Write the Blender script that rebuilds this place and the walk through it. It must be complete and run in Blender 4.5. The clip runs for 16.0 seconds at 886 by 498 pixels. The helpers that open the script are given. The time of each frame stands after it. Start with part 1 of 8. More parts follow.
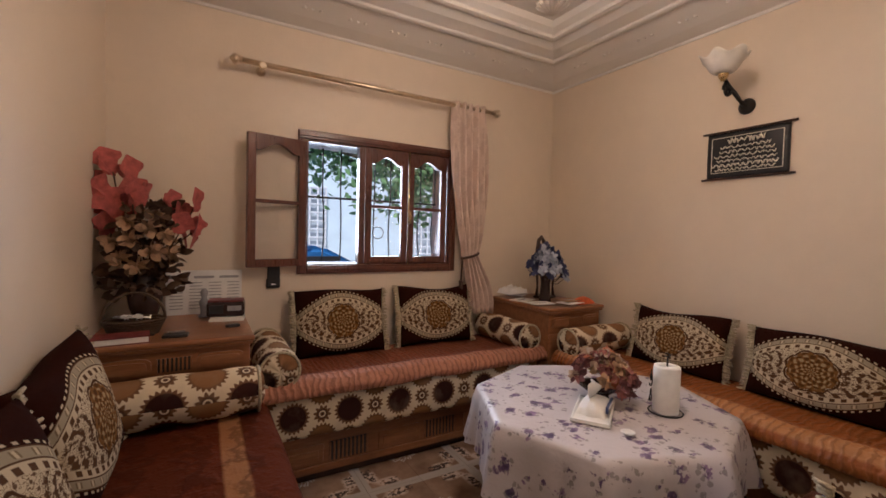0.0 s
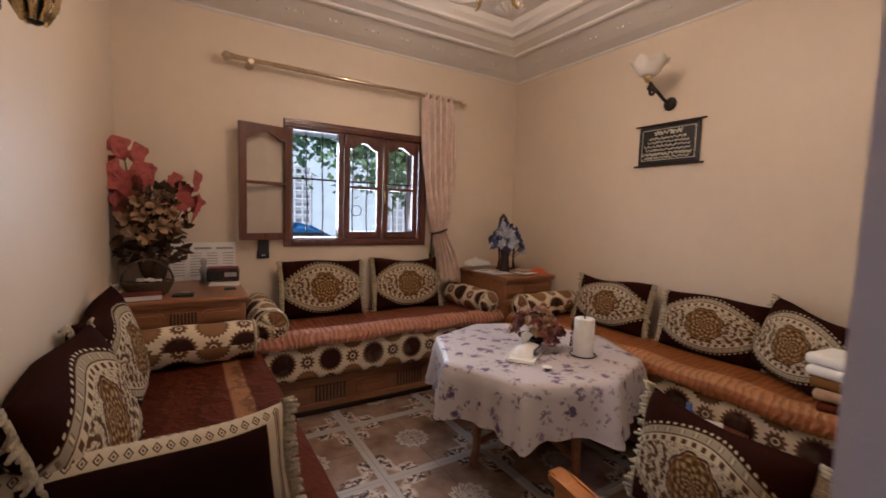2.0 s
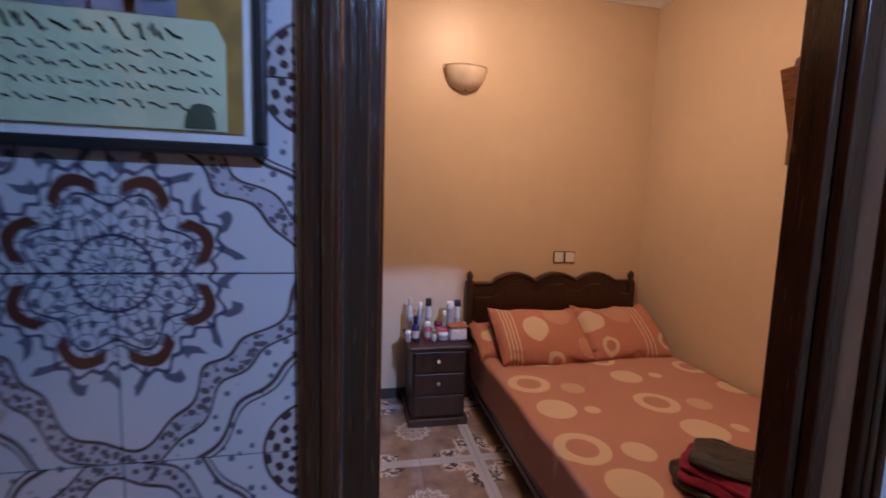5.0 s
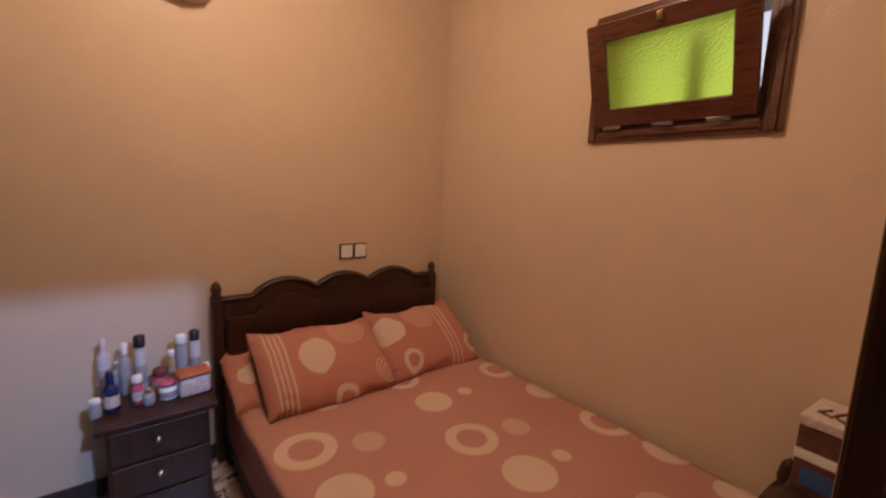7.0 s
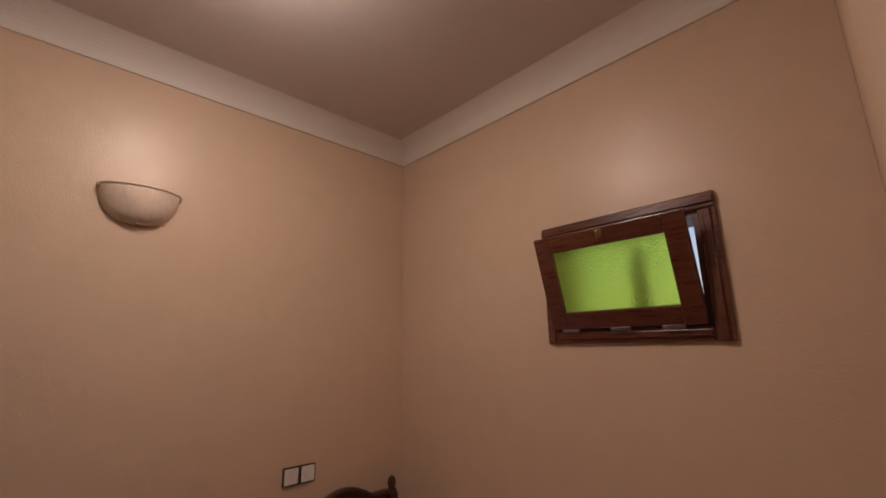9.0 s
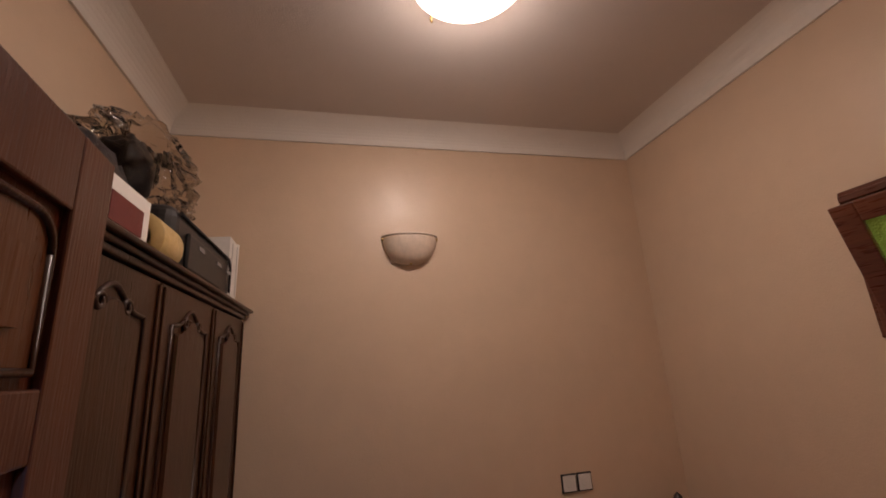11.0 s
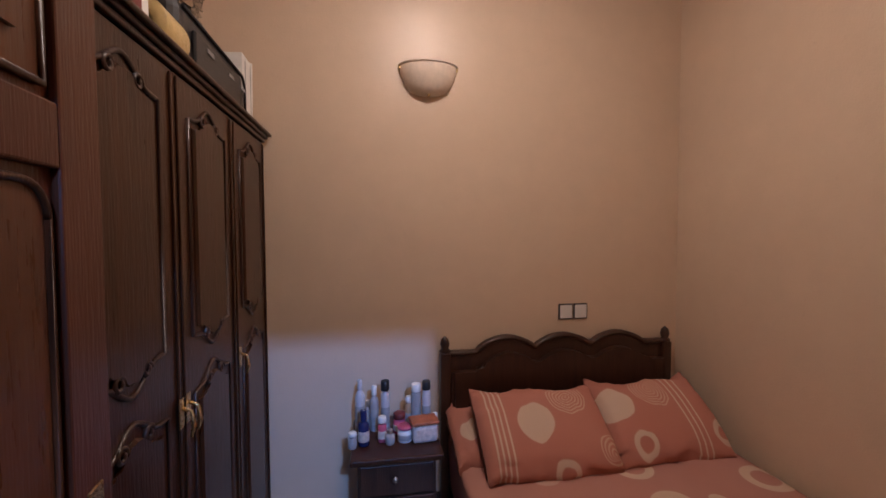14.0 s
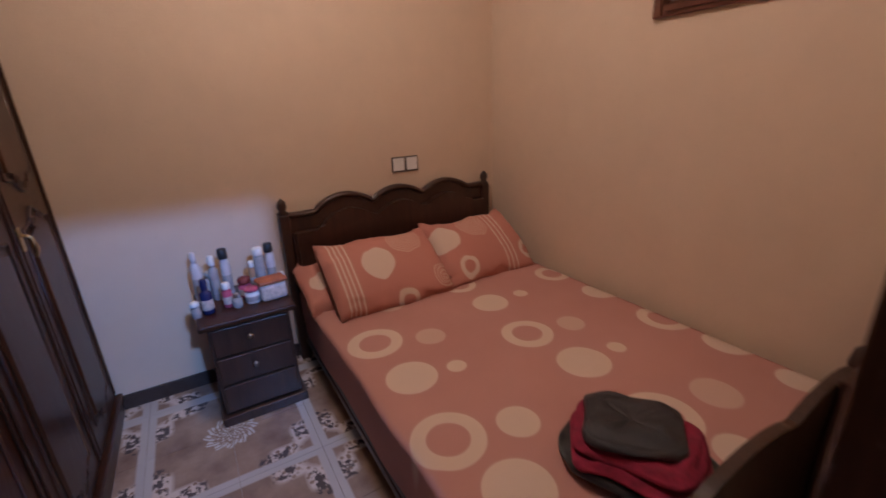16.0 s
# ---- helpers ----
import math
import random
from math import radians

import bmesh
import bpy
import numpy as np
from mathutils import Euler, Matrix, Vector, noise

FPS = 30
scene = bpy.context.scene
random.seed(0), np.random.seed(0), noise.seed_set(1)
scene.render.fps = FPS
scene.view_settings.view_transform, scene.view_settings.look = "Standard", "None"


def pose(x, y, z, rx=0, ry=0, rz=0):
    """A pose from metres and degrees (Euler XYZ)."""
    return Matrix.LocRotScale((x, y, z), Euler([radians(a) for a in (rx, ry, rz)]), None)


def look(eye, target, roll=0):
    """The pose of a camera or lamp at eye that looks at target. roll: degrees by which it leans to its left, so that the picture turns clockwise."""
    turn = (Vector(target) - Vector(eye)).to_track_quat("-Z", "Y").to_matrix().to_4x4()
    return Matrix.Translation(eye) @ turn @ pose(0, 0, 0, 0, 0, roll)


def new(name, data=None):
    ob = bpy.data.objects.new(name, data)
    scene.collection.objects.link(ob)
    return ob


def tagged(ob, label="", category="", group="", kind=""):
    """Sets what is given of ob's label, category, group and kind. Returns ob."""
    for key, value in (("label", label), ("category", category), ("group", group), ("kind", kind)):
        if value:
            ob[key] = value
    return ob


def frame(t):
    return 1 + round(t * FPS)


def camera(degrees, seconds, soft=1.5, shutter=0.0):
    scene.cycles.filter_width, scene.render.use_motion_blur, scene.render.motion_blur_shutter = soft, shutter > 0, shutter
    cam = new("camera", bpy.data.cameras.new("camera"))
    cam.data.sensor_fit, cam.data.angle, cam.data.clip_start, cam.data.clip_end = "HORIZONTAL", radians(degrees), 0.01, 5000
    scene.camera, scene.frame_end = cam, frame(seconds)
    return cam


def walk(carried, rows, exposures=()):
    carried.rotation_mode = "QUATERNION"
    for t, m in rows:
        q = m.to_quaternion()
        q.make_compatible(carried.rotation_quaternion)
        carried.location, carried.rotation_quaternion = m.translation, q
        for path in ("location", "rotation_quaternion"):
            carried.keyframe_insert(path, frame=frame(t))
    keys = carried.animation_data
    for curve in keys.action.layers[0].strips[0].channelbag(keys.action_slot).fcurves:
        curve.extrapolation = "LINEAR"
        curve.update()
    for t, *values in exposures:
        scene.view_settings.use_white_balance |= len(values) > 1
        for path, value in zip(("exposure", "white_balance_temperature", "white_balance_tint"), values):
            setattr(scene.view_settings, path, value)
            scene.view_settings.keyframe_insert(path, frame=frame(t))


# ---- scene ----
# ---------------------------------------------------------------- camera
cam = camera(92.5, 16.0, soft=1.6, shutter=0.3)
PATH = [
    (0, (0.418, 0.67, 1.483), (1.411, 2.405, 1.416), 1.5),
    (0.5, (0.392, 0.606, 1.472), (1.367, 2.351, 1.432), 1.2),
    (1, (0.347, 0.485, 1.471), (1.315, 2.234, 1.395), 1.1),
    (1.5, (0.306, 0.367, 1.487), (1.284, 2.108, 1.367), 1.2),
    (2, (0.318, 0.203, 1.481), (1.363, 1.901, 1.316), 1.8),
    (2.5, (0.341, 0.044, 1.459), (1.639, 1.558, 1.305), 2.0),
    (3, (0.285, -0.042, 1.492), (1.917, 1.112, 1.439), 1.6),
    (3.5, (0.277, -0.09, 1.482), (2.111, 0.706, 1.453), 0.5),
    (4, (0.247, -0.157, 1.469), (2.199, 0.281, 1.467), 0.5),
    (4.5, (0.275, -0.278, 1.446), (2.274, -0.303, 1.402), 0.5),
    (4.7, (0.309, -0.331, 1.436), (2.297, -0.518, 1.328), 1.0),
    (6.8, (1.034, -0.758, 1.441), (2.644, -1.874, 1.039), 2.2),
    (7, (1.068, -0.815, 1.471), (2.625, -2.034, 1.172), 2.3),
    (7.5, (1.119, -0.862, 1.527), (2.588, -2.215, 1.428), 2.2),
    (8, (1.135, -0.865, 1.571), (2.576, -2.25, 1.623), 2.3),
    (8.5, (1.139, -0.867, 1.633), (2.57, -2.239, 1.899), 1.5),
    (9, (1.151, -0.858, 1.685), (2.564, -2.2, 2.135), -0.8),
    (9.5, (1.159, -0.837, 1.713), (2.7, -1.983, 2.27), -3.1),
    (10, (1.16, -0.768, 1.752), (2.882, -1.59, 2.353), -4.3),
    (10.2, (1.152, -0.757, 1.745), (2.923, -1.444, 2.371), -4.4),
    (12.3, (1.133, -0.764, 1.594), (3.085, -1.01, 1.955), -1.5),
    (12.5, (1.136, -0.759, 1.573), (3.098, -1.01, 1.872), -1.0),
    (13, (1.129, -0.779, 1.54), (3.11, -1.043, 1.617), -0.6),
    (13.5, (1.126, -0.801, 1.536), (3.102, -1.106, 1.493), -0.4),
    (14, (1.131, -0.808, 1.521), (3.101, -1.142, 1.435), -0.2),
    (14.5, (1.142, -0.828, 1.497), (3.086, -1.25, 1.288), -0.2),
    (15, (1.148, -0.847, 1.466), (3.042, -1.396, 1.13), -0.3),
    (15.5, (1.139, -0.837, 1.428), (2.955, -1.479, 0.891), -1.3),
    (16, (1.029, -0.815, 1.4), (2.663, -1.766, 0.747), -2.4),
]

EXPO = [
    (0.0, 0.02, 6100, 17), (2.0, 0.04, 6100, 17), (3.2, 0.34, 7400, 21), (4.0, 0.12, 9300, 25), (4.7, 0.10, 9000, 27),
    (6.8, 0.10, 9000, 25), (7.5, -0.12, 7600, 21), (8.5, -0.37, 6950, 19), (9.3, -0.67, 6850, 20), (10.2, -0.78, 6900, 20),
    (12.3, -0.24, 6600, 18), (14.0, -0.20, 6500, 18), (15.0, -0.04, 6500, 18), (16.0, 0.06, 6500, 20),
]
walk(cam, [(t, look(eye, aim, roll)) for t, eye, aim, roll in PATH], EXPO)

# ---------------------------------------------------------------- light
SALON_LAMP = (1.57, 1.86, 2.70)
BED_LAMP = (2.30, -1.20, 2.98)


def lamp(name, kind, energy, color, m, size=0.1, size_y=0.0):
    d = bpy.data.lights.new(name, kind)
    d.energy, d.color = energy, color
    if kind == "AREA":
        d.shape, d.size, d.size_y = "RECTANGLE", size, size_y or size
    else:
        d.shadow_soft_size = size
    ob = new(name, d)
    ob.matrix_world = m
    return ob


world = bpy.data.worlds.new("sky")
scene.world = world
world.use_nodes = True
wn = world.node_tree
sky = wn.nodes.new("ShaderNodeTexSky")
sky.sky_type, sky.sun_disc = "NISHITA", False
sky.sun_elevation, sky.sun_rotation = radians(50), radians(200)
wn.links.new(sky.outputs[0], wn.nodes["Background"].inputs[0])
wn.nodes["Background"].inputs[1].default_value = 0.15
sun = bpy.data.lights.new("sun", "SUN")
sun.energy, sun.angle, sun.color = 5.0, radians(0.5), (1.0, 0.95, 0.88)
sun_ob = new("sun", sun)
sun_ob.matrix_world = look((0, 0, 0), (0.22, 0.42, -0.88))

daylight = lamp("window_daylight", "AREA", 18, (0.80, 0.90, 1.0), look((1.64, 4.045, 1.69), (1.55, 2.2, 1.3)), 1.02, 0.78)
daylight.data.spread = radians(105)
lamp("salon_bulbs", "POINT", 41, (1.0, 0.80, 0.64), pose(*SALON_LAMP), 0.16)
lamp("bedroom_bulb", "POINT", 15.8, (1.0, 0.86, 0.76), pose(BED_LAMP[0], BED_LAMP[1], 2.93), 0.12)
lamp("bedroom_dish", "AREA", 8.4, (1.0, 0.86, 0.76), pose(BED_LAMP[0], BED_LAMP[1], 2.985), 0.34)
skylight = lamp("skylight_daylight", "AREA", 15.5, (0.18, 0.41, 1.0), look((-1.05, -1.355, 3.01), (3.40, -0.70, 0.60)), 0.10, 0.10)
skylight.data.spread = radians(62)

# ---------------------------------------------------------------- material nodes
class Nodes:
    """Short names for building a material from arithmetic nodes."""

    def __init__(self, name):
        self.mat = bpy.data.materials.new(name)
        self.mat.use_nodes = True
        self.tree = self.mat.node_tree
        self.bsdf = self.tree.nodes["Principled BSDF"]

    def link(self, value, socket):
        if isinstance(value, bpy.types.NodeSocket):
            self.tree.links.new(value, socket)
        elif isinstance(value, tuple) and len(value) == 3 and socket.type == "RGBA":
            socket.default_value = (*value, 1)
        else:
            socket.default_value = value

    def math(self, op, a, b=0.0, c=0.0, clamp=False):
        n = self.tree.nodes.new("ShaderNodeMath")
        n.operation, n.use_clamp = op, clamp
        for socket, value in zip(n.inputs, (a, b, c)):
            self.link(value, socket)
        return n.outputs[0]

    def add(self, a, b): return self.math("ADD", a, b)
    def sub(self, a, b): return self.math("SUBTRACT", a, b)
    def mul(self, a, b): return self.math("MULTIPLY", a, b)
    def most(self, a, b): return self.math("MAXIMUM", a, b)
    def least(self, a, b): return self.math("MINIMUM", a, b)
    def sin(self, a): return self.math("SINE", a)

    def step(self, a, edge, soft=0.01):
        """0 below edge, 1 above it."""
        return self.math("MULTIPLY_ADD", self.sub(a, edge), 1.0 / soft, 0.5, True)

    def below(self, a, edge, soft=0.01):
        return self.math("MULTIPLY_ADD", self.sub(a, edge), -1.0 / soft, 0.5, True)

    def band(self, a, lo, hi, soft=0.01):
        return self.mul(self.step(a, lo, soft), self.below(a, hi, soft))

    def cell(self, a, period, at=0.0):
        """The signed distance to the nearest of a row of centres."""
        x = self.math("FRACT", self.math("MULTIPLY_ADD", self.sub(a, at), 1.0 / period, 0.5 + 50))
        return self.mul(self.sub(x, 0.5), period)

    def radius(self, u, v):
        return self.math("SQRT", self.add(self.mul(u, u), self.mul(v, v)))

    def angle(self, u, v):
        return self.math("ARCTAN2", v, u)

    def xyz(self, kind="object"):
        if kind == "world":
            out = self.tree.nodes.new("ShaderNodeNewGeometry").outputs["Position"]
        elif kind == "uv":
            out = self.tree.nodes.new("ShaderNodeTexCoord").outputs["UV"]
        else:
            out = self.tree.nodes.new("ShaderNodeTexCoord").outputs["Object"]
        s = self.tree.nodes.new("ShaderNodeSeparateXYZ")
        self.tree.links.new(out, s.inputs[0])
        self.vector = out
        return s.outputs

    def noise(self, scale, detail=3.0, stretch=None, kind="world", rough=0.55):
        n = self.tree.nodes.new("ShaderNodeTexNoise")
        n.inputs["Scale"].default_value, n.inputs["Detail"].default_value, n.inputs["Roughness"].default_value = scale, detail, rough
        self.xyz(kind)
        v = self.vector
        if stretch:
            m = self.tree.nodes.new("ShaderNodeMapping")
            m.inputs["Scale"].default_value = stretch
            self.tree.links.new(v, m.inputs[0])
            v = m.outputs[0]
        self.tree.links.new(v, n.inputs["Vector"])
        return n.outputs["Fac"]

    def voronoi(self, scale, kind="world", feature="F1", out="Distance", stretch=None):
        n = self.tree.nodes.new("ShaderNodeTexVoronoi")
        n.feature = feature
        n.inputs["Scale"].default_value = scale
        self.xyz(kind)
        v = self.vector
        if stretch:
            m = self.tree.nodes.new("ShaderNodeMapping")
            m.inputs["Scale"].default_value = stretch
            self.tree.links.new(v, m.inputs[0])
            v = m.outputs[0]
        self.tree.links.new(v, n.inputs["Vector"])
        return n.outputs[out]

    def random(self):
        return self.tree.nodes.new("ShaderNodeObjectInfo").outputs["Random"]

    def island(self):
        return self.tree.nodes.new("ShaderNodeNewGeometry").outputs["Random Per Island"]

    def mix(self, a, b, f):
        n = self.tree.nodes.new("ShaderNodeMix")
        n.data_type = "RGBA"
        self.link(f, n.inputs[0])
        self.link(a, n.inputs[6])
        self.link(b, n.inputs[7])
        return n.outputs[2]

    def done(self, color, rough=0.5, bump=None, depth=0.002, metal=0.0, **more):
        self.link(color, self.bsdf.inputs["Base Color"])
        self.link(rough, self.bsdf.inputs["Roughness"])
        self.link(metal, self.bsdf.inputs["Metallic"])
        for key, value in more.items():
            self.link(value, self.bsdf.inputs[key.replace("_", " ")])
        if bump is not None:
            b = self.tree.nodes.new("ShaderNodeBump")
            b.inputs["Distance"].default_value = depth
            self.tree.links.new(bump, b.inputs["Height"])
            self.tree.links.new(b.outputs[0], self.bsdf.inputs["Normal"])
        return self.mat


def plain(name, color, rough=0.5, metal=0.0, scale=12, spread=0.18, depth=0.001, kind="world", **more):
    """A colour with soft stains and fine grain."""
    n = Nodes(name)
    f = n.noise(scale, 4, kind=kind)
    g = n.noise(scale * 14, 2, kind=kind)
    f2 = n.math("MULTIPLY_ADD", n.sub(f, 0.5), 2.2, 0.5, True)
    lo = tuple(c * (1 - spread) for c in color)
    hi = tuple(min(1, c * (1 + spread * 0.6)) for c in color)
    col = n.mix(lo, hi, f2)
    r = n.math("MULTIPLY_ADD", n.sub(g, 0.5), 0.25, rough, True)
    return n.done(col, r, n.add(n.mul(f, 0.6), n.mul(g, 0.4)), depth, metal, **more)


def paint(name, color, rough=0.38, streak=0.10):
    """Rolled wall paint: faint patches, roller stipple, slight sheen."""
    n = Nodes(name)
    big = n.noise(1.3, 3)
    mid = n.noise(9, 4)
    fine = n.noise(130, 2)
    f = n.math("MULTIPLY_ADD", n.sub(n.add(n.mul(big, 0.6), n.mul(mid, 0.4)), 0.5), 1.8, 0.5, True)
    col = n.mix(tuple(c * (1 - streak) for c in color), color, f)
    scuff = n.step(n.noise(23, 5), 0.70, 0.08)
    col = n.mix(col, tuple(c * 0.80 for c in color), n.mul(scuff, 0.25))
    r = n.math("MULTIPLY_ADD", mid, 0.22, rough - 0.10, True)
    return n.done(col, r, n.add(n.mul(mid, 0.7), n.mul(fine, 0.25)), 0.0035)


def wood(name, dark, light, rough=0.32, along="z", kind="object", scale=1.0, gloss=0.0, shine=0.5):
    n = Nodes(name)
    s = {"x": (1.2, 14, 14), "y": (14, 1.2, 14), "z": (14, 14, 1.2)}[along]
    grain = n.noise(2.2 * scale, 5, s, kind, 0.65)
    fine = n.noise(11 * scale, 3, s, kind)
    stain = n.noise(2.5, 3, kind="world")
    f = n.math("MULTIPLY_ADD", n.sub(n.add(n.mul(grain, 0.65), n.mul(fine, 0.35)), 0.5), 3.0, 0.5, True)
    col = n.mix(dark, light, f)
    col = n.mix(col, tuple(c * 0.55 for c in dark), n.mul(n.step(stain, 0.6, 0.25), 0.45))
    r = n.math("MULTIPLY_ADD", fine, 0.2, rough - 0.08, True)
    return n.done(col, r, fine, 0.0012, Coat_Weight=gloss, Coat_Roughness=0.15, Specular_IOR_Level=shine)


M = {}
M["wall_salon"] = paint("cream_wall_paint", (0.78, 0.66, 0.52), 0.42)
M["wall_bed"] = paint("peach_wall_paint", (0.74, 0.57, 0.42), 0.33, 0.13)
M["wall_hall"] = paint("white_wall_paint", (0.80, 0.80, 0.80), 0.45)
M["plaster"] = paint("white_plaster", (0.78, 0.75, 0.70), 0.6, 0.06)
M["bed_ceiling"] = paint("matt_ceiling_paint", (0.66, 0.60, 0.56), 0.7, 0.08)
M["brown_wood"] = wood("red_brown_varnish", (0.075, 0.020, 0.012), (0.17, 0.055, 0.028), 0.28, gloss=0.3)
M["brown_wood_x"] = wood("red_brown_varnish_level", (0.075, 0.020, 0.012), (0.17, 0.055, 0.028), 0.28, "x", gloss=0.3)
M["door_wood"] = wood("dark_door_varnish", (0.0403, 0.0161, 0.0087), (0.0806, 0.0360, 0.0186), 0.22, gloss=0.5)
M["leaf_wood"] = wood("mahogany_door_varnish", (0.066, 0.016, 0.007), (0.096, 0.026, 0.011), 0.32, gloss=0.15, shine=0.28)
# door varnish again, lightened: the light on the panels is put into the colour
M["lit_leaf_wood"] = wood("lit_mahogany_door_varnish", (0.078, 0.023, 0.008), (0.120, 0.040, 0.014), 0.28, gloss=0.15, scale=0.6, shine=0.28)
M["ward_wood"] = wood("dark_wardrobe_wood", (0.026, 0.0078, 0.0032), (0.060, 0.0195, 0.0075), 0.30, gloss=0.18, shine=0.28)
M["bed_wood"] = wood("almost_black_wood", (0.024, 0.010, 0.006), (0.062, 0.024, 0.014), 0.36, gloss=0.2)
M["oak"] = wood("oiled_oak", (0.20, 0.075, 0.030), (0.36, 0.16, 0.07), 0.33, "x", gloss=0.25)
M["honey"] = wood("honey_varnished_wood", (0.33, 0.12, 0.035), (0.52, 0.23, 0.08), 0.3, "y", gloss=0.3)
M["brass"] = plain("worn_brass", (0.62, 0.46, 0.22), 0.28, 1.0, 30)
M["pale_brass"] = plain("pale_satin_brass", (0.70, 0.57, 0.42), 0.30, 1.0, 30)
M["steel"] = plain("pale_metal", (0.65, 0.62, 0.58), 0.3, 1.0, 30)
M["iron"] = plain("black_wrought_iron", (0.02, 0.018, 0.016), 0.5, 0.4, 40)
M["black"] = plain("black_plastic", (0.018, 0.018, 0.02), 0.4, 0.0, 30)
M["dark_red"] = plain("dark_red_cover", (0.16, 0.025, 0.025), 0.5, 0.0, 30)
M["white"] = plain("white_plastic", (0.80, 0.79, 0.76), 0.4, 0.0, 20, 0.06)
M["paper"] = plain("white_paper", (0.82, 0.81, 0.78), 0.8, 0.0, 25, 0.08)
M["base_tile"] = plain("dark_skirting", (0.05, 0.035, 0.03), 0.25, 0.0, 25)


def glass_mat(name, color=(1, 1, 1), rough=0.0):
    """A thin pane: clear, with a mirror gloss that grows at grazing angles."""
    n = Nodes(name)
    clear = n.tree.nodes.new("ShaderNodeBsdfTransparent")
    gloss = n.tree.nodes.new("ShaderNodeBsdfGlossy")
    gloss.inputs["Roughness"].default_value = 0.02
    fres = n.tree.nodes.new("ShaderNodeFresnel")
    mixer = n.tree.nodes.new("ShaderNodeMixShader")
    n.link(color, clear.inputs[0])
    n.tree.links.new(fres.outputs[0], mixer.inputs[0])
    n.tree.links.new(clear.outputs[0], mixer.inputs[1])
    n.tree.links.new(gloss.outputs[0], mixer.inputs[2])
    n.tree.links.new(mixer.outputs[0], n.tree.nodes["Material Output"].inputs[0])
    return n.mat


M["glass"] = glass_mat("clear_glass")


def floor_tile_mat():
    """Glazed floor tile: mottled tan, pale bands between, dark sprigs at the crossings, a white rosette in each field."""
    n = Nodes("patterned_floor_tile")
    p = n.xyz("world")
    P = 0.665
    u, v = n.cell(p[0], P, 1.589), n.cell(p[1], P, 2.585)
    r, a = n.radius(u, v), n.angle(u, v)
    mott = n.noise(7, 5)
    fine = n.noise(60, 3)
    col = n.mix((0.20, 0.122, 0.085), (0.36, 0.255, 0.185), n.math("MULTIPLY_ADD", n.sub(mott, 0.5), 2.6, 0.5, True))
    edge = n.most(n.math("ABSOLUTE", u), n.math("ABSOLUTE", v))
    low = n.least(n.math("ABSOLUTE", u), n.math("ABSOLUTE", v))
    gu = n.cell(p[0], P, 1.589 + P / 2)
    gv = n.cell(p[1], P, 2.585 + P / 2)
    ga, gb = n.math("ABSOLUTE", gu), n.math("ABSOLUTE", gv)
    gr = n.radius(gu, gv)
    band = n.step(edge, 0.300, 0.008)
    col = n.mix(col, (0.46, 0.42, 0.385), band)
    vor = n.voronoi(38)
    pale = n.mul(n.band(gr, 0.10, 0.22, 0.03), n.mul(n.step(n.least(ga, gb), 0.03, 0.01), n.below(n.least(ga, gb), 0.10, 0.02)))
    col = n.mix(col, (0.60, 0.50, 0.42), n.mul(pale, n.step(vor, 0.35, 0.1)))
    sprig = n.mul(n.band(n.add(gr, n.mul(n.sin(n.mul(n.angle(gu, gv), 8.0)), 0.018)), 0.13, 0.24, 0.01), n.band(n.least(ga, gb), 0.030, 0.085, 0.008))
    sprig = n.mul(sprig, n.step(n.noise(34, 3), 0.49, 0.06))
    col = n.mix(col, (0.085, 0.065, 0.06), sprig)
    petal = n.add(r, n.mul(n.sin(n.mul(a, 12.0)), 0.010))
    ros = n.most(n.band(petal, 0.045, 0.062, 0.006), n.band(petal, 0.075, 0.105, 0.008))
    ros = n.mul(ros, n.step(n.sin(n.add(n.mul(a, 24.0), n.mul(r, 200.0))), -0.5, 0.6))
    ros = n.most(ros, n.band(petal, 0.018, 0.032, 0.006))
    col = n.mix(col, (0.56, 0.54, 0.51), ros)
    rough = n.math("MULTIPLY_ADD", fine, 0.14, 0.10, True)
    return n.done(col, rough, n.add(mott, n.mul(fine, 0.3)), 0.0006)


M["floor_tile"] = floor_tile_mat()
M["grout"] = plain("grey_grout", (0.30, 0.26, 0.23), 0.8)


# ---------------------------------------------------------------- mesh helpers
def box(bm, lo, hi, bevel=0.0, seg=2):
    sx, sy, sz = (hi[i] - lo[i] for i in range(3))
    m = Matrix.Translation([(lo[i] + hi[i]) / 2 for i in range(3)]) @ Matrix.Diagonal((sx, sy, sz, 1))
    made = bmesh.ops.create_cube(bm, size=1, matrix=m)["verts"]
    if bevel > 0:
        edges = list({e for v in made for e in v.link_edges})
        bmesh.ops.bevel(bm, geom=edges, offset=min(bevel, 0.45 * min(abs(sx), abs(sy), abs(sz))), segments=seg, profile=0.5, affect="EDGES")
    return bm


def boxes(*items, bevel=0.0):
    bm = bmesh.new()
    for lo, hi in items:
        box(bm, lo, hi, bevel)
    return bm


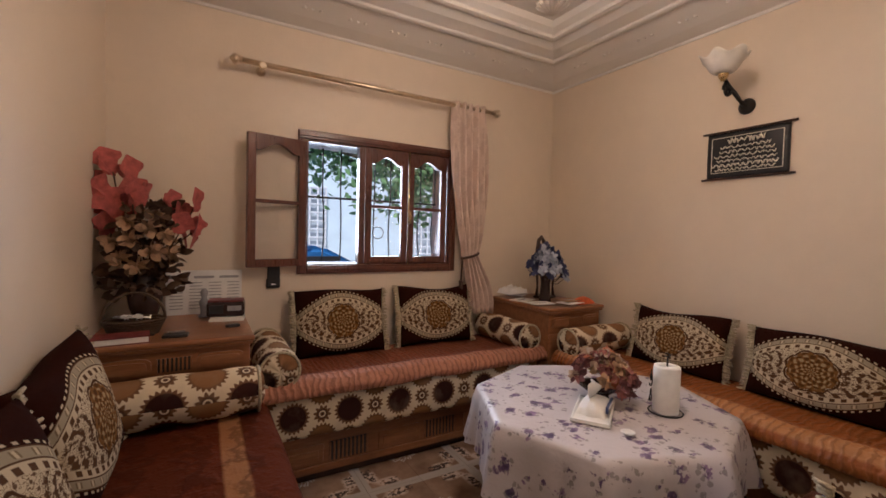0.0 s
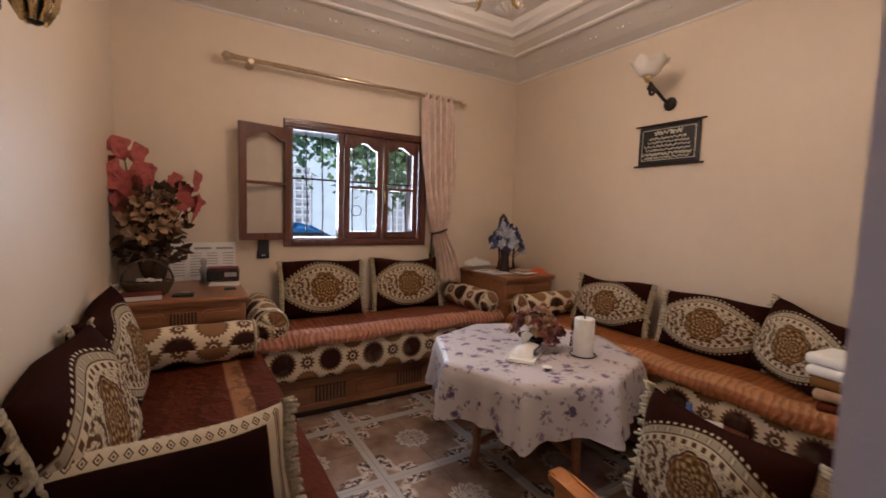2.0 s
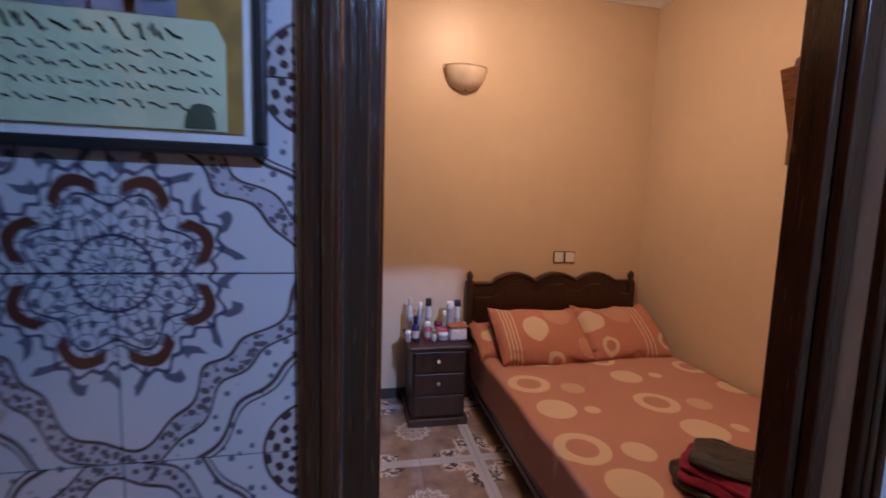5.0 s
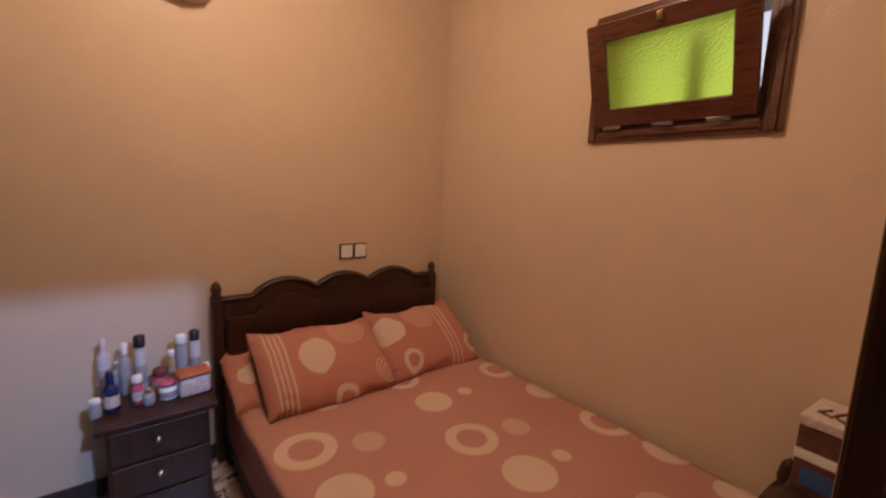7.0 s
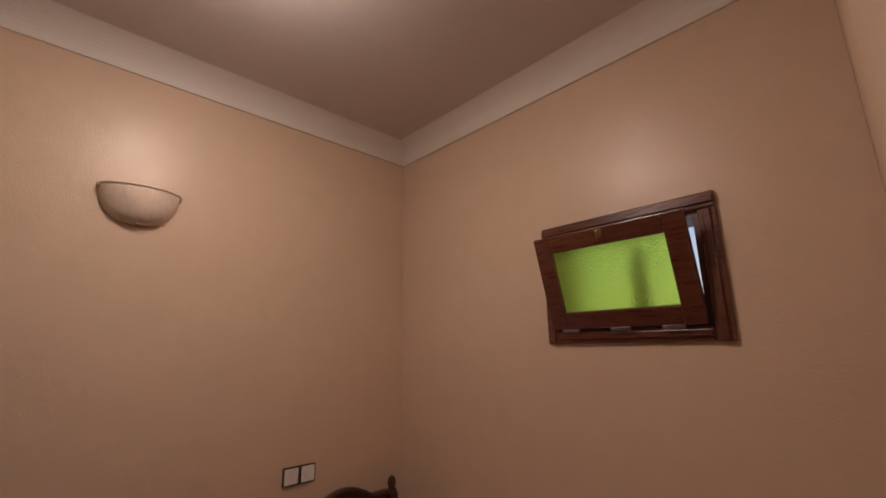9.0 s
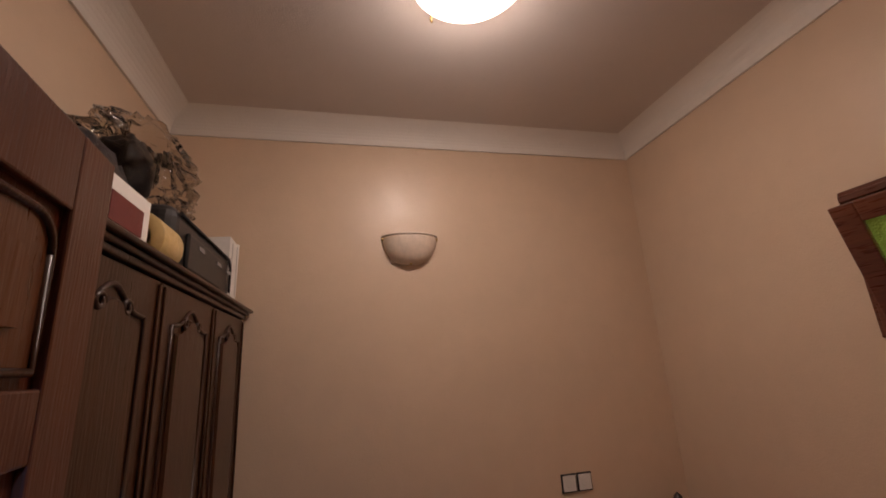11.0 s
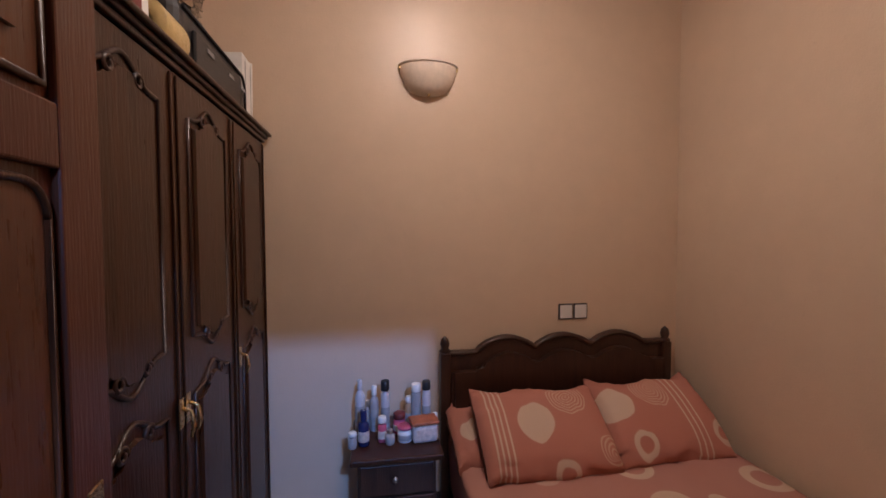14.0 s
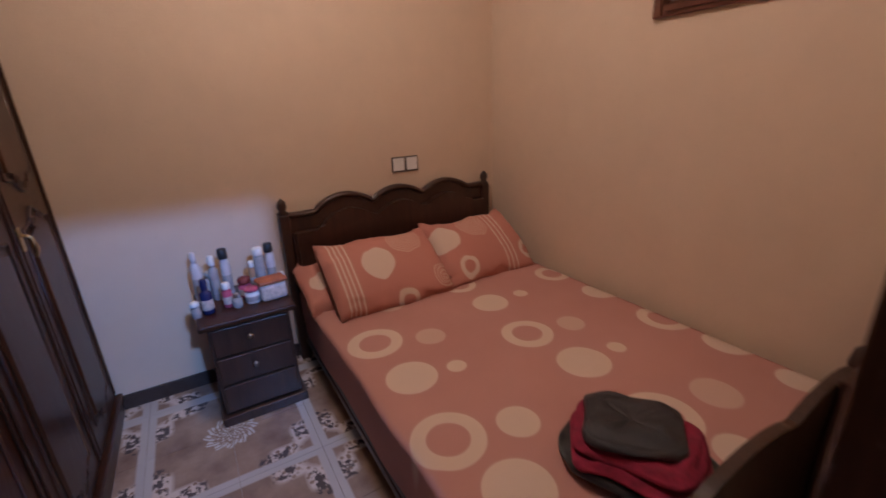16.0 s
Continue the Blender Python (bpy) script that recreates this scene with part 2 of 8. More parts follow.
def tube(bm, points, radius, sides=8, closed=False):
    """A round bar along points; radius may be a list."""
    pts = [Vector(p) for p in points]
    rs = radius if isinstance(radius, (list, tuple)) else [radius] * len(pts)
    rings, side = [], None
    for i, p in enumerate(pts):
        if closed:
            way = pts[(i + 1) % len(pts)] - pts[i - 1]
        else:
            way = pts[min(i + 1, len(pts) - 1)] - pts[max(i - 1, 0)]
        way.normalize()
        if side is None:
            side = way.orthogonal().normalized()
        side = (side - way * side.dot(way)).normalized()
        up = way.cross(side)
        rings.append([bm.verts.new(p + (side * math.cos(k * math.tau / sides) + up * math.sin(k * math.tau / sides)) * rs[i]) for k in range(sides)])
    pairs = list(zip(rings, rings[1:])) + ([(rings[-1], rings[0])] if closed else [])
    for a, b in pairs:
        for k in range(sides):
            f = bm.faces.new((a[k], a[(k + 1) % sides], b[(k + 1) % sides], b[k]))
            f.smooth = True
    if not closed:
        bm.faces.new(rings[0][::-1])
        bm.faces.new(rings[-1])
    return bm


def lathe(bm, profile, centre=(0, 0, 0), sides=24, axis="z", squeeze=(1, 1)):
    """Turns (radius, height) pairs round an axis."""
    rings = []
    for r, h in profile:
        ring = []
        for k in range(sides):
            c, s = math.cos(k * math.tau / sides) * r * squeeze[0], math.sin(k * math.tau / sides) * r * squeeze[1]
            v = {"z": (c, s, h), "x": (h, c, s), "y": (s, h, c)}[axis]
            ring.append(bm.verts.new(Vector(v) + Vector(centre)))
        rings.append(ring)
    for a, b in zip(rings, rings[1:]):
        for k in range(sides):
            f = bm.faces.new((a[k], a[(k + 1) % sides], b[(k + 1) % sides], b[k]))
            f.smooth = True
    if profile[0][0] > 1e-5:
        bm.faces.new(rings[0][::-1])
    if profile[-1][0] > 1e-5:
        bm.faces.new(rings[-1])
    return bm


def prism(bm, outline, lo, hi, plane="xz"):
    """An outline in a plane, drawn out along the third axis from lo to hi."""
    def at(a, b, c):
        return {"xz": (a, c, b), "yz": (c, a, b), "xy": (a, b, c)}[plane]
    near = [bm.verts.new(at(a, b, lo)) for a, b in outline]
    far = [bm.verts.new(at(a, b, hi)) for a, b in outline]
    k = len(outline)
    bm.faces.new(near)
    bm.faces.new(far[::-1])
    for i in range(k):
        bm.faces.new((near[i], near[(i + 1) % k], far[(i + 1) % k], far[i]))
    return bm


def mesh_of(name, bm, material, smooth=False):
    bmesh.ops.recalc_face_normals(bm, faces=bm.faces)
    me = bpy.data.meshes.new(name)
    if smooth:
        for f in bm.faces:
            f.smooth = True
    bm.to_mesh(me)
    bm.free()
    if material:
        me.materials.append(material)
    return me


def part(name, bm, material, parent, label="", smooth=False):
    ob = new(name, mesh_of(name, bm, material, smooth))
    ob.parent = parent
    return tagged(ob, label)


def thing(name, label, category, at=(0, 0, 0), rz=0, group=""):
    ob = new(name)
    ob.empty_display_size = 0.1
    ob.matrix_world = pose(*at, 0, 0, rz)
    return tagged(ob, label, category, group)


def single(name, bm, material, label, category, at=(0, 0, 0), rz=0, group="", smooth=False):
    ob = new(name, mesh_of(name, bm, material, smooth))
    ob.matrix_world = pose(*at, 0, 0, rz)
    return tagged(ob, label, category, group)


def structure(name, bm, material, label="", category="", smooth=False):
    ob = new(name, mesh_of(name, bm, material, smooth))
    return tagged(ob, label, category, kind="structure")


# ---------------------------------------------------------------- plan
XW, XE, YS, YN = -0.06, 3.385, 0.34, 3.775       # salon
YH = 0.16                                          # hall face of the salon's south wall
XP, XB = 0.985, 1.098                              # hall and bedroom faces of the wall between them
XHEAD, YBS, YBN = 3.40, -2.615, 0.16               # bedroom
CORN, TOP, BTOP = 2.885, 3.12, 3.07
DOOR_W, DOOR_E, DOOR_H = -0.02, 0.865, 2.12        # salon doorway
BD_N, BD_S = -0.43, -1.25                          # bedroom doorway
WX0, WX1, WZ0, WZ1 = 1.05, 2.25, 1.22, 2.15        # hole for the salon window
BX0, BX1, BZ0, BZ1 = 1.60, 2.21, 1.75, 2.18        # hole for the bedroom window
HX, HY = -2.4, -3.2                                # far walls of the hall

# ---------------------------------------------------------------- structure
def wall_with_hole(lo, hi, hlo, hhi, axis):
    """A wall box with one rectangular hole; axis: 0 if the wall runs along x, 1 along y. hlo, hhi: (along, z)."""
    bm = bmesh.new()
    cross = 1 - axis
    along = [lo[axis], hlo[0], hhi[0], hi[axis]]
    up = [z for k, z in enumerate((lo[2], hlo[1], hhi[1], hi[2])) if not (k == 1 and hlo[1] <= lo[2])]
    hole = (1, 1) if len(up) == 4 else (1, 0)
    grid = []
    for c in (lo[cross], hi[cross]):
        layer = []
        for a in along:
            column = []
            for z in up:
                p = [0, 0, z]
                p[axis], p[cross] = a, c
                column.append(bm.verts.new(p))
            layer.append(column)
        grid.append(layer)

    def solid(i, j):
        return 0 <= i < 3 and 0 <= j < len(up) - 1 and (i, j) != hole
    for i in range(3):
        for j in range(len(up) - 1):
            if not solid(i, j):
                continue
            ring = ((i, j), (i + 1, j), (i + 1, j + 1), (i, j + 1))
            for layer in grid:
                bm.faces.new([layer[a][b] for a, b in ring])
            for (p, q), (di, dj) in zip(zip(ring, ring[1:] + ring[:1]), ((0, -1), (1, 0), (0, 1), (-1, 0))):
                if not solid(i + di, j + dj):
                    bm.faces.new((grid[0][p[0]][p[1]], grid[0][q[0]][q[1]], grid[1][q[0]][q[1]], grid[1][p[0]][p[1]]))
    return bm


T = 0.18
structure("wall_north", wall_with_hole((XW - T, YN, 0), (XE + T, YN + 0.26, 3.4), (WX0, WZ0), (WX1, WZ1), 0), M["wall_salon"], "cream painted salon wall around the window", "wall")
structure("wall_west", boxes(((XW - T, YS, 0), (XW, YN, 3.4))), M["wall_salon"], "cream painted salon side wall", "wall")
structure("wall_east", boxes(((XE, YS, 0), (XE + T, YN, 3.4))), M["wall_salon"], "cream painted salon wall with lamp and plaque", "wall")
structure("wall_south", wall_with_hole((XW - T, YH + 0.004, 0), (XE + T, YS, 3.4), (DOOR_W, 0), (DOOR_E, DOOR_H), 0), M["wall_salon"], "cream painted wall with the salon doorway", "wall")
structure("wall_hall_east", wall_with_hole((XP, HY, 0), (XB - 0.004, YH, 3.4), (BD_S - 0.06, 0), (BD_N + 0.06, DOOR_H), 1), M["wall_hall"], "white hall wall around the bedroom doorway", "wall")
structure("wall_bed_west", wall_with_hole((XB - 0.003, YBS - T, 0), (XB + 0.012, YBN, 3.4), (BD_S - 0.06, 0), (BD_N + 0.06, DOOR_H), 1), M["wall_bed"], "peach plaster on the doorway wall", "wall")
structure("wall_bed_head", boxes(((XHEAD, YBS - T, 0), (XHEAD + T, YBN, 3.4))), M["wall_bed"], "peach painted wall behind the bed", "wall")
structure("wall_bed_south", wall_with_hole((XB + 0.013, YBS - 0.22, 0), (XHEAD, YBS, 3.4), (BX0, BZ0), (BX1, BZ1), 0), M["wall_bed"], "peach painted wall with a small high window", "wall")
structure("wall_bed_north", boxes(((XB + 0.013, YBN - 0.012, 0), (XHEAD, YBN, 3.4))), M["wall_bed"], "peach painted wall behind the wardrobe", "wall")
structure("wall_hall_west", boxes(((HX - T, HY, 0), (HX, YH, 3.4))), M["wall_hall"], "white hall wall", "wall")
structure("wall_hall_south", boxes(((HX - T, HY - T, 0), (XB, HY, 3.4))), M["wall_hall"], "white hall end wall", "wall")
structure("wall_hall_north", boxes(((HX - T, YH, 0), (XW - T, YS, 3.4))), M["wall_hall"], "white hall wall", "wall")
structure("wall_hall_skin", wall_with_hole((XW - T, YH - 0.004, 0), (XP, YH + 0.003, 3.4), (DOOR_W, 0), (DOOR_E, DOOR_H), 0), M["wall_hall"], "white plaster round the salon doorway", "wall")

# ceilings
structure("ceiling_salon", boxes(((XW - T, YS - 0.1, 3.125), (XE + T, YN + 0.1, 3.4))), M["plaster"], "white plaster salon ceiling", "ceiling")
structure("ceiling_bedroom", boxes(((XB + 0.013, YBS, BTOP), (XHEAD, YBN - 0.012, 3.4))), M["bed_ceiling"], "pale matt bedroom ceiling", "ceiling")
hall_roof = bmesh.new()
for lo, hi in (((HX, HY, 3.02), (-1.15, YH, 3.2)), ((-0.35, HY, 3.02), (XP, YH, 3.2)), ((-1.15, HY, 3.02), (-0.35, -1.7, 3.2)), ((-1.15, -1.0, 3.02), (-0.35, YH, 3.2))):
    box(hall_roof, lo, hi)
structure("ceiling_hall", hall_roof, M["plaster"], "white hall ceiling with a skylight opening", "ceiling")


def cornice(name, rect, profile, material, label, smooth=False):
    """A moulding swept round a room: profile of (distance from wall, height)."""
    x0, y0, x1, y1 = rect
    bm = bmesh.new()
    rings = []
    for d, z in profile:
        rings.append([bm.verts.new(p) for p in ((x0 + d, y0 + d, z), (x1 - d, y0 + d, z), (x1 - d, y1 - d, z), (x0 + d, y1 - d, z))])
    for a, b in zip(rings, rings[1:]):
        for k in range(4):
            bm.faces.new((a[k], a[(k + 1) % 4], b[(k + 1) % 4], b[k]))
    return structure(name, bm, material, label, "cornice", smooth)


cornice("trim_salon_cornice", (XW, YS, XE, YN),
        [(0.0, CORN - 0.012), (0.012, CORN - 0.012), (0.016, CORN + 0.004), (0.05, CORN + 0.012), (0.12, 2.915), (0.30, 2.985), (0.33, 2.985), (0.335, 2.972), (0.352, 2.968), (0.37, 2.976), (0.375, 2.99), (0.42, 3.0),
         (0.47, 3.012), (0.525, 3.045), (0.545, 3.045), (0.55, 3.032), (0.572, 3.028), (0.595, 3.034), (0.60, 3.055), (0.64, 3.085), (0.66, 3.126)],
        M["plaster"], "deep white moulded plaster cornice")
cornice("trim_bedroom_cornice", (XB + 0.012, YBS, XHEAD, YBN - 0.012),
        [(0.0, 2.948), (0.012, 2.948), (0.014, 2.962)] + [(0.014 + 0.15 * (1 - math.cos(k * math.pi / 20)), 2.962 + 0.112 * math.sin(k * math.pi / 20)) for k in range(11)], M["plaster"], "plain white coved cornice")


# window and door joinery
def moulded_frame(thing_ob, x0, x1, z0, z1, y, width, depth, facing, material, name="window_frame", bottom=True):
    """Four mitre-like bars with a stepped face round an opening in a wall along x; facing -1 looks to -y."""
    bars = [((x0, z1 - width), (x1, z1)), ((x0, z0), (x0 + width, z1 - width)), ((x1 - width, z0), (x1, z1 - width))]
    if bottom:
        bars.append(((x0 + width, z0), (x1 - width, z0 + width)))
    for (a, c), (b, d) in bars:
        bm = bmesh.new()
        lo, hi = sorted((y, y + facing * depth))
        box(bm, (a, lo, c), (b, hi, d), 0.006)
        k = width * 0.28
        l2, h2 = sorted((y + facing * depth, y + facing * (depth + 0.010)))
        box(bm, (a + (k if b - a < d - c else 0.004), l2, c + (k if b - a > d - c else 0.004)), (b - (k if b - a < d - c else 0.004), h2, d - (k if b - a > d - c else 0.004)), 0.004)
        part(name, bm, material, thing_ob)


# skirting
structure("baseboard_bedroom", boxes(((XHEAD - 0.014, YBS + 0.001, 0), (XHEAD - 0.001, YBN - 0.014, 0.075))), M["base_tile"], "dark tiled skirting board", "skirting")
structure("baseboard_bedroom_south", boxes(((XB + 0.02, YBS + 0.001, 0), (XHEAD - 0.016, YBS + 0.013, 0.075))), M["base_tile"], "dark tiled skirting board", "skirting")
structure("baseboard_salon", boxes(((XW + 0.001, YN - 0.013, 0), (XE - 0.001, YN - 0.001, 0.075))), M["base_tile"], "dark tiled skirting board", "skirting")


# ---------------------------------------------------------------- floors
floor_ob = structure("floor", boxes(((HX - T, HY - T, -0.20), (XHEAD + T, YN + 0.26, -0.006))), M["grout"], "tan patterned glazed tile floor", "floor")
TS = 0.3325
tile_bm = bmesh.new()
box(tile_bm, (-TS / 2 + 0.0012, -TS / 2 + 0.0012, -0.006), (TS / 2 - 0.0012, TS / 2 - 0.0012, 0.0))
TILE = mesh_of("tile", tile_bm, M["floor_tile"])


def lay_tiles(x0, y0, x1, y1, limit):
    ox, oy = 1.589 + TS / 2, 2.585 + TS / 2
    made = 0
    rest = bmesh.new()
    for i in range(math.floor((x0 - ox) / TS) , math.ceil((x1 - ox) / TS) + 1):
        for j in range(math.floor((y0 - oy) / TS), math.ceil((y1 - oy) / TS) + 1):
            cx, cy = ox + i * TS, oy + j * TS
            lx, hx = max(cx - TS / 2, x0), min(cx + TS / 2, x1)
            ly, hy = max(cy - TS / 2, y0), min(cy + TS / 2, y1)
            if hx - lx < 0.01 or hy - ly < 0.01:
                continue
            if made < limit:
                t = new("tile", TILE)
                t.matrix_world = Matrix.Translation(((lx + hx) / 2, (ly + hy) / 2, 0)) @ Matrix.Diagonal(((hx - lx) / TS, (hy - ly) / TS, 1, 1))
                t.parent = floor_ob
                made += 1
            else:
                box(rest, (lx + 0.0012, ly + 0.0012, -0.006), (hx - 0.0012, hy - 0.0012, 0))
    if len(rest.verts):
        r = part("tile_field", rest, M["floor_tile"], floor_ob)
        tagged(r, kind="stuff")
    else:
        rest.free()


lay_tiles(XW, YS, XE, YN, 140)
lay_tiles(XB + 0.012, YBS, XHEAD, YBN - 0.012, 90)
lay_tiles(DOOR_W, YH, DOOR_E, YS, 10)
lay_tiles(HX, HY, XP, YH, 40)
lay_tiles(XP, BD_S, XB + 0.012, BD_N, 10)

# ---------------------------------------------------------------- fabrics
def sun_fabric(name, pick):
    """Cream cloth with dark sun discs, tan discs and small ringed dots."""
    n = Nodes(name)
    u, v = pick(n)
    P, Q = 0.32, 0.28
    weave = n.noise(420, 2)
    col = n.mix((0.62, 0.52, 0.36), (0.74, 0.64, 0.47), weave)

    def discs(col, u0, v0, r, shade, ring=None, teeth=22, amp=0.007, hole=None):
        a, b = n.cell(u, P, u0), n.cell(v, Q, v0)
        d, ang = n.radius(a, b), n.angle(a, b)
        jag = n.add(d, n.mul(n.sin(n.mul(ang, teeth)), amp))
        if ring:
            col = n.mix(col, ring, n.below(jag, r + 0.014, 0.006))
        col = n.mix(col, shade, n.below(d if ring else jag, r, 0.006))
        if hole:
            col = n.mix(col, hole, n.band(d, r * 0.40, r * 0.66, 0.003))
        return col
    col = discs(col, 0.0, 0.0, 0.070, (0.035, 0.012, 0.010), (0.16, 0.075, 0.04))
    col = discs(col, P / 2, 0.0, 0.030, (0.085, 0.04, 0.025), (0.16, 0.08, 0.04), 10, 0.008, (0.66, 0.56, 0.40))
    col = discs(col, P / 2, Q / 2, 0.068, (0.25, 0.125, 0.055), (0.17, 0.085, 0.04))
    col = discs(col, 0.0, Q / 2, 0.026, (0.10, 0.05, 0.03), (0.16, 0.08, 0.04), 10, 0.006, (0.66, 0.56, 0.40))
    worn = n.noise(9, 3)
    col = n.mix(col, (0.30, 0.23, 0.16), n.mul(n.step(worn, 0.6, 0.2), 0.22))
    return n.done(col, 0.9, n.add(weave, n.mul(worn, 0.5)), 0.002, Specular_IOR_Level=0.15)


def by_axes(a, b, at_a=0.0, at_b=0.0):
    def pick(n):
        p = n.xyz("world")
        return n.sub(p[a], at_a), n.sub(p[b], at_b)
    return pick


def by_uv(n):
    p = n.xyz("uv")
    return p[0], p[1]


def medallion_fabric():
    """Dark brown cushion cloth woven with a cream almond field, dotted border, scrolls and a gold rose."""
    n = Nodes("brocade_cushion_cloth")
    p = n.xyz("uv")
    u, v = p[0], p[1]
    weave = n.noise(300, 2, kind="uv")
    av = n.math("ABSOLUTE", v)
    au = n.math("ABSOLUTE", u)
    arch = n.math("COSINE", n.mul(u, 1.45))
    curve = n.math("MULTIPLY_ADD", arch, 0.66, 0.17)
    d = n.sub(curve, av)
    dark = n.mix((0.016, 0.0035, 0.002), (0.034, 0.0085, 0.0045), weave)
    cream = n.mix((0.50, 0.41, 0.27), (0.66, 0.56, 0.40), weave)
    grey = n.mix((0.30, 0.25, 0.17), (0.42, 0.36, 0.26), weave)
    brown = (0.10, 0.05, 0.025)
    beads = n.mul(n.band(d, -0.055, -0.02, 0.012), n.step(n.sin(n.mul(u, 75.0)), 0.2, 0.5))
    col = n.mix(dark, cream, beads)
    band = n.band(d, 0.0, 0.15, 0.008)
    col = n.mix(col, grey, band)
    rings = n.mul(n.band(d, 0.035, 0.115, 0.015), n.step(n.sin(n.mul(u, 38.0)), 0.35, 0.4))
    col = n.mix(col, n.mix((0.20, 0.15, 0.09), cream, n.step(n.sin(n.mul(u, 38.0)), 0.86, 0.1)), rings)
    line = n.most(n.band(d, -0.004, 0.014, 0.006), n.band(d, 0.135, 0.155, 0.006))
    col = n.mix(col, brown, line)
    field = n.step(d, 0.155, 0.008)
    col = n.mix(col, cream, field)
    dots = n.mul(n.band(d, 0.185, 0.265, 0.012), n.step(n.sin(n.mul(u, 48.0)), 0.05, 0.35))
    col = n.mix(col, brown, dots)
    # woven foliage over the field
    vine = n.noise(5.5, 3, kind="uv")
    stems = n.below(n.math("ABSOLUTE", n.sin(n.mul(vine, 46.0))), 0.34, 0.2)
    buds = n.below(n.voronoi(13, "uv"), 0.26, 0.1)
    col = n.mix(col, (0.12, 0.062, 0.032), n.mul(n.mul(n.step(d, 0.275, 0.01), n.most(stems, buds)), 0.95))
    # scrolling leaves on both sides of the rose
    ex, ey = n.sub(au, 0.60), n.mul(n.sub(av, 0.06), 0.8)
    er, ea = n.radius(ex, ey), n.angle(ex, ey)
    curl = n.sin(n.add(n.mul(er, 42.0), n.mul(ea, 2.0)))
    leafy = n.mul(n.mul(n.below(er, 0.27, 0.04), n.step(d, 0.29, 0.01)), n.step(n.add(n.mul(curl, 0.55), n.mul(n.sub(n.noise(15, 3, kind="uv"), 0.5), 5.0)), 0.15, 0.3))
    col = n.mix(col, brown, leafy)
    low = n.mul(n.mul(n.band(d, 0.28, 0.40, 0.03), n.step(n.mul(v, -1.0), 0.0, 0.05)), n.step(n.sin(n.add(n.mul(au, 30.0), n.mul(v, 20.0))), 0.1, 0.4))
    col = n.mix(col, brown, low)
    # rose
    ru, rv = n.mul(u, 1.42), v
    r, a = n.radius(ru, rv), n.angle(ru, rv)
    edge = n.add(r, n.mul(n.sin(n.mul(a, 14.0)), 0.03))
    gold = n.mix((0.150, 0.066, 0.018), (0.245, 0.120, 0.040), n.noise(14, 3, kind="uv"))
    lacy = n.mul(n.sin(n.mul(a, 9.0)), n.sin(n.add(n.mul(r, 48.0), n.mul(vine, 12.0))))
    spark = n.mul(n.step(lacy, 0.35, 0.3), n.below(r, 0.40, 0.02))
    gold = n.mix(gold, (0.075, 0.032, 0.012), n.mul(n.below(lacy, -0.30, 0.3), 0.8))
    gold = n.mix(gold, (0.46, 0.36, 0.20), n.mul(spark, 0.7))
    lobes = n.add(r, n.mul(n.math("ABSOLUTE", n.sin(n.mul(a, 4.0))), -0.055))
    col = n.mix(col, (0.075, 0.032, 0.014), n.band(n.add(lobes, n.mul(n.sub(vine, 0.5), 0.1)), 0.43, 0.475, 0.012))
    col = n.mix(col, gold, n.below(n.least(edge, n.add(lobes, 0.03)), 0.45, 0.015))
    return n.done(col, 0.85, n.add(weave, n.noise(40, 3, kind="uv")), 0.0018, Specular_IOR_Level=0.04)


def cushion_back():
    """Plain dark velvet with a cream lattice woven along its edges."""
    n = Nodes("dark_cushion_back")
    p = n.xyz("uv")
    u, v = p[0], p[1]
    weave = n.noise(300, 2, kind="uv")
    col = n.mix((0.012, 0.004, 0.003), (0.028, 0.010, 0.007), weave)
    edge = n.most(n.math("ABSOLUTE", u), n.math("ABSOLUTE", v))
    cream = n.mix((0.46, 0.38, 0.26), (0.60, 0.52, 0.38), weave)
    col = n.mix(col, cream, n.step(edge, 0.80, 0.01))
    fold = n.add(n.math("ABSOLUTE", n.cell(u, 0.09)), n.mul(n.math("ABSOLUTE", n.sub(edge, 0.90)), 0.5))
    col = n.mix(col, (0.07, 0.035, 0.02), n.mul(n.band(fold, 0.022, 0.034, 0.006), n.step(edge, 0.80, 0.01)))
    col = n.mix(col, (0.07, 0.035, 0.02), n.mul(n.below(fold, 0.010, 0.006), n.step(edge, 0.80, 0.01)))
    return n.done(col, 0.9, weave, 0.0015, Specular_IOR_Level=0.04)


def ribbed(name, base, stripe, across, lo, hi, rib_axis, rib=95.0, rough=0.5):
    """Quilted satin in two tones, with fine ribs."""
    n = Nodes(name)
    p = n.xyz("world")
    wob = n.noise(6, 3)
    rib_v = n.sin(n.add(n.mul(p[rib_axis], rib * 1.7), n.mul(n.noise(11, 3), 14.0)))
    c = n.mix(tuple(x * 0.75 for x in base), base, wob)
    s = n.mix(tuple(x * 0.8 for x in stripe), stripe, wob)
    col = n.mix(c, s, n.band(n.add(p[across], n.mul(wob, 0.012)), lo, hi, 0.012))
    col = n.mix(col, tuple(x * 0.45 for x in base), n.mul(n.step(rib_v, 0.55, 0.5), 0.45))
    return n.done(col, rough, n.add(n.mul(rib_v, 0.8), n.noise(60, 3)), 0.004, Specular_IOR_Level=0.25 if rough < 0.8 else 0.05)


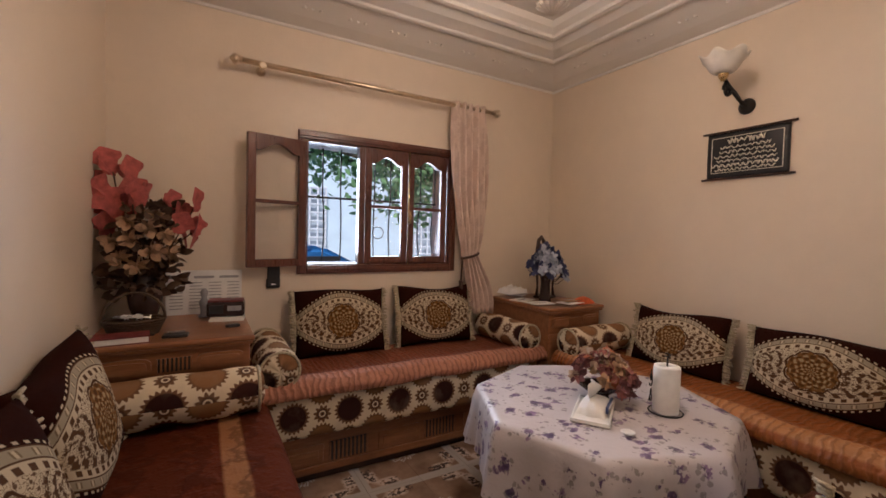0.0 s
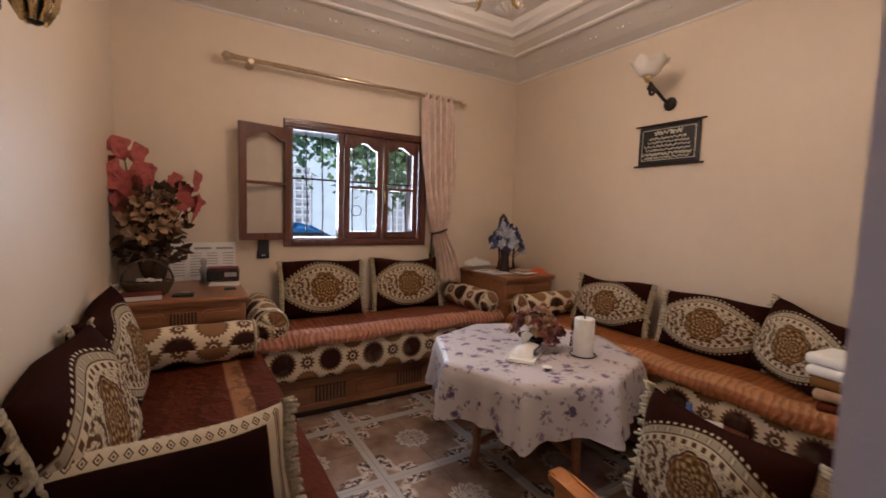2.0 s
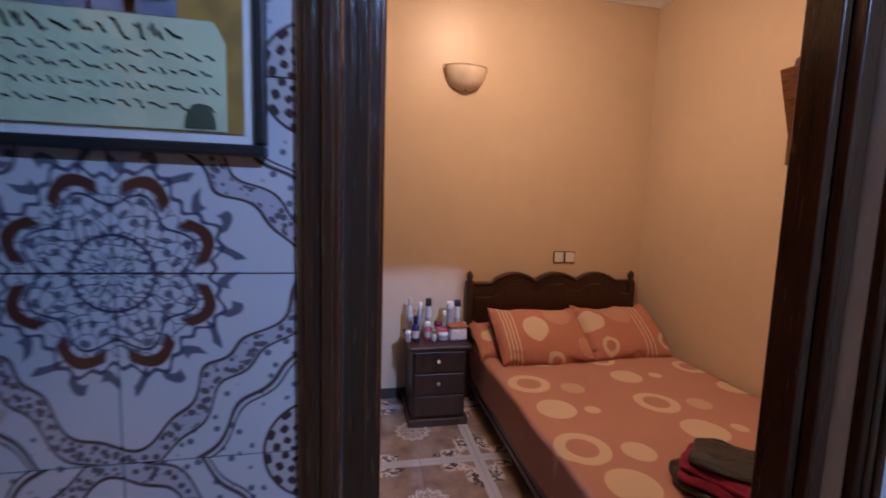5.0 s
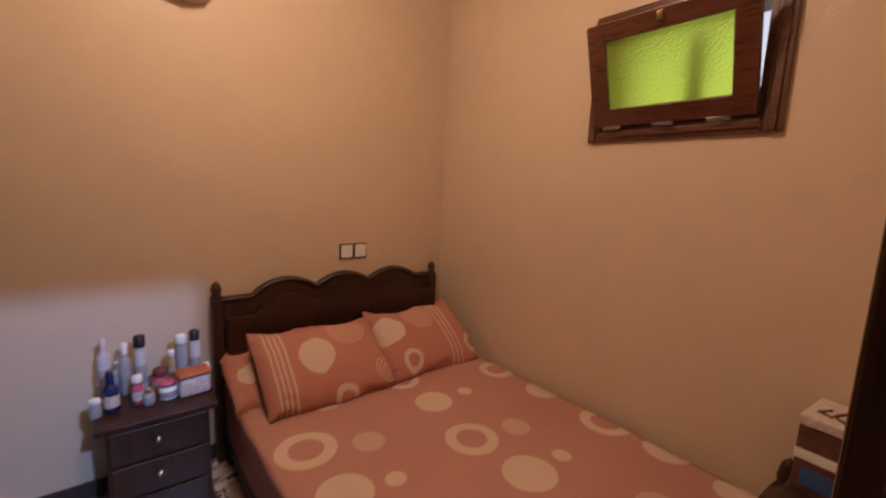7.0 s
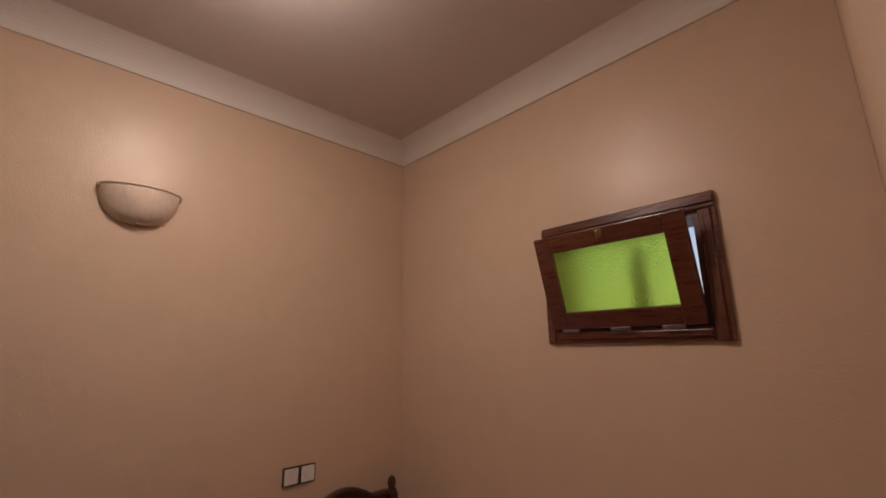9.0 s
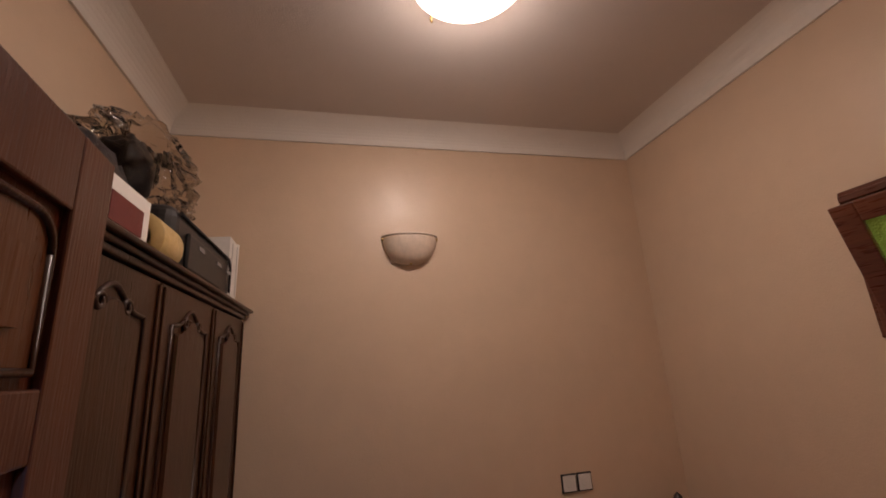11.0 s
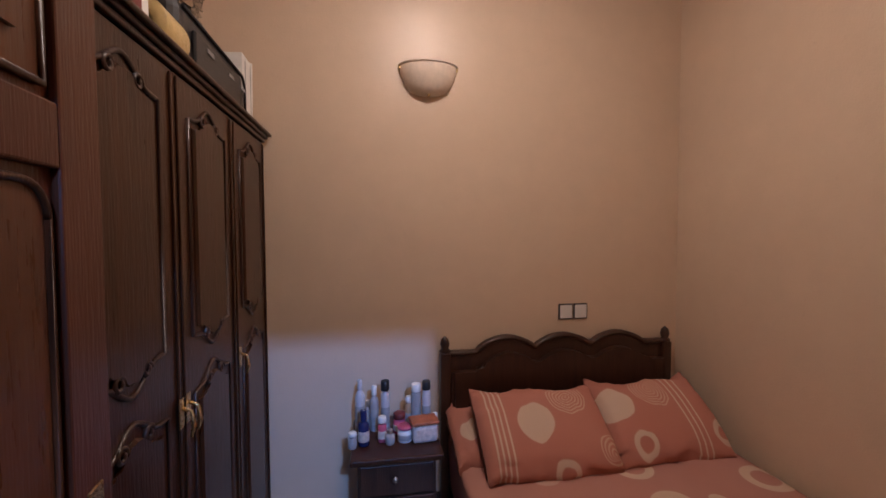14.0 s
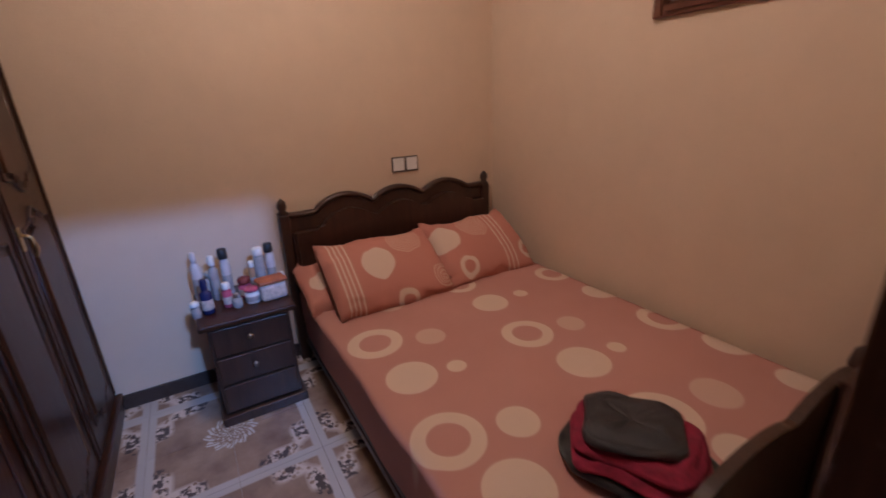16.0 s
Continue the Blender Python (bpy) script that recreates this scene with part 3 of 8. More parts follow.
M["medallion"] = medallion_fabric()
M["cushion_back"] = cushion_back()
M["fringe"] = plain("cream_fringe", (0.52, 0.44, 0.30), 0.95, 0, 90, 0.45, 0.004)
M["sun_n"] = sun_fabric("sun_disc_cloth_long", by_axes(0, 2, 0.87, 0.440))
M["sun_w"] = sun_fabric("sun_disc_cloth_side", by_axes(1, 2, 1.5, 0.440))
M["sun_roll"] = sun_fabric("sun_disc_cloth_roll", by_uv)
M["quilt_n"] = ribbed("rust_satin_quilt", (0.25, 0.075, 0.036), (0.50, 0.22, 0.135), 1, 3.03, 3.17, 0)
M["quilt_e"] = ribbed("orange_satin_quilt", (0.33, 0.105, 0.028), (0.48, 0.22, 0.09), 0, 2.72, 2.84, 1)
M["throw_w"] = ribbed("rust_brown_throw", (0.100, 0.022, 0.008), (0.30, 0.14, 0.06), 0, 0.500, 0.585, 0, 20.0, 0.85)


def flower_cloth():
    """White oilcloth printed with scattered violet flower sprays."""
    n = Nodes("violet_flower_oilcloth")
    v1 = n.voronoi(10.5)
    v2 = n.voronoi(24)
    nz = n.noise(38, 3)
    fine = n.noise(85, 2)
    tint = n.noise(9, 2)
    col = n.mix((0.54, 0.50, 0.515), (0.62, 0.58, 0.59), n.noise(5, 2))
    ragged = n.add(v1, n.mul(n.sub(nz, 0.5), 0.75))
    leaf = n.mul(n.below(ragged, 0.50, 0.05), n.below(n.add(n.voronoi(33), n.mul(n.sub(fine, 0.5), 0.5)), 0.36, 0.06))
    col = n.mix(col, n.mix((0.23, 0.22, 0.21), (0.36, 0.32, 0.33), tint), n.mul(leaf, 0.9))
    bloom = n.mul(n.below(ragged, 0.33, 0.05), n.below(n.add(v2, n.mul(n.sub(fine, 0.5), 0.6)), 0.52, 0.08))
    col = n.mix(col, n.mix((0.10, 0.06, 0.15), (0.30, 0.20, 0.33), n.step(tint, 0.52, 0.2)), bloom)
    heart = n.mul(n.below(ragged, 0.20, 0.06), n.step(fine, 0.47, 0.08))
    col = n.mix(col, (0.055, 0.032, 0.085), n.mul(heart, 0.9))
    return n.done(col, 0.40, n.add(n.noise(18, 4), n.mul(nz, 0.4)), 0.003)




def damask():
    """Pale satin with matt leaf sprays woven into it."""
    n = Nodes("pale_damask_curtain")
    thread = n.noise(260, 2)
    spray = n.step(n.add(n.voronoi(15, stretch=(1, 1, 0.6)), n.mul(n.sub(n.noise(34, 3), 0.5), 0.9)), 0.52, 0.08)
    col = n.mix((0.64, 0.49, 0.40), (0.74, 0.59, 0.49), spray)
    col = n.mix(col, (0.55, 0.42, 0.34), n.mul(thread, 0.35))
    rough = n.math("MULTIPLY_ADD", spray, 0.30, 0.42, True)
    return n.done(col, rough, n.add(spray, n.mul(thread, 0.6)), 0.0012)


M["oilcloth"] = flower_cloth()
M["curtain"] = damask()
M["rope"] = plain("dark_braided_rope", (0.08, 0.045, 0.03), 0.9, 0, 120, 0.5)
M["pink_leaf"] = plain("coral_red_cloth_leaf", (0.46, 0.105, 0.090), 0.8, 0, 34, 0.42)
M["bronze_leaf"] = plain("bronze_cloth_leaf", (0.105, 0.052, 0.026), 0.8, 0, 30, 0.5)
M["beige_petal"] = plain("beige_cloth_petal", (0.47, 0.30, 0.18), 0.8, 0, 22, 0.35)
M["olive_leaf"] = plain("olive_brown_cloth_leaf", (0.10, 0.055, 0.03), 0.8, 0, 22, 0.45)
M["blue_petal"] = plain("navy_cloth_petal", (0.065, 0.075, 0.17), 0.75, 0, 25, 0.5)
M["pale_petal"] = plain("pale_blue_cloth_petal", (0.50, 0.53, 0.62), 0.75, 0, 25, 0.25)
M["wicker"] = plain("dark_wicker", (0.09, 0.055, 0.03), 0.7, 0, 120, 0.5, 0.004)
M["orange"] = plain("orange_cloth", (0.62, 0.13, 0.04), 0.7, 0, 30, 0.25)
M["milk_glass"] = plain("frosted_glass_shade", (0.80, 0.76, 0.68), 0.35, 0, 20, 0.1, 0.001, Subsurface_Weight=0.0)
M["dark_vase"] = plain("dark_glazed_vase", (0.05, 0.03, 0.028), 0.2, 0, 20, 0.4)
M["fruit"] = plain("dried_orange_fruit", (0.42, 0.12, 0.05), 0.6, 0, 20, 0.35)
M["mauve"] = plain("mauve_dried_petal", (0.22, 0.085, 0.085), 0.8, 0, 25, 0.5)
M["dusky_pink"] = plain("dusky_pink_dried_petal", (0.42, 0.17, 0.15), 0.8, 0, 25, 0.4)
M["pale_dried"] = plain("cream_dried_petal", (0.58, 0.44, 0.33), 0.8, 0, 25, 0.35)
M["grey_print"] = plain("grey_print", (0.34, 0.34, 0.35), 0.7, 0, 30)
M["navy_print"] = plain("navy_print", (0.04, 0.055, 0.13), 0.5, 0, 30)
M["blue_plastic"] = plain("blue_plastic", (0.04, 0.10, 0.28), 0.35, 0, 30)
M["gold_text"] = plain("pale_gold_stitching", (0.74, 0.70, 0.58), 0.6, 0, 50)


# ---------------------------------------------------------------- soft shapes
def grid_mesh(bm, nu, nv, at, uv=None, closed_u=False):
    """A grid of points at(u, v), u and v from 0 to 1, with an optional UV function."""
    layer = bm.loops.layers.uv.verify() if uv else None
    rows = [[bm.verts.new(at(i / nu, j / nv)) for j in range(nv + 1)] for i in range(nu + (0 if closed_u else 1))]
    count = len(rows)
    for i in range(nu):
        for j in range(nv):
            f = bm.faces.new((rows[i][j], rows[(i + 1) % count][j], rows[(i + 1) % count][j + 1], rows[i][j + 1]))
            f.smooth = True
            if uv:
                for loop, (a, b) in zip(f.loops, ((i, j), (i + 1, j), (i + 1, j + 1), (i, j + 1))):
                    loop[layer].uv = uv(a / nu, b / nv)
    return rows


def add_cushion(label, m, w=0.66, h=0.46, t=0.085, seed=1, cloth="medallion"):
    """A plump cushion: x is its width, z its height, its face looks to -y; the base stands at the origin."""
    ob = thing("cushion", label, "cushion", group="salon cushions")
    ob.matrix_world = m
    rnd = random.Random(seed)
    off = Vector((rnd.random() * 9, rnd.random() * 9, 0))

    def shape(side):
        def at(u, v):
            a, b = u * 2 - 1, v * 2 - 1
            puff = max(0.0, (1 - a ** 4) * (1 - b ** 4)) ** 0.55
            pull = 1 - 0.07 * (1 - a * a) if abs(b) > 0.99 else 1 - 0.05 * (1 - a * a) * abs(b) ** 6
            pully = 1 - 0.05 * (1 - b * b) * abs(a) ** 6
            lump = noise.noise(Vector((a * 1.6, b * 1.6, 0)) + off) * 0.018
            sag = 0.012 * math.sin(a * 2.5 + seed)
            return (a * w / 2 * pully, side * (t * puff) + lump * puff + sag, h / 2 + b * h / 2 * pull + 0.012 * math.sin(a * 3 + seed * 2) * (b > 0) * b)
        return at
    bm = bmesh.new()
    grid_mesh(bm, 22, 16, shape(-1), lambda u, v: (u * 2 - 1, v * 2 - 1))
    grid_mesh(bm, 22, 16, shape(1), lambda u, v: (u * 2 - 1, v * 2 - 1))
    bmesh.ops.remove_doubles(bm, verts=bm.verts, dist=0.0015)
    part("cover", bm, M[cloth], ob, smooth=True)
    for s in (-1, 1):
        fb = bmesh.new()
        edge = shape(0)
        steps = 46
        pts = [edge(0 if s < 0 else 1, j / steps) for j in range(steps + 1)]
        for j, p in enumerate(pts):
            x, y, z = p
            out = s * (0.028 + 0.012 * rnd.random())
            tube(fb, [(x - s * 0.008, y, z), (x + out, y + rnd.uniform(-0.02, 0.02), z + rnd.uniform(-0.012, 0.008))], [0.0085, 0.0055], 5)
        part("fringe", fb, M["fringe"], ob)
    return ob


def lean(x, y, z, rz, tilt, roll=0):
    """Stands a cushion at a place, turned about z, its top leaning back by tilt."""
    return pose(x, y, z, 0, 0, rz) @ pose(0, 0, 0, -tilt, roll, 0)


def add_bolster(label, a, b, r, name="bolster"):
    """A round bolster with stitched ends between two points on one level."""
    a, b = Vector(a), Vector(b)
    way = (b - a).normalized()
    side = way.cross(Vector((0, 0, 1))).normalized()
    up = Vector((0, 0, 1))
    L = (b - a).length
    ob = thing(name, label, "bolster", tuple((a + b) / 2), group="salon bolsters")

    def at(u, v):
        s = v * L
        rr = r * (1 - 0.10 * (abs(v * 2 - 1) ** 8)) * (1 + 0.03 * math.sin(s * 19 + u * 6))
        ang = u * math.tau
        return a + way * s + side * (math.cos(ang) * rr) + up * (math.sin(ang) * rr * 0.97) - (a + b) / 2
    bm = bmesh.new()
    grid_mesh(bm, 28, 18, at, lambda u, v: (v * L, u * math.tau * r), closed_u=True)
    part("cover", bm, M["sun_roll"], ob, smooth=True)
    for end, s in ((a, -1), (b, 1)):
        eb = bmesh.new()

        def cap(u, v, end=end, s=s):
            ang, rr = u * math.tau, r * 0.92 * v
            fold = 0.012 * math.sin(ang * 9) * v * (1 - v) * 3
            return end + way * (s * (0.030 * (1 - v * v) + fold - 0.014 * (v < 0.12))) + side * (math.cos(ang) * rr) + up * (math.sin(ang) * rr) - (a + b) / 2
        grid_mesh(eb, 36, 8, cap, lambda u, v: (0.1 + v * r * math.cos(u * math.tau), 0.06 + v * r * math.sin(u * math.tau)), closed_u=True)
        bmesh.ops.remove_doubles(eb, verts=eb.verts, dist=0.0005)
        part("end_cap", eb, M["sun_roll"], ob, "gathered round end", smooth=True)
        pb = bmesh.new()
        tube(pb, [end + way * (s * 0.004) + side * (math.cos(k * math.tau / 26) * r * 0.93) + up * (math.sin(k * math.tau / 26) * r * 0.93) - (a + b) / 2 for k in range(26)], 0.008, 6, True)
        part("piping", pb, M["fringe"], ob)
    return ob


def soft_slab(bm, lo, hi, nx=40, ny=14, bulge=0.012, seed=3, r=0.05):
    """A rounded mattress block with a gently uneven skin."""
    box(bm, lo, hi, r, 4)
    bmesh.ops.subdivide_edges(bm, edges=[e for e in bm.edges if e.calc_length() > 0.2], cuts=10, use_grid_fill=True)
    for v in bm.verts:
        d = noise.noise(v.co * 3.1 + Vector((seed, 0, 0))) * bulge + noise.noise(v.co * 9 + Vector((0, seed, 0))) * bulge * 0.4
        v.co.z += d if v.co.z > lo[2] + 0.05 else 0
        v.co.y += d * 0.6
        v.co.x += d * 0.6
    return bm


def quilt(name, label, x0, x1, y0, y1, z, drop, front, mat, seed, category="quilt"):
    """A ribbed quilt spread over a seat whose front edge (front: 's' for -y, 'w' for -x, 'e' for +x) it rolls over."""
    bm = bmesh.new()
    prof = [(0.0, 0.0), (0.12, 0.004), (0.3, 0.010), (0.5, 0.008), (0.66, 0.006), (0.76, 0.030), (0.86, 0.046), (0.94, 0.036), (0.985, 0.006), (1.0, -0.4 * drop), (0.995, -0.8 * drop), (0.985, -drop)]

    def at(u, v):
        k = v * (len(prof) - 1)
        i = min(int(k), len(prof) - 2)
        f = k - i
        d = prof[i][0] * (1 - f) + prof[i + 1][0] * f
        h = prof[i][1] * (1 - f) + prof[i + 1][1] * f
        wave = noise.noise(Vector((u * 9, v * 4, seed)))
        h += 0.014 * wave * (0.4 + v)
        d += 0.03 * noise.noise(Vector((u * 5, seed, 0))) * v
        rib = 0.0022 * math.sin(u * 520 + 3 * wave)
        if front == "s":
            return (x0 + (x1 - x0) * u, y1 + (y0 - y1) * d, z + h + rib)
        if front == "w":
            return (x1 + (x0 - x1) * d, y0 + (y1 - y0) * u, z + h + rib)
        return (x0 + (x1 - x0) * d, y0 + (y1 - y0) * u, z + h + rib)
    grid_mesh(bm, 220, 33, at)
    ob = single(name, bm, mat, label, category, smooth=True)
    s = ob.modifiers.new("thick", "SOLIDIFY")
    s.thickness, s.offset = 0.012, -1
    return ob


def sofa_base(label, lo, hi, face):
    """A boxed wooden divan base with panels, vents and a plinth; face: 's' (-y), 'e' (+x) or 'w' (-x)."""
    ob = thing("sofa_base", label, "sofa", ((lo[0] + hi[0]) / 2, (lo[1] + hi[1]) / 2, 0), group="salon sofas")
    o = Vector(ob.matrix_world.translation)
    lo, hi = Vector(lo) - o, Vector(hi) - o
    part("body", boxes((lo + Vector((0, 0, 0.055)), hi), bevel=0.006), M["oak"], ob)
    inset = Vector((0.03, 0.03, 0))
    part("plinth", boxes((lo + inset, Vector((hi.x, hi.y, lo.z + 0.056)) - inset)), M["bed_wood"], ob)
    ax = 0 if face == "s" else 1
    length = hi[ax] - lo[ax]
    count = max(2, round(length / 0.62))
    for i in range(count):
        c = lo[ax] + length * (i + 0.5) / count
        for kind in ("panel", "vent"):
            w = length / count * (0.46 if kind == "panel" else 0.36)
            cc = c - length / count * 0.22 if kind == "panel" else c + length / count * 0.25
            z0, z1 = lo.z + 0.11, hi.z - 0.075

            def slab(bm, a0, a1, b0, b1, d0, d1, bev=0.0):
                if face == "s":
                    box(bm, (a0, lo.y - d1, b0), (a1, lo.y - d0, b1), bev)
                elif face == "e":
                    box(bm, (hi.x + d0, a0, b0), (hi.x + d1, a1, b1), bev)
                else:
                    box(bm, (lo.x - d1, a0, b0), (lo.x - d0, a1, b1), bev)
            if kind == "panel":
                bm = bmesh.new()
                slab(bm, cc - w / 2, cc + w / 2, z0, z1, 0.0005, 0.012, 0.008)
                slab(bm, cc - w / 2 + 0.03, cc + w / 2 - 0.03, z0 + 0.03, z1 - 0.03, 0.010, 0.018, 0.006)
                part("panel", bm, M["oak"], ob)
            else:
                # black sheet on the solid body stands for the shade behind the slats
                bm = bmesh.new()
                slab(bm, cc - w / 2, cc + w / 2, z0, z1, 0.0005, 0.004)
                part("vent_back", bm, M["black"], ob)
                k = 9
                for j in range(k + 1):
                    a = cc - w / 2 + w * j / k
                    bm = bmesh.new()
                    slab(bm, a - 0.006, a + 0.006, z0, z1, 0.003, 0.012, 0.002)
                    part("vent_slat", bm, M["oak"], ob)
    rail = bmesh.new()
    if face == "s":
        box(rail, (lo.x, lo.y - 0.014, lo.z + 0.056), (hi.x, lo.y - 0.0005, lo.z + 0.10), 0.005)
    elif face == "e":
        box(rail, (hi.x + 0.0005, lo.y, lo.z + 0.056), (hi.x + 0.014, hi.y, lo.z + 0.10), 0.005)
    else:
        box(rail, (lo.x - 0.014, lo.y, lo.z + 0.056), (lo.x - 0.0005, hi.y, lo.z + 0.10), 0.005)
    part("rail", rail, M["oak"], ob)
    return ob


# ---------------------------------------------------------------- salon: sofas
SEAT = 0.585
sofa_base("carved oak divan base under the window", (0.735, 3.17, 0), (2.66, 3.755, 0.30), "s")
sofa_base("carved oak divan base along the side wall", (XW + 0.015, 1.36, 0), (0.66, 2.98, 0.30), "e")
sofa_base("carved oak divan base under the plaque", (2.78, 0.62, 0), (XE - 0.015, 2.98, 0.30), "w")
single("mattress", soft_slab(bmesh.new(), (0.72, 3.08, 0.302), (2.67, 3.76, SEAT)), M["sun_n"], "thick cream divan mattress printed with brown sun discs", "mattress", group="salon mattresses", smooth=True)
single("mattress", soft_slab(bmesh.new(), (XW + 0.01, 1.34, 0.302), (0.71, 2.99, SEAT), seed=7), M["sun_w"], "cream sun-disc divan mattress under a rust throw", "mattress", group="salon mattresses", smooth=True)
single("mattress", soft_slab(bmesh.new(), (2.73, 0.60, 0.302), (XE - 0.012, 2.99, SEAT), seed=11), M["sun_w"], "cream sun-disc divan mattress under an orange quilt", "mattress", group="salon mattresses", smooth=True)
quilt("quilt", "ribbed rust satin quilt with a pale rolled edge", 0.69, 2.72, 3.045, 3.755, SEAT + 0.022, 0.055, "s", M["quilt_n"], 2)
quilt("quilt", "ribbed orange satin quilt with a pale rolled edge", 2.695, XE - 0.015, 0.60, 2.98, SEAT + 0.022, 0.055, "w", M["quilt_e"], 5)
throw = bmesh.new()


def throw_at(u, v):
    d = v
    over = max(0.0, (d - 0.80) / 0.20)
    x = XW + 0.02 + min(d, 0.80) / 0.80 * 0.755 + 0.028 * math.sin(min(1.0, over * 4) * math.pi / 2)
    z = SEAT + 0.020 - 0.020 * min(1.0, max(0.0, (d - 0.77) / 0.03)) - 0.25 * over
    return (x, 1.34 + u * 1.65, z + 0.009 * noise.noise(Vector((u * 6, d * 5, 2))) + 0.004 * noise.noise(Vector((u * 20, d * 16, 2))))


grid_mesh(throw, 60, 40, throw_at)
throw_ob = single("throw", throw, M["throw_w"], "rust brown throw with a tan stripe", "throw", smooth=True)
throw_ob.modifiers.new("thick", "SOLIDIFY").thickness = 0.008

add_bolster("cream bolster with brown sun discs", (0.80, 3.09, 0.715), (0.80, 3.72, 0.715), 0.112)
add_bolster("cream bolster with brown sun discs below the curtain", (2.60, 3.12, 0.715), (2.60, 3.72, 0.715), 0.108)
add_bolster("cream bolster with brown sun discs before the cabinet", (-0.03, 2.88, 0.715), (0.66, 2.88, 0.715), 0.112)
add_bolster("cream bolster with brown sun discs before the cabinet", (2.76, 2.88, 0.715), (3.345, 2.88, 0.715), 0.108)

CL = "dark brown brocade cushion with a gold rose and cream fringe"
add_cushion(CL, lean(1.295, 3.60, SEAT + 0.03, 0, 12), 0.66, 0.47, seed=1)
add_cushion(CL, lean(2.06, 3.60, SEAT + 0.03, -2, 12), 0.64, 0.46, seed=2)
add_cushion(CL, lean(3.20, 2.36, SEAT + 0.02, -90, 13), 0.66, 0.405, seed=3)
add_cushion(CL, lean(3.20, 1.60, SEAT + 0.02, -90, 13), 0.66, 0.405, seed=4)
add_cushion(CL, lean(3.10, 1.12, SEAT + 0.03, -118, 16, 6), 0.58, 0.42, seed=5)
add_cushion(CL, lean(0.12, 2.42, SEAT + 0.03, 84, 14, -4), 0.62, 0.47, seed=6)
add_cushion(CL, lean(0.13, 1.72, SEAT + 0.03, 84, 15, -3), 0.64, 0.47, seed=7)
add_cushion("dark brown cushion turned back to front, lattice-woven edge", lean(0.27, 1.43, SEAT + 0.0, 4, 8, -3), 0.64, 0.31, seed=8, cloth="cushion_back")


# ---------------------------------------------------------------- salon: corner cabinets
def corner_cabinet(label, lo, hi):
    ob = thing("corner_cabinet", label, "cabinet", ((lo[0] + hi[0]) / 2, (lo[1] + hi[1]) / 2, 0), group="salon corner cabinets")
    o = Vector(ob.matrix_world.translation)
    lo, hi = Vector(lo) - o, Vector(hi) - o
    part("body", boxes((lo + Vector((0.02, 0.035, 0)), hi - Vector((0.02, 0.0, 0.03))), bevel=0.006), M["oak"], ob)
    top = boxes(((lo.x, lo.y, hi.z - 0.03), (hi.x, hi.y, hi.z)), bevel=0.010)
    box(top, (lo.x + 0.008, lo.y + 0.012, hi.z - 0.048), (hi.x - 0.008, hi.y, hi.z - 0.029), 0.006)
    part("top", top, M["oak"], ob)
    w = hi.x - lo.x
    y = lo.y + 0.035
    for c, ww in ((0.22, 0.30), (0.78, 0.30)):
        bm = bmesh.new()
        cx = lo.x + w * c
        pts = []
        for k in range(28):
            a = k * math.tau / 28
            pts.append((cx + w * ww / 2 * math.copysign(abs(math.cos(a)) ** 0.45, math.cos(a)), hi.z - 0.115 + 0.040 * math.copysign(abs(math.sin(a)) ** 0.6, math.sin(a))))
        prism(bm, pts, y - 0.012, y - 0.0005)
        pin = [(cx + (px - cx) * 0.84, hi.z - 0.115 + (pz - hi.z + 0.115) * 0.66) for px, pz in pts]
        prism(bm, pin, y - 0.020, y - 0.0115)
        part("panel", bm, M["oak"], ob)
        part("lower_panel", boxes(((cx - w * 0.19, y - 0.012, 0.12), (cx + w * 0.19, y - 0.0005, hi.z - 0.20)), ((cx - w * 0.15, y - 0.018, 0.16), (cx + w * 0.15, y - 0.011, hi.z - 0.24)), bevel=0.006), M["oak"], ob)
    # no hollow here: a black sheet gives the vent its shade
    part("vent_back", boxes(((lo.x + w * 0.40, y - 0.004, hi.z - 0.15), (lo.x + w * 0.60, y - 0.0005, hi.z - 0.085))), M["black"], ob)
    for k in range(9):
        x = lo.x + w * (0.40 + 0.2 * k / 8)
        part("vent_slat", boxes(((x - 0.004, y - 0.011, hi.z - 0.15), (x + 0.004, y - 0.003, hi.z - 0.085))), M["oak"], ob)
    return ob


CT = 0.945
corner_cabinet("carved oak corner cabinet crowded with ornaments", (XW + 0.02, 3.02, 0), (0.665, 3.755, CT))
corner_cabinet("carved oak corner cabinet with papers and flowers", (2.70, 3.01, 0), (3.30, 3.755, CT))


# ---------------------------------------------------------------- salon: table
TX, TY, TZ = 2.175, 2.115, 0.66
table = thing("octagonal_table", "octagonal wooden table on crossed legs", "table", (TX, TY, 0))
tb = bmesh.new()
OCT = [(0.615 * math.cos(radians(43 + 45 * k)), 0.615 * math.sin(radians(43 + 45 * k))) for k in range(8)]
prism(tb, OCT, TZ - 0.034, TZ - 0.006, "xy")
part("tabletop", tb, M["oak"], table)
for k in range(4):
    a = radians(88 + 90 * k)
    lb = bmesh.new()
    tube(lb, [(0.42 * math.cos(a), 0.42 * math.sin(a), 0.0), (0.40 * math.cos(a), 0.40 * math.sin(a), 0.10), (0.38 * math.cos(a), 0.38 * math.sin(a), 0.40), (0.36 * math.cos(a), 0.36 * math.sin(a), TZ - 0.03)], [0.030, 0.024, 0.030, 0.034], 10)
    part("leg", lb, M["oak"], table)
    sb = bmesh.new()
    tube(sb, [(0.40 * math.cos(a), 0.40 * math.sin(a), 0.14), (0.03 * math.cos(a), 0.03 * math.sin(a), 0.20)], 0.020, 8)
    part("stretcher", sb, M["oak"], table)
cloth = bmesh.new()


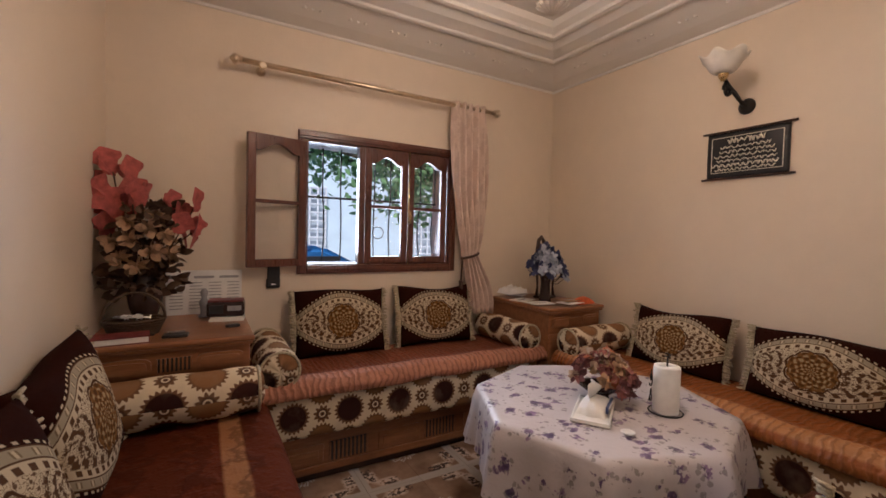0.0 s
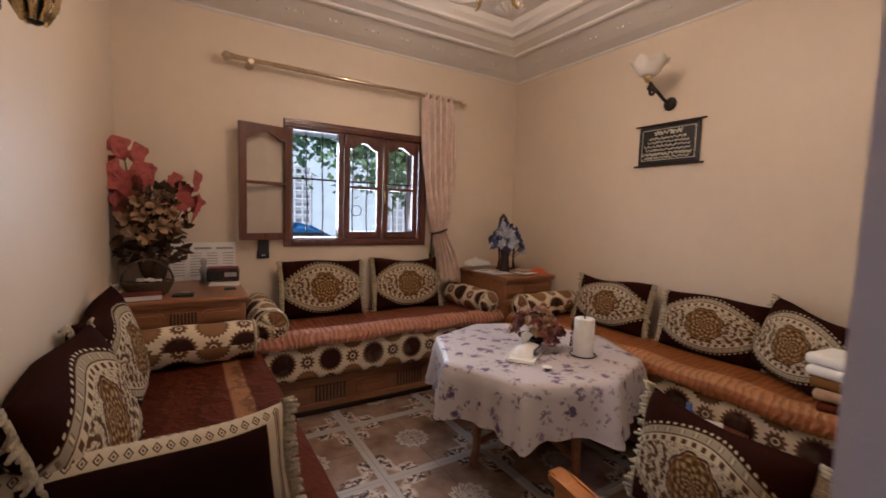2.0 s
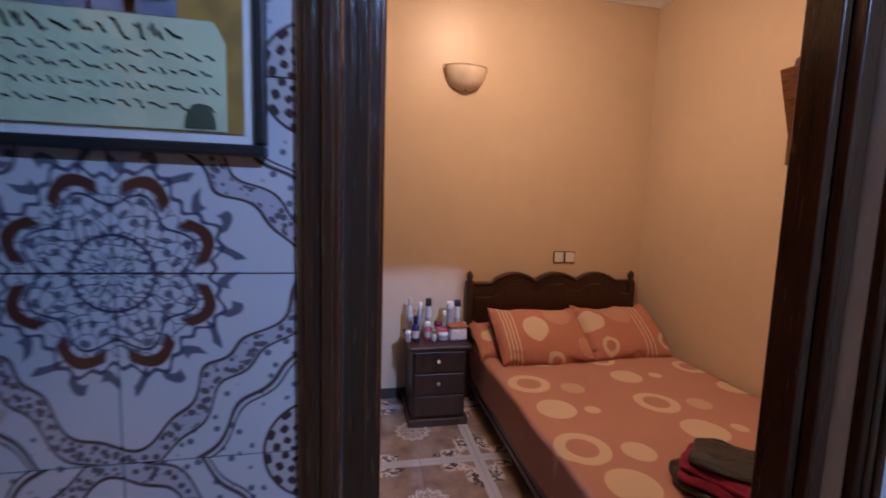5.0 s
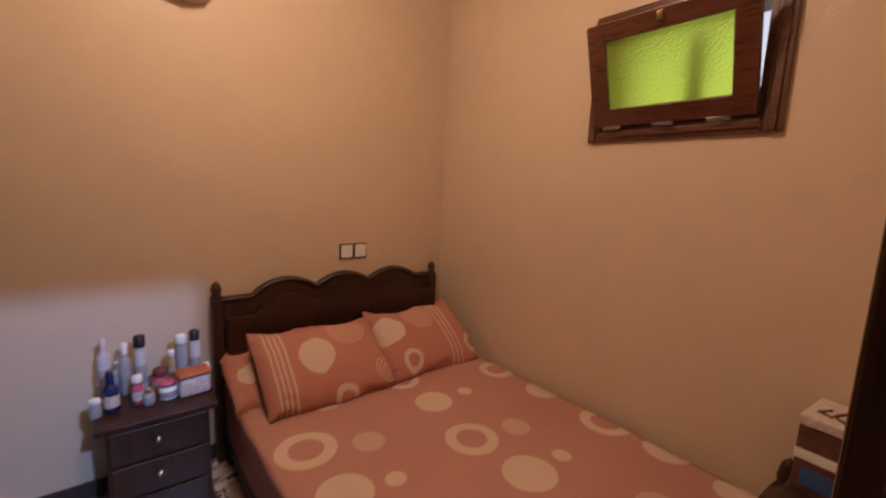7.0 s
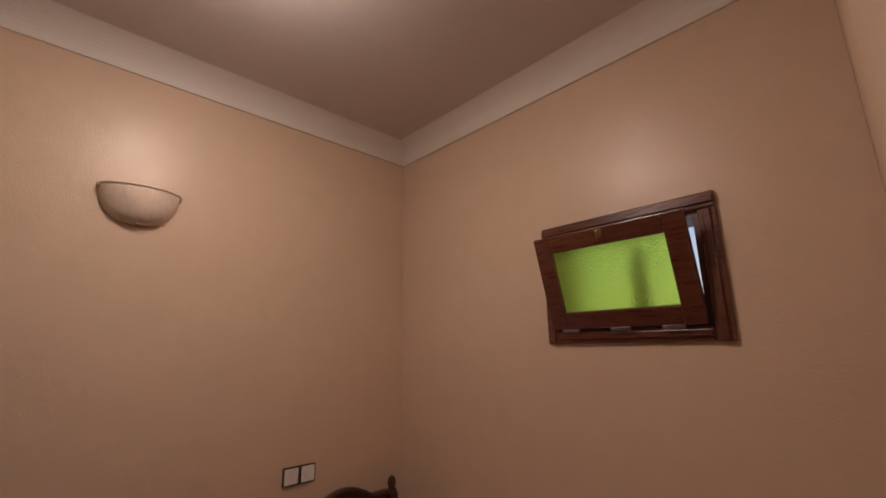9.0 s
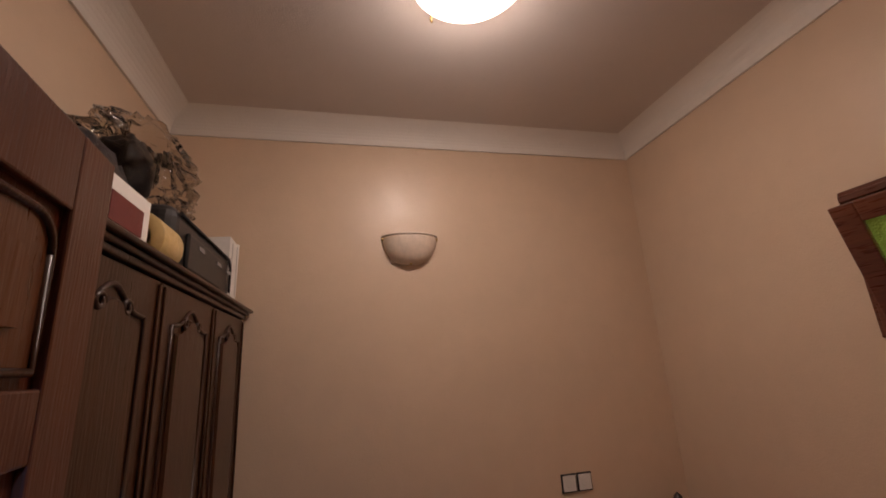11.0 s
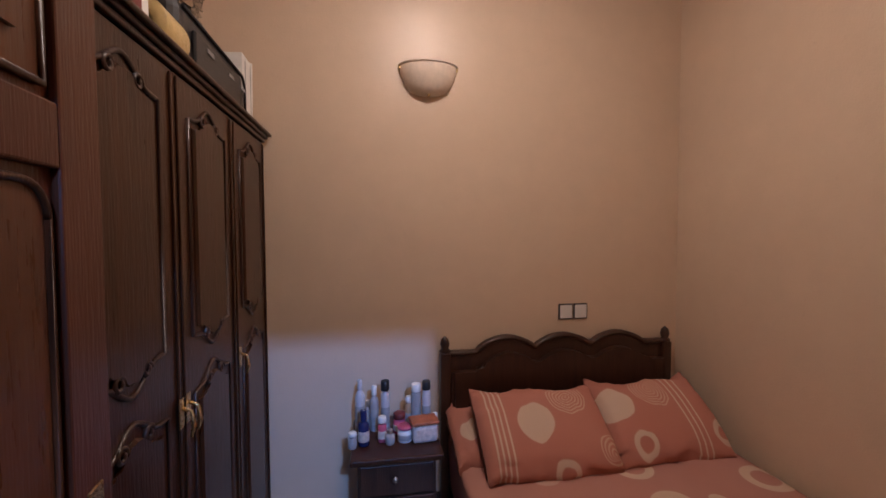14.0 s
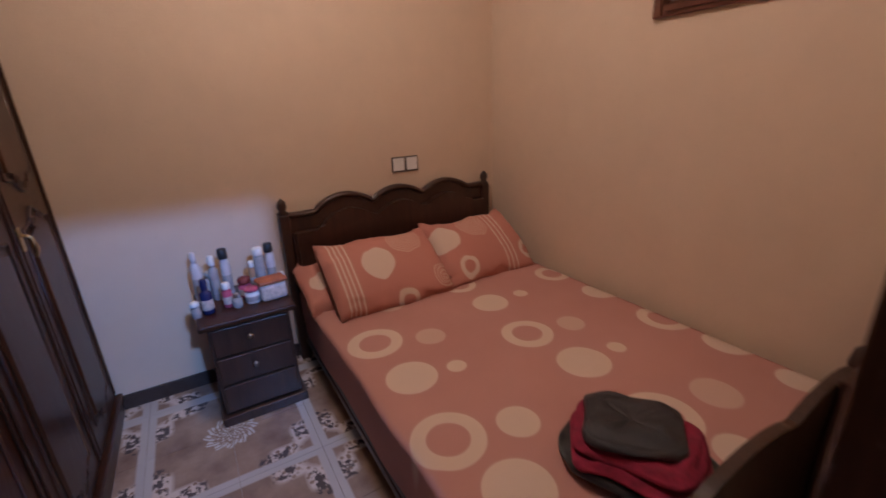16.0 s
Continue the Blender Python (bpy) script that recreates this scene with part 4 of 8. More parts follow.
def oct_r(ang, r):
    a = (ang - radians(43)) % radians(45) - radians(22.5)
    return r * math.cos(radians(22.5)) / math.cos(a)


def cloth_at(u, v):
    ang = u * math.tau
    crn = abs(math.cos((ang - radians(43)) * 4)) ** 6 * (1 if math.cos((ang - radians(43)) * 8) > 0 else 0)
    if v <= 0.5:
        r = oct_r(ang, 0.625) * (v / 0.5)
        z = TZ + 0.004 + 0.0022 * noise.noise(Vector((r * math.cos(ang) * 8, r * math.sin(ang) * 8, 1)))
    else:
        k = (v - 0.5) / 0.5
        drop = 0.27 + 0.035 * crn + 0.012 * noise.noise(Vector((math.cos(ang) * 4, math.sin(ang) * 4, 0)))
        fold = 0.026 * math.sin(ang * 24 + 2 * math.sin(ang * 5)) * k
        r = oct_r(ang, 0.628) + 0.012 * min(1, k * 5) + k * (0.015 + 0.055 * crn) + fold * (0.5 + 0.5 * crn)
        z = TZ + 0.002 - drop * k
    return (TX + r * math.cos(ang), TY + r * math.sin(ang), z)


grid_mesh(cloth, 192, 30, cloth_at, closed_u=True)
bmesh.ops.remove_doubles(cloth, verts=cloth.verts, dist=0.0005)
single("tablecloth", cloth, M["oilcloth"], "white oilcloth printed with violet flowers, hanging in folds", "tablecloth", smooth=True)

TT = TZ + 0.008
roll = thing("paper_towel_holder", "white paper towel roll on a black wire stand", "paper towel", (2.345, 1.865, TT))
rb = lathe(bmesh.new(), [(0.020, 0.0), (0.056, 0.002), (0.058, 0.01), (0.0585, 0.215), (0.056, 0.222), (0.020, 0.223), (0.019, 0.10)], sides=32)
part("paper_roll", rb, M["paper"], roll)
wb = tube(bmesh.new(), [(0, 0, -0.001), (0, 0, 0.262)], 0.004, 8)
tube(wb, [(0.012 * math.cos(k * 0.6), 0.012 * math.sin(k * 0.6), 0.262 + 0.0012 * k) for k in range(14)], 0.003, 6)
tube(wb, [(0.075 * math.cos(k * math.tau / 24), 0.075 * math.sin(k * math.tau / 24), 0.003) for k in range(24)], 0.003, 6, True)
part("wire_stand", wb, M["iron"], roll)
for s, z0 in ((1, 0.055), (-1, 0.14)):
    sc = tube(bmesh.new(), [(-0.066 - 0.012 * math.cos(t * 0.5) * (1 - t / 22), 0.035, z0 + 0.022 * math.sin(t * 0.5) * s + t * 0.0022) for t in range(22)], 0.0026, 6)
    part("wire_scroll", sc, M["iron"], roll)

tray = thing("serving_tray", "small white oblong tray under the tissue pack", "tray", (2.03, 2.02, TT), 35)
part("tray_base", boxes(((-0.16, -0.085, 0), (0.16, 0.085, 0.008)), bevel=0.003), M["white"], tray)
rim = tube(bmesh.new(), [(0.155, 0.08, 0.012), (-0.155, 0.08, 0.012), (-0.155, -0.08, 0.012), (0.155, -0.08, 0.012)], 0.006, 6, True)
part("rim", rim, M["white"], tray)
tis = thing("tissue_pack", "soft white and blue plastic tissue pack, opened", "tissues", (2.05, 2.03, TT + 0.009), 30)
tbm = bmesh.new()
grid_mesh(tbm, 20, 14, lambda u, v: ((u - 0.5) * 0.22 + 0.008 * math.sin(v * 9), (v - 0.5) * 0.13, 0.0 if min(u, v, 1 - u, 1 - v) < 0.01 else 0.055 * (math.sin(math.pi * u) * math.sin(math.pi * v)) ** 0.35 + 0.008 * noise.noise(Vector((u * 7, v * 7, 3)))))
part("pack", tbm, M["white"], tis, smooth=True)
part("print_bar", boxes(((-0.075, -0.071, 0.012), (0.075, -0.060, 0.044)), bevel=0.003), M["navy_print"], tis, "dark blue printed band")
for x0, x1 in ((-0.055, -0.030), (-0.022, 0.000), (0.008, 0.030), (0.038, 0.056)):
    part("print_mark", boxes(((x0, -0.0725, 0.020), (x1, -0.0708, 0.036))), M["white"], tis)
sheet = bmesh.new()
grid_mesh(sheet, 12, 10, lambda u, v: ((u - 0.5) * (0.13 - 0.07 * v), 0.02 + 0.03 * math.sin(u * 6 + v * 2) * v - 0.02 * v, 0.045 + 0.075 * v + 0.012 * math.sin(u * 9)))
part("tissue_sheet", sheet, M["paper"], tis, smooth=True)


def petal(bm, base, way, length, width, curl=0.2, bend=0.0, segs=5, lobes=False):
    """One leaf or petal: a curved blade from base along way."""
    way = Vector(way).normalized()
    side = way.orthogonal().normalized()
    side = Matrix.Rotation(bend, 3, way) @ side
    up = side.cross(way)
    left, mid, right = [], [], []
    for k in range(segs + 1):
        t = k / segs
        w = width * 0.5 * max(0.0, math.sin(math.pi * min(0.985, 0.05 + 0.935 * t) ** 1.15)) ** 0.7
        if lobes:
            w *= 1.0 + 0.35 * math.cos(t * 9)
        p = Vector(base) + way * (length * t) - up * (curl * length * t * t)
        mid.append(bm.verts.new(p))
        left.append(bm.verts.new(p + side * w + up * (0.22 * w)))
        right.append(bm.verts.new(p - side * w + up * (0.22 * w)))
    layer = bm.loops.layers.uv.verify()
    for k in range(segs):
        for (a, ua), (b, ub) in (((left, 0.0), (mid, 0.5)), ((mid, 0.5), (right, 1.0))):
            f = bm.faces.new((a[k], a[k + 1], b[k + 1], b[k]))
            f.smooth = True
            for loop, uv in zip(f.loops, ((ua, k / segs), (ua, (k + 1) / segs), (ub, (k + 1) / segs), (ub, k / segs))):
                loop[layer].uv = uv


def blossom(bm, at, way, size, rnd, petals=6, open_=0.75):
    way = Vector(way).normalized()
    a = way.orthogonal().normalized()
    b = way.cross(a)
    start = rnd.random() * 6
    for k in range(petals):
        ang = start + k * math.tau / petals
        d = way * (1 - open_) + (a * math.cos(ang) + b * math.sin(ang)) * open_
        petal(bm, at, d, size * rnd.uniform(0.85, 1.15), size * 0.75, rnd.uniform(0.05, 0.35), ang)


centre = thing("dried_centrepiece", "dried flowers and orange gourds in a low bowl", "centrepiece", (2.205, 2.135, TT))
rnd = random.Random(4)
part("bowl", lathe(bmesh.new(), [(0.03, 0), (0.05, 0.004), (0.045, 0.02), (0.10, 0.06), (0.105, 0.065), (0.095, 0.062), (0.04, 0.022)], sides=24), M["dark_vase"], centre)
heads = [bmesh.new() for k in range(4)]
for k in range(64):
    a, rr = rnd.random() * math.tau, rnd.uniform(0.02, 0.175)
    p = (rr * math.cos(a), rr * math.sin(a), 0.075 + 0.13 * (1 - (rr / 0.18) ** 2) + rnd.uniform(-0.02, 0.03))
    way = (math.cos(a) * rr * 8, math.sin(a) * rr * 8, 0.7)
    for size, count, spread in ((0.042, 7, 0.78), (0.032, 6, 0.5)):
        blossom(heads[k % 4], p, way, size * rnd.uniform(0.85, 1.25), rnd, count, spread)
for bm, name, m in zip(heads, ("mauve_flowers", "dusky_flowers", "cream_flowers", "brown_leaves"), ("mauve", "dusky_pink", "pale_dried", "beige_petal")):
    tagged(part(name, bm, M[m], centre), kind="stuff")
for p, r in (((-0.02, -0.10, 0.115), 0.042), ((0.07, 0.02, 0.205), 0.046), ((-0.06, 0.03, 0.19), 0.030), ((0.05, -0.08, 0.14), 0.03)):
    part("gourd", lathe(bmesh.new(), [(0.001, -r * 0.8), (r * 0.7, -r * 0.7), (r, -0.1 * r), (r * 0.85, r * 0.5), (r * 0.3, r * 0.85), (0.004, r * 0.78), (0.003, r * 1.15)], p, 16), M["fruit"], centre)

single("saucer", lathe(bmesh.new(), [(0.001, 0.003), (0.018, 0.003), (0.028, 0.008), (0.030, 0.007), (0.018, 0.0), (0.001, 0.0)], sides=20), M["white"], "small white saucer on the oilcloth", "saucer", (1.985, 1.80, TT))


# ---------------------------------------------------------------- salon: armchair by the door
chair = thing("armchair", "light varnished wooden armchair near the doorway", "armchair", (1.53, 0.76, 0))
LW = M["honey"]
for x in (-0.27, 0.27):
    for y in (-0.28, 0.25):
        part("leg", boxes(((x - 0.022, y - 0.022, 0), (x + 0.022, y + 0.022, 0.69)), bevel=0.006), LW, chair)
    ab = bmesh.new()
    prism(ab, [(-0.31, 0.69), (0.10, 0.70), (0.23, 0.715), (0.285, 0.735), (0.30, 0.722), (0.29, 0.70), (0.22, 0.68), (-0.31, 0.665)], x - 0.032, x + 0.032, "yz")
    bmesh.ops.bevel(ab, geom=list(ab.edges), offset=0.008, segments=2, affect="EDGES")
    part("armrest", ab, LW, chair)
part("seat", boxes(((-0.25, -0.27, 0.40), (0.25, 0.27, 0.46)), bevel=0.02), M["throw_w"], chair, "rust cloth seat")
for z in (0.60, 0.74, 0.86):
    part("back_rail", boxes(((-0.25, -0.30, z - 0.03), (0.25, -0.27, z + 0.03)), bevel=0.006), LW, chair)
add_cushion("dark brown brocade cushion stood in the armchair", lean(1.665, 0.83, 0.465, -101, 9), 0.54, 0.41, seed=9)

stool = thing("side_stool", "small dark wooden stool beside the divan", "stool", (2.52, 1.27, 0))
part("top", boxes(((-0.19, -0.15, 0.40), (0.19, 0.15, 0.43)), bevel=0.006), M["brown_wood"], stool)
for x in (-0.15, 0.15):
    for y in (-0.11, 0.11):
        part("leg", boxes(((x - 0.02, y - 0.02, 0), (x + 0.02, y + 0.02, 0.40))), M["brown_wood"], stool)
single("plastic_bottle", lathe(bmesh.new(), [(0.02, 0), (0.032, 0.004), (0.033, 0.10), (0.014, 0.13), (0.014, 0.155), (0.001, 0.156)], sides=16), M["blue_plastic"], "small blue plastic bottle on the stool", "bottle", (2.44, 1.28, 0.431))
single("notebook", boxes(((-0.10, -0.07, 0), (0.10, 0.07, 0.018)), bevel=0.003), M["white"], "white notebook on the small stool", "notebook", (2.56, 1.25, 0.431), 24)
for k, (m, dz) in enumerate((("throw_w", 0.0), ("beige_petal", 0.055), ("medallion", 0.105), ("white", 0.155), ("paper", 0.205))):
    bm = bmesh.new()
    box(bm, (-0.22, -0.17, 0), (0.22, 0.17, 0.05), 0.022, 3)
    bmesh.ops.subdivide_edges(bm, edges=list(bm.edges), cuts=2, use_grid_fill=True)
    for v in bm.verts:
        v.co += Vector((noise.noise(v.co * 9 + Vector((k, 0, 0))), noise.noise(v.co * 9 + Vector((0, k, 0))), 0.4 * noise.noise(v.co * 8 + Vector((0, 0, k))))) * 0.012
    single("folded_blanket", bm, M[m], "folded blanket in a stack on the divan" if k else "folded rust blanket under a stack", "blanket", (2.99, 0.77, SEAT + 0.05 + dz), 12 - 5 * k, "folded blankets", True)


# ---------------------------------------------------------------- salon: window
window = tagged(new("window_1"), "red-brown wooden casement window, one leaf swung open", "window", kind="structure")
moulded_frame(window, 1.005, 2.30, 1.18, 2.195, YN, 0.062, 0.022, -1, M["brown_wood"])
liner = bmesh.new()
for lo, hi in (((WX0, YN + 0.001, WZ0), (WX0 + 0.03, YN + 0.258, WZ1)), ((WX1 - 0.03, YN + 0.001, WZ0), (WX1, YN + 0.258, WZ1)),
               ((WX0 + 0.03, YN + 0.001, WZ1 - 0.03), (WX1 - 0.03, YN + 0.258, WZ1)), ((WX0 + 0.03, YN + 0.001, WZ0), (WX1 - 0.03, YN + 0.258, WZ0 + 0.03))):
    box(liner, lo, hi)
part("lining", liner, M["brown_wood"], window)
MULL = 1.475
part("mullion", boxes(((MULL - 0.022, YN - 0.006, WZ0 + 0.03), (MULL + 0.022, YN + 0.06, WZ1 - 0.03)), bevel=0.004), M["brown_wood"], window)


def sash(parent, m, w, h, name="sash"):
    """A casement leaf with an arched top rail, one glazing bar and two panes; hinge side at the origin, x across, z up."""
    ob = new(name)
    ob.parent = parent
    ob.matrix_world = m
    s = 0.052
    d = 0.018
    for x0, x1 in ((0, s), (w - s, w)):
        part("stile", boxes(((x0, -d, 0), (x1, d, h)), bevel=0.004), M["brown_wood"], ob)
    part("bottom_rail", boxes(((s, -d, 0), (w - s, d, s)), bevel=0.004), M["brown_wood"], ob)
    mid = h * 0.50
    part("glazing_bar", boxes(((s, -d * 0.8, mid - 0.012), (w - s, d * 0.8, mid + 0.012)), bevel=0.003), M["brown_wood"], ob)
    top = bmesh.new()
    x0, x1 = s, w - s
    arch = [(x0 + (x1 - x0) * k / 16, h - s - 0.055 + 0.055 * (0.5 - 0.5 * math.cos(math.tau * min(1, max(0, (k / 16 - 0.08) / 0.84)))) ** 0.7) for k in range(17)]
    prism(top, [(x0, h), *arch, (x1, h)], -d, d)
    part("arched_rail", top, M["brown_wood"], ob)
    for z0, z1 in ((s, mid - 0.012), (mid + 0.012, h - s)):
        p = part("pane", boxes(((s - 0.004, -0.002, z0 - 0.004), (w - s + 0.004, 0.002, z1 + 0.004))), M["glass"], ob)
        p.visible_shadow = False
    return ob


SH = WZ1 - WZ0 - 0.062
sash(window, pose(MULL + 0.024, YN + 0.004, WZ0 + 0.031, 0, 0, 0), 0.352, SH)
sash(window, pose(MULL + 0.024 + 0.357, YN + 0.004, WZ0 + 0.031, 0, 0, 0), 0.352, SH)
sash(window, pose(1.055, YN - 0.030, WZ0 + 0.02, 0, 0, 180 + 14), 0.395, SH, "open_sash")
bolt = tube(bmesh.new(), [(MULL + 0.38, YN - 0.026, WZ0 + 0.02), (MULL + 0.38, YN - 0.026, WZ1 - 0.02)], 0.0065, 8)
part("bolt_rod", bolt, M["brass"], window, "brass espagnolette bolt")
hnd = tube(bmesh.new(), [(MULL + 0.38, YN - 0.03, 1.66), (MULL + 0.38, YN - 0.06, 1.655), (MULL + 0.375, YN - 0.068, 1.56)], [0.012, 0.009, 0.011], 8)
part("bolt_handle", hnd, M["brass"], window, "brass handle")

grille = thing("window_grille", "black wrought iron grille with bellied bars", "grille", (1.65, YN + 0.20, 1.685))
for i in range(9):
    x = -0.56 + i * 0.14
    gb = tube(bmesh.new(), [(x, 0, 0.46), (x, 0, 0.1)] + [(x + 0.050 * math.sin(k * math.pi / 8), 0.15 * math.sin(k * math.pi / 8), 0.08 - 0.066 * k) for k in range(9)], 0.006, 6)
    part("bar", gb, M["iron"], grille)
for z in (0.06, -0.44):
    part("cross_bar", boxes(((-0.58, -0.008, z - 0.008), (0.58, 0.0, z + 0.008))), M["iron"], grille)
for x in (0.07, 0.35):
    part("ring", tube(bmesh.new(), [(x + 0.05 * math.cos(k * math.tau / 20), 0.09, -0.20 + 0.05 * math.sin(k * math.tau / 20)) for k in range(20)], 0.004, 6, True), M["iron"], grille)

# curtain rod, curtain, tie
rod = thing("curtain_rod", "pale brass curtain rod with turned finials", "curtain rod", (1.62, 3.665, 2.545))
part("pole", tube(bmesh.new(), [(-0.98, 0, 0.006), (0.98, 0, -0.006)], 0.0175, 14), M["pale_brass"], rod)
for s in (-1, 1):
    fb = lathe(bmesh.new(), [(0.018, 0.0), (0.027, 0.006), (0.020, 0.014), (0.020, 0.022), (0.034, 0.036), (0.032, 0.050), (0.018, 0.060), (0.016, 0.066), (0.001, 0.072)], (0, 0, 0), 16, "x")
    f = part("finial", fb, M["pale_brass"], rod)
    f.matrix_local = pose(s * 0.98, 0, -0.006 * s, 0, 0, 0 if s > 0 else 180)
    part("bracket", tube(bmesh.new(), [(s * 0.86, 0.108, -0.010), (s * 0.86, 0.10, -0.010), (s * 0.86, 0.094, -0.010), (s * 0.86, 0.025, -0.008), (s * 0.86, 0.0, -0.006), (s * 0.86, -0.022, -0.006)], [0.030, 0.030, 0.011, 0.011, 0.025, 0.020], 12), M["pale_brass"], rod)

cur = bmesh.new()


def curtain_at(u, v):
    """Pleats that gather at the tie and flare below it."""
    z = 2.565 - v * 1.74
    if v < 0.72:
        k = v / 0.72
        left = 2.176 + 0.140 * k ** 2.0
        right = 2.521 + 0.026 * math.sin(math.pi * min(1, k)) - 0.055 * k ** 12
    else:
        k = (v - 0.72) / 0.28
        left = 2.316 + 0.085 * k
        right = 2.466 + 0.175 * math.sin(min(1, k * 1.15) * math.pi / 2)
    w, c = right - left, (left + right) / 2
    x = c + (u - 0.5) * w
    deep = 0.026 if v < 0.72 else 0.032
    y = 3.655 + deep * math.sin(u * 34 + 0.9 * math.sin(v * 5)) + 0.008 * math.sin(u * 71 + v * 9)
    return (x, y, z + 0.012 * math.sin(u * 17) * v)


grid_mesh(cur, 110, 46, curtain_at)
cur_ob = single("curtain", cur, M["curtain"], "pale damask curtain gathered by a dark rope", "curtain", smooth=True)
cur_ob.modifiers.new("thick", "SOLIDIFY").thickness = 0.003
tie = thing("curtain_tie", "dark braided rope with hanging tassel", "curtain tie", (2.392, 3.655, 1.315))
part("loop", tube(bmesh.new(), [(0.075 * math.cos(k * math.tau / 20), 0.055 * math.sin(k * math.tau / 20), 0.022 * math.cos(k * math.tau / 20)) for k in range(20)], 0.011, 8, True), M["rope"], tie)
part("cord", tube(bmesh.new(), [(-0.075, 0, -0.02), (-0.085, -0.01, -0.10), (-0.09, -0.01, -0.20)], 0.008, 8), M["rope"], tie)
part("tassel", lathe(bmesh.new(), [(0.008, -0.20), (0.020, -0.215), (0.016, -0.235), (0.024, -0.36), (0.001, -0.362)], (-0.09, -0.01, 0), 12), M["rope"], tie)

phone = thing("wall_phone", "black phone in a holder on the wall", "phone", (0.852, YN - 0.001, 1.09))
part("holder", boxes(((-0.045, -0.022, 0.0), (0.045, 0, 0.06)), bevel=0.006), M["black"], phone)
part("handset", boxes(((-0.040, -0.034, 0.008), (0.040, -0.020, 0.15)), bevel=0.006), M["black"], phone)
part("label_bar", boxes(((-0.014, -0.0355, 0.022), (0.014, -0.0335, 0.030))), M["white"], phone)


# ---------------------------------------------------------------- salon: lamps and plaque
def tulip_lamp(label, m, metal=M["iron"]):
    """A wall lamp: turned base, bent arm with a scroll, fluted glass tulip; the wall is at x = 0, the arm goes to +x."""
    ob = thing("wall_lamp", label, "wall lamp", group="salon wall lamps")
    ob.matrix_world = m
    part("wall_plate", lathe(bmesh.new(), [(0.048, 0.0), (0.05, 0.006), (0.036, 0.022), (0.022, 0.034), (0.001, 0.038)], axis="x", sides=20), metal, ob)
    part("arm", tube(bmesh.new(), [(0.02, 0, 0.0), (0.08, 0, 0.015), (0.16, 0, 0.055), (0.23, 0, 0.085), (0.285, 0, 0.12)], [0.014, 0.011, 0.013, 0.011, 0.012], 10), metal, ob)
    part("scroll", tube(bmesh.new(), [(0.24 + 0.042 * math.cos(k * 0.45) * (1 - k / 30), 0, 0.055 + 0.042 * math.sin(k * 0.45) * (1 - k / 30)) for k in range(22)], 0.010, 8), metal, ob)
    part("cup", lathe(bmesh.new(), [(0.012, 0.10), (0.026, 0.125), (0.030, 0.15), (0.022, 0.152), (0.016, 0.13)], (0.29, 0, 0), 16), M["brass"], ob)
    gb = bmesh.new()

    def tul(u, v):
        a = u * math.tau
        r = 0.024 + 0.086 * v ** 0.5 + 0.016 * v ** 6 + 0.010 * v ** 3 * math.sin(a * 6)
        z = 0.140 + 0.105 * v ** 1.2 + 0.016 * v ** 4 * math.sin(a * 6 + 0.8)
        return (0.29 + r * math.cos(a), r * math.sin(a), z)
    grid_mesh(gb, 48, 10, tul, closed_u=True)
    g = part("glass_shade", gb, M["milk_glass"], ob, "frosted fluted glass shade", smooth=True)
    g.modifiers.new("thick", "SOLIDIFY").thickness = 0.003
    return ob


tulip_lamp("black iron wall lamp with frosted tulip shade", pose(XE, 2.066, 2.335, 0, 0, 180))
drop_lamp = thing("wall_lamp", "gilt wall lamp with a leafy tapering drop", "wall lamp", group="salon wall lamps")
drop_lamp.matrix_world = pose(XW, 1.62, 1.90, 0, 0, 0)
part("wall_plate", boxes(((0.0, -0.05, 0.03), (0.018, 0.05, 0.30)), bevel=0.012), M["iron"], drop_lamp)
part("drop_body", lathe(bmesh.new(), [(0.001, 0.0), (0.014, 0.004), (0.022, 0.018), (0.018, 0.028), (0.034, 0.05), (0.044, 0.085), (0.050, 0.13), (0.058, 0.16), (0.03, 0.18)], (0.085, 0, 0), 20), M["iron"], drop_lamp)
for k in range(8):
    a = k * math.tau / 8
    part("gilt_leaf", tube(bmesh.new(), [(0.085 + r * math.cos(a + w), r * math.sin(a + w), z) for r, z, w in ((0.020, 0.008, 0), (0.036, 0.045, 0.15), (0.048, 0.09, -0.1), (0.056, 0.13, 0.1), (0.072, 0.15, 0))], [0.007, 0.010, 0.008, 0.011, 0.004], 7), M["brass"], drop_lamp)
part("arm", tube(bmesh.new(), [(0.015, 0, 0.20), (0.05, 0, 0.15), (0.075, 0, 0.12)], 0.011, 8), M["brass"], drop_lamp)
gb = bmesh.new()
grid_mesh(gb, 36, 8, lambda u, v: (0.085 + (0.03 + 0.07 * v ** 0.8) * math.cos(u * math.tau), (0.03 + 0.07 * v ** 0.8) * math.sin(u * math.tau), 0.18 + 0.12 * v), closed_u=True)
part("glass_shade", gb, M["milk_glass"], drop_lamp, "frosted glass shade", smooth=True)

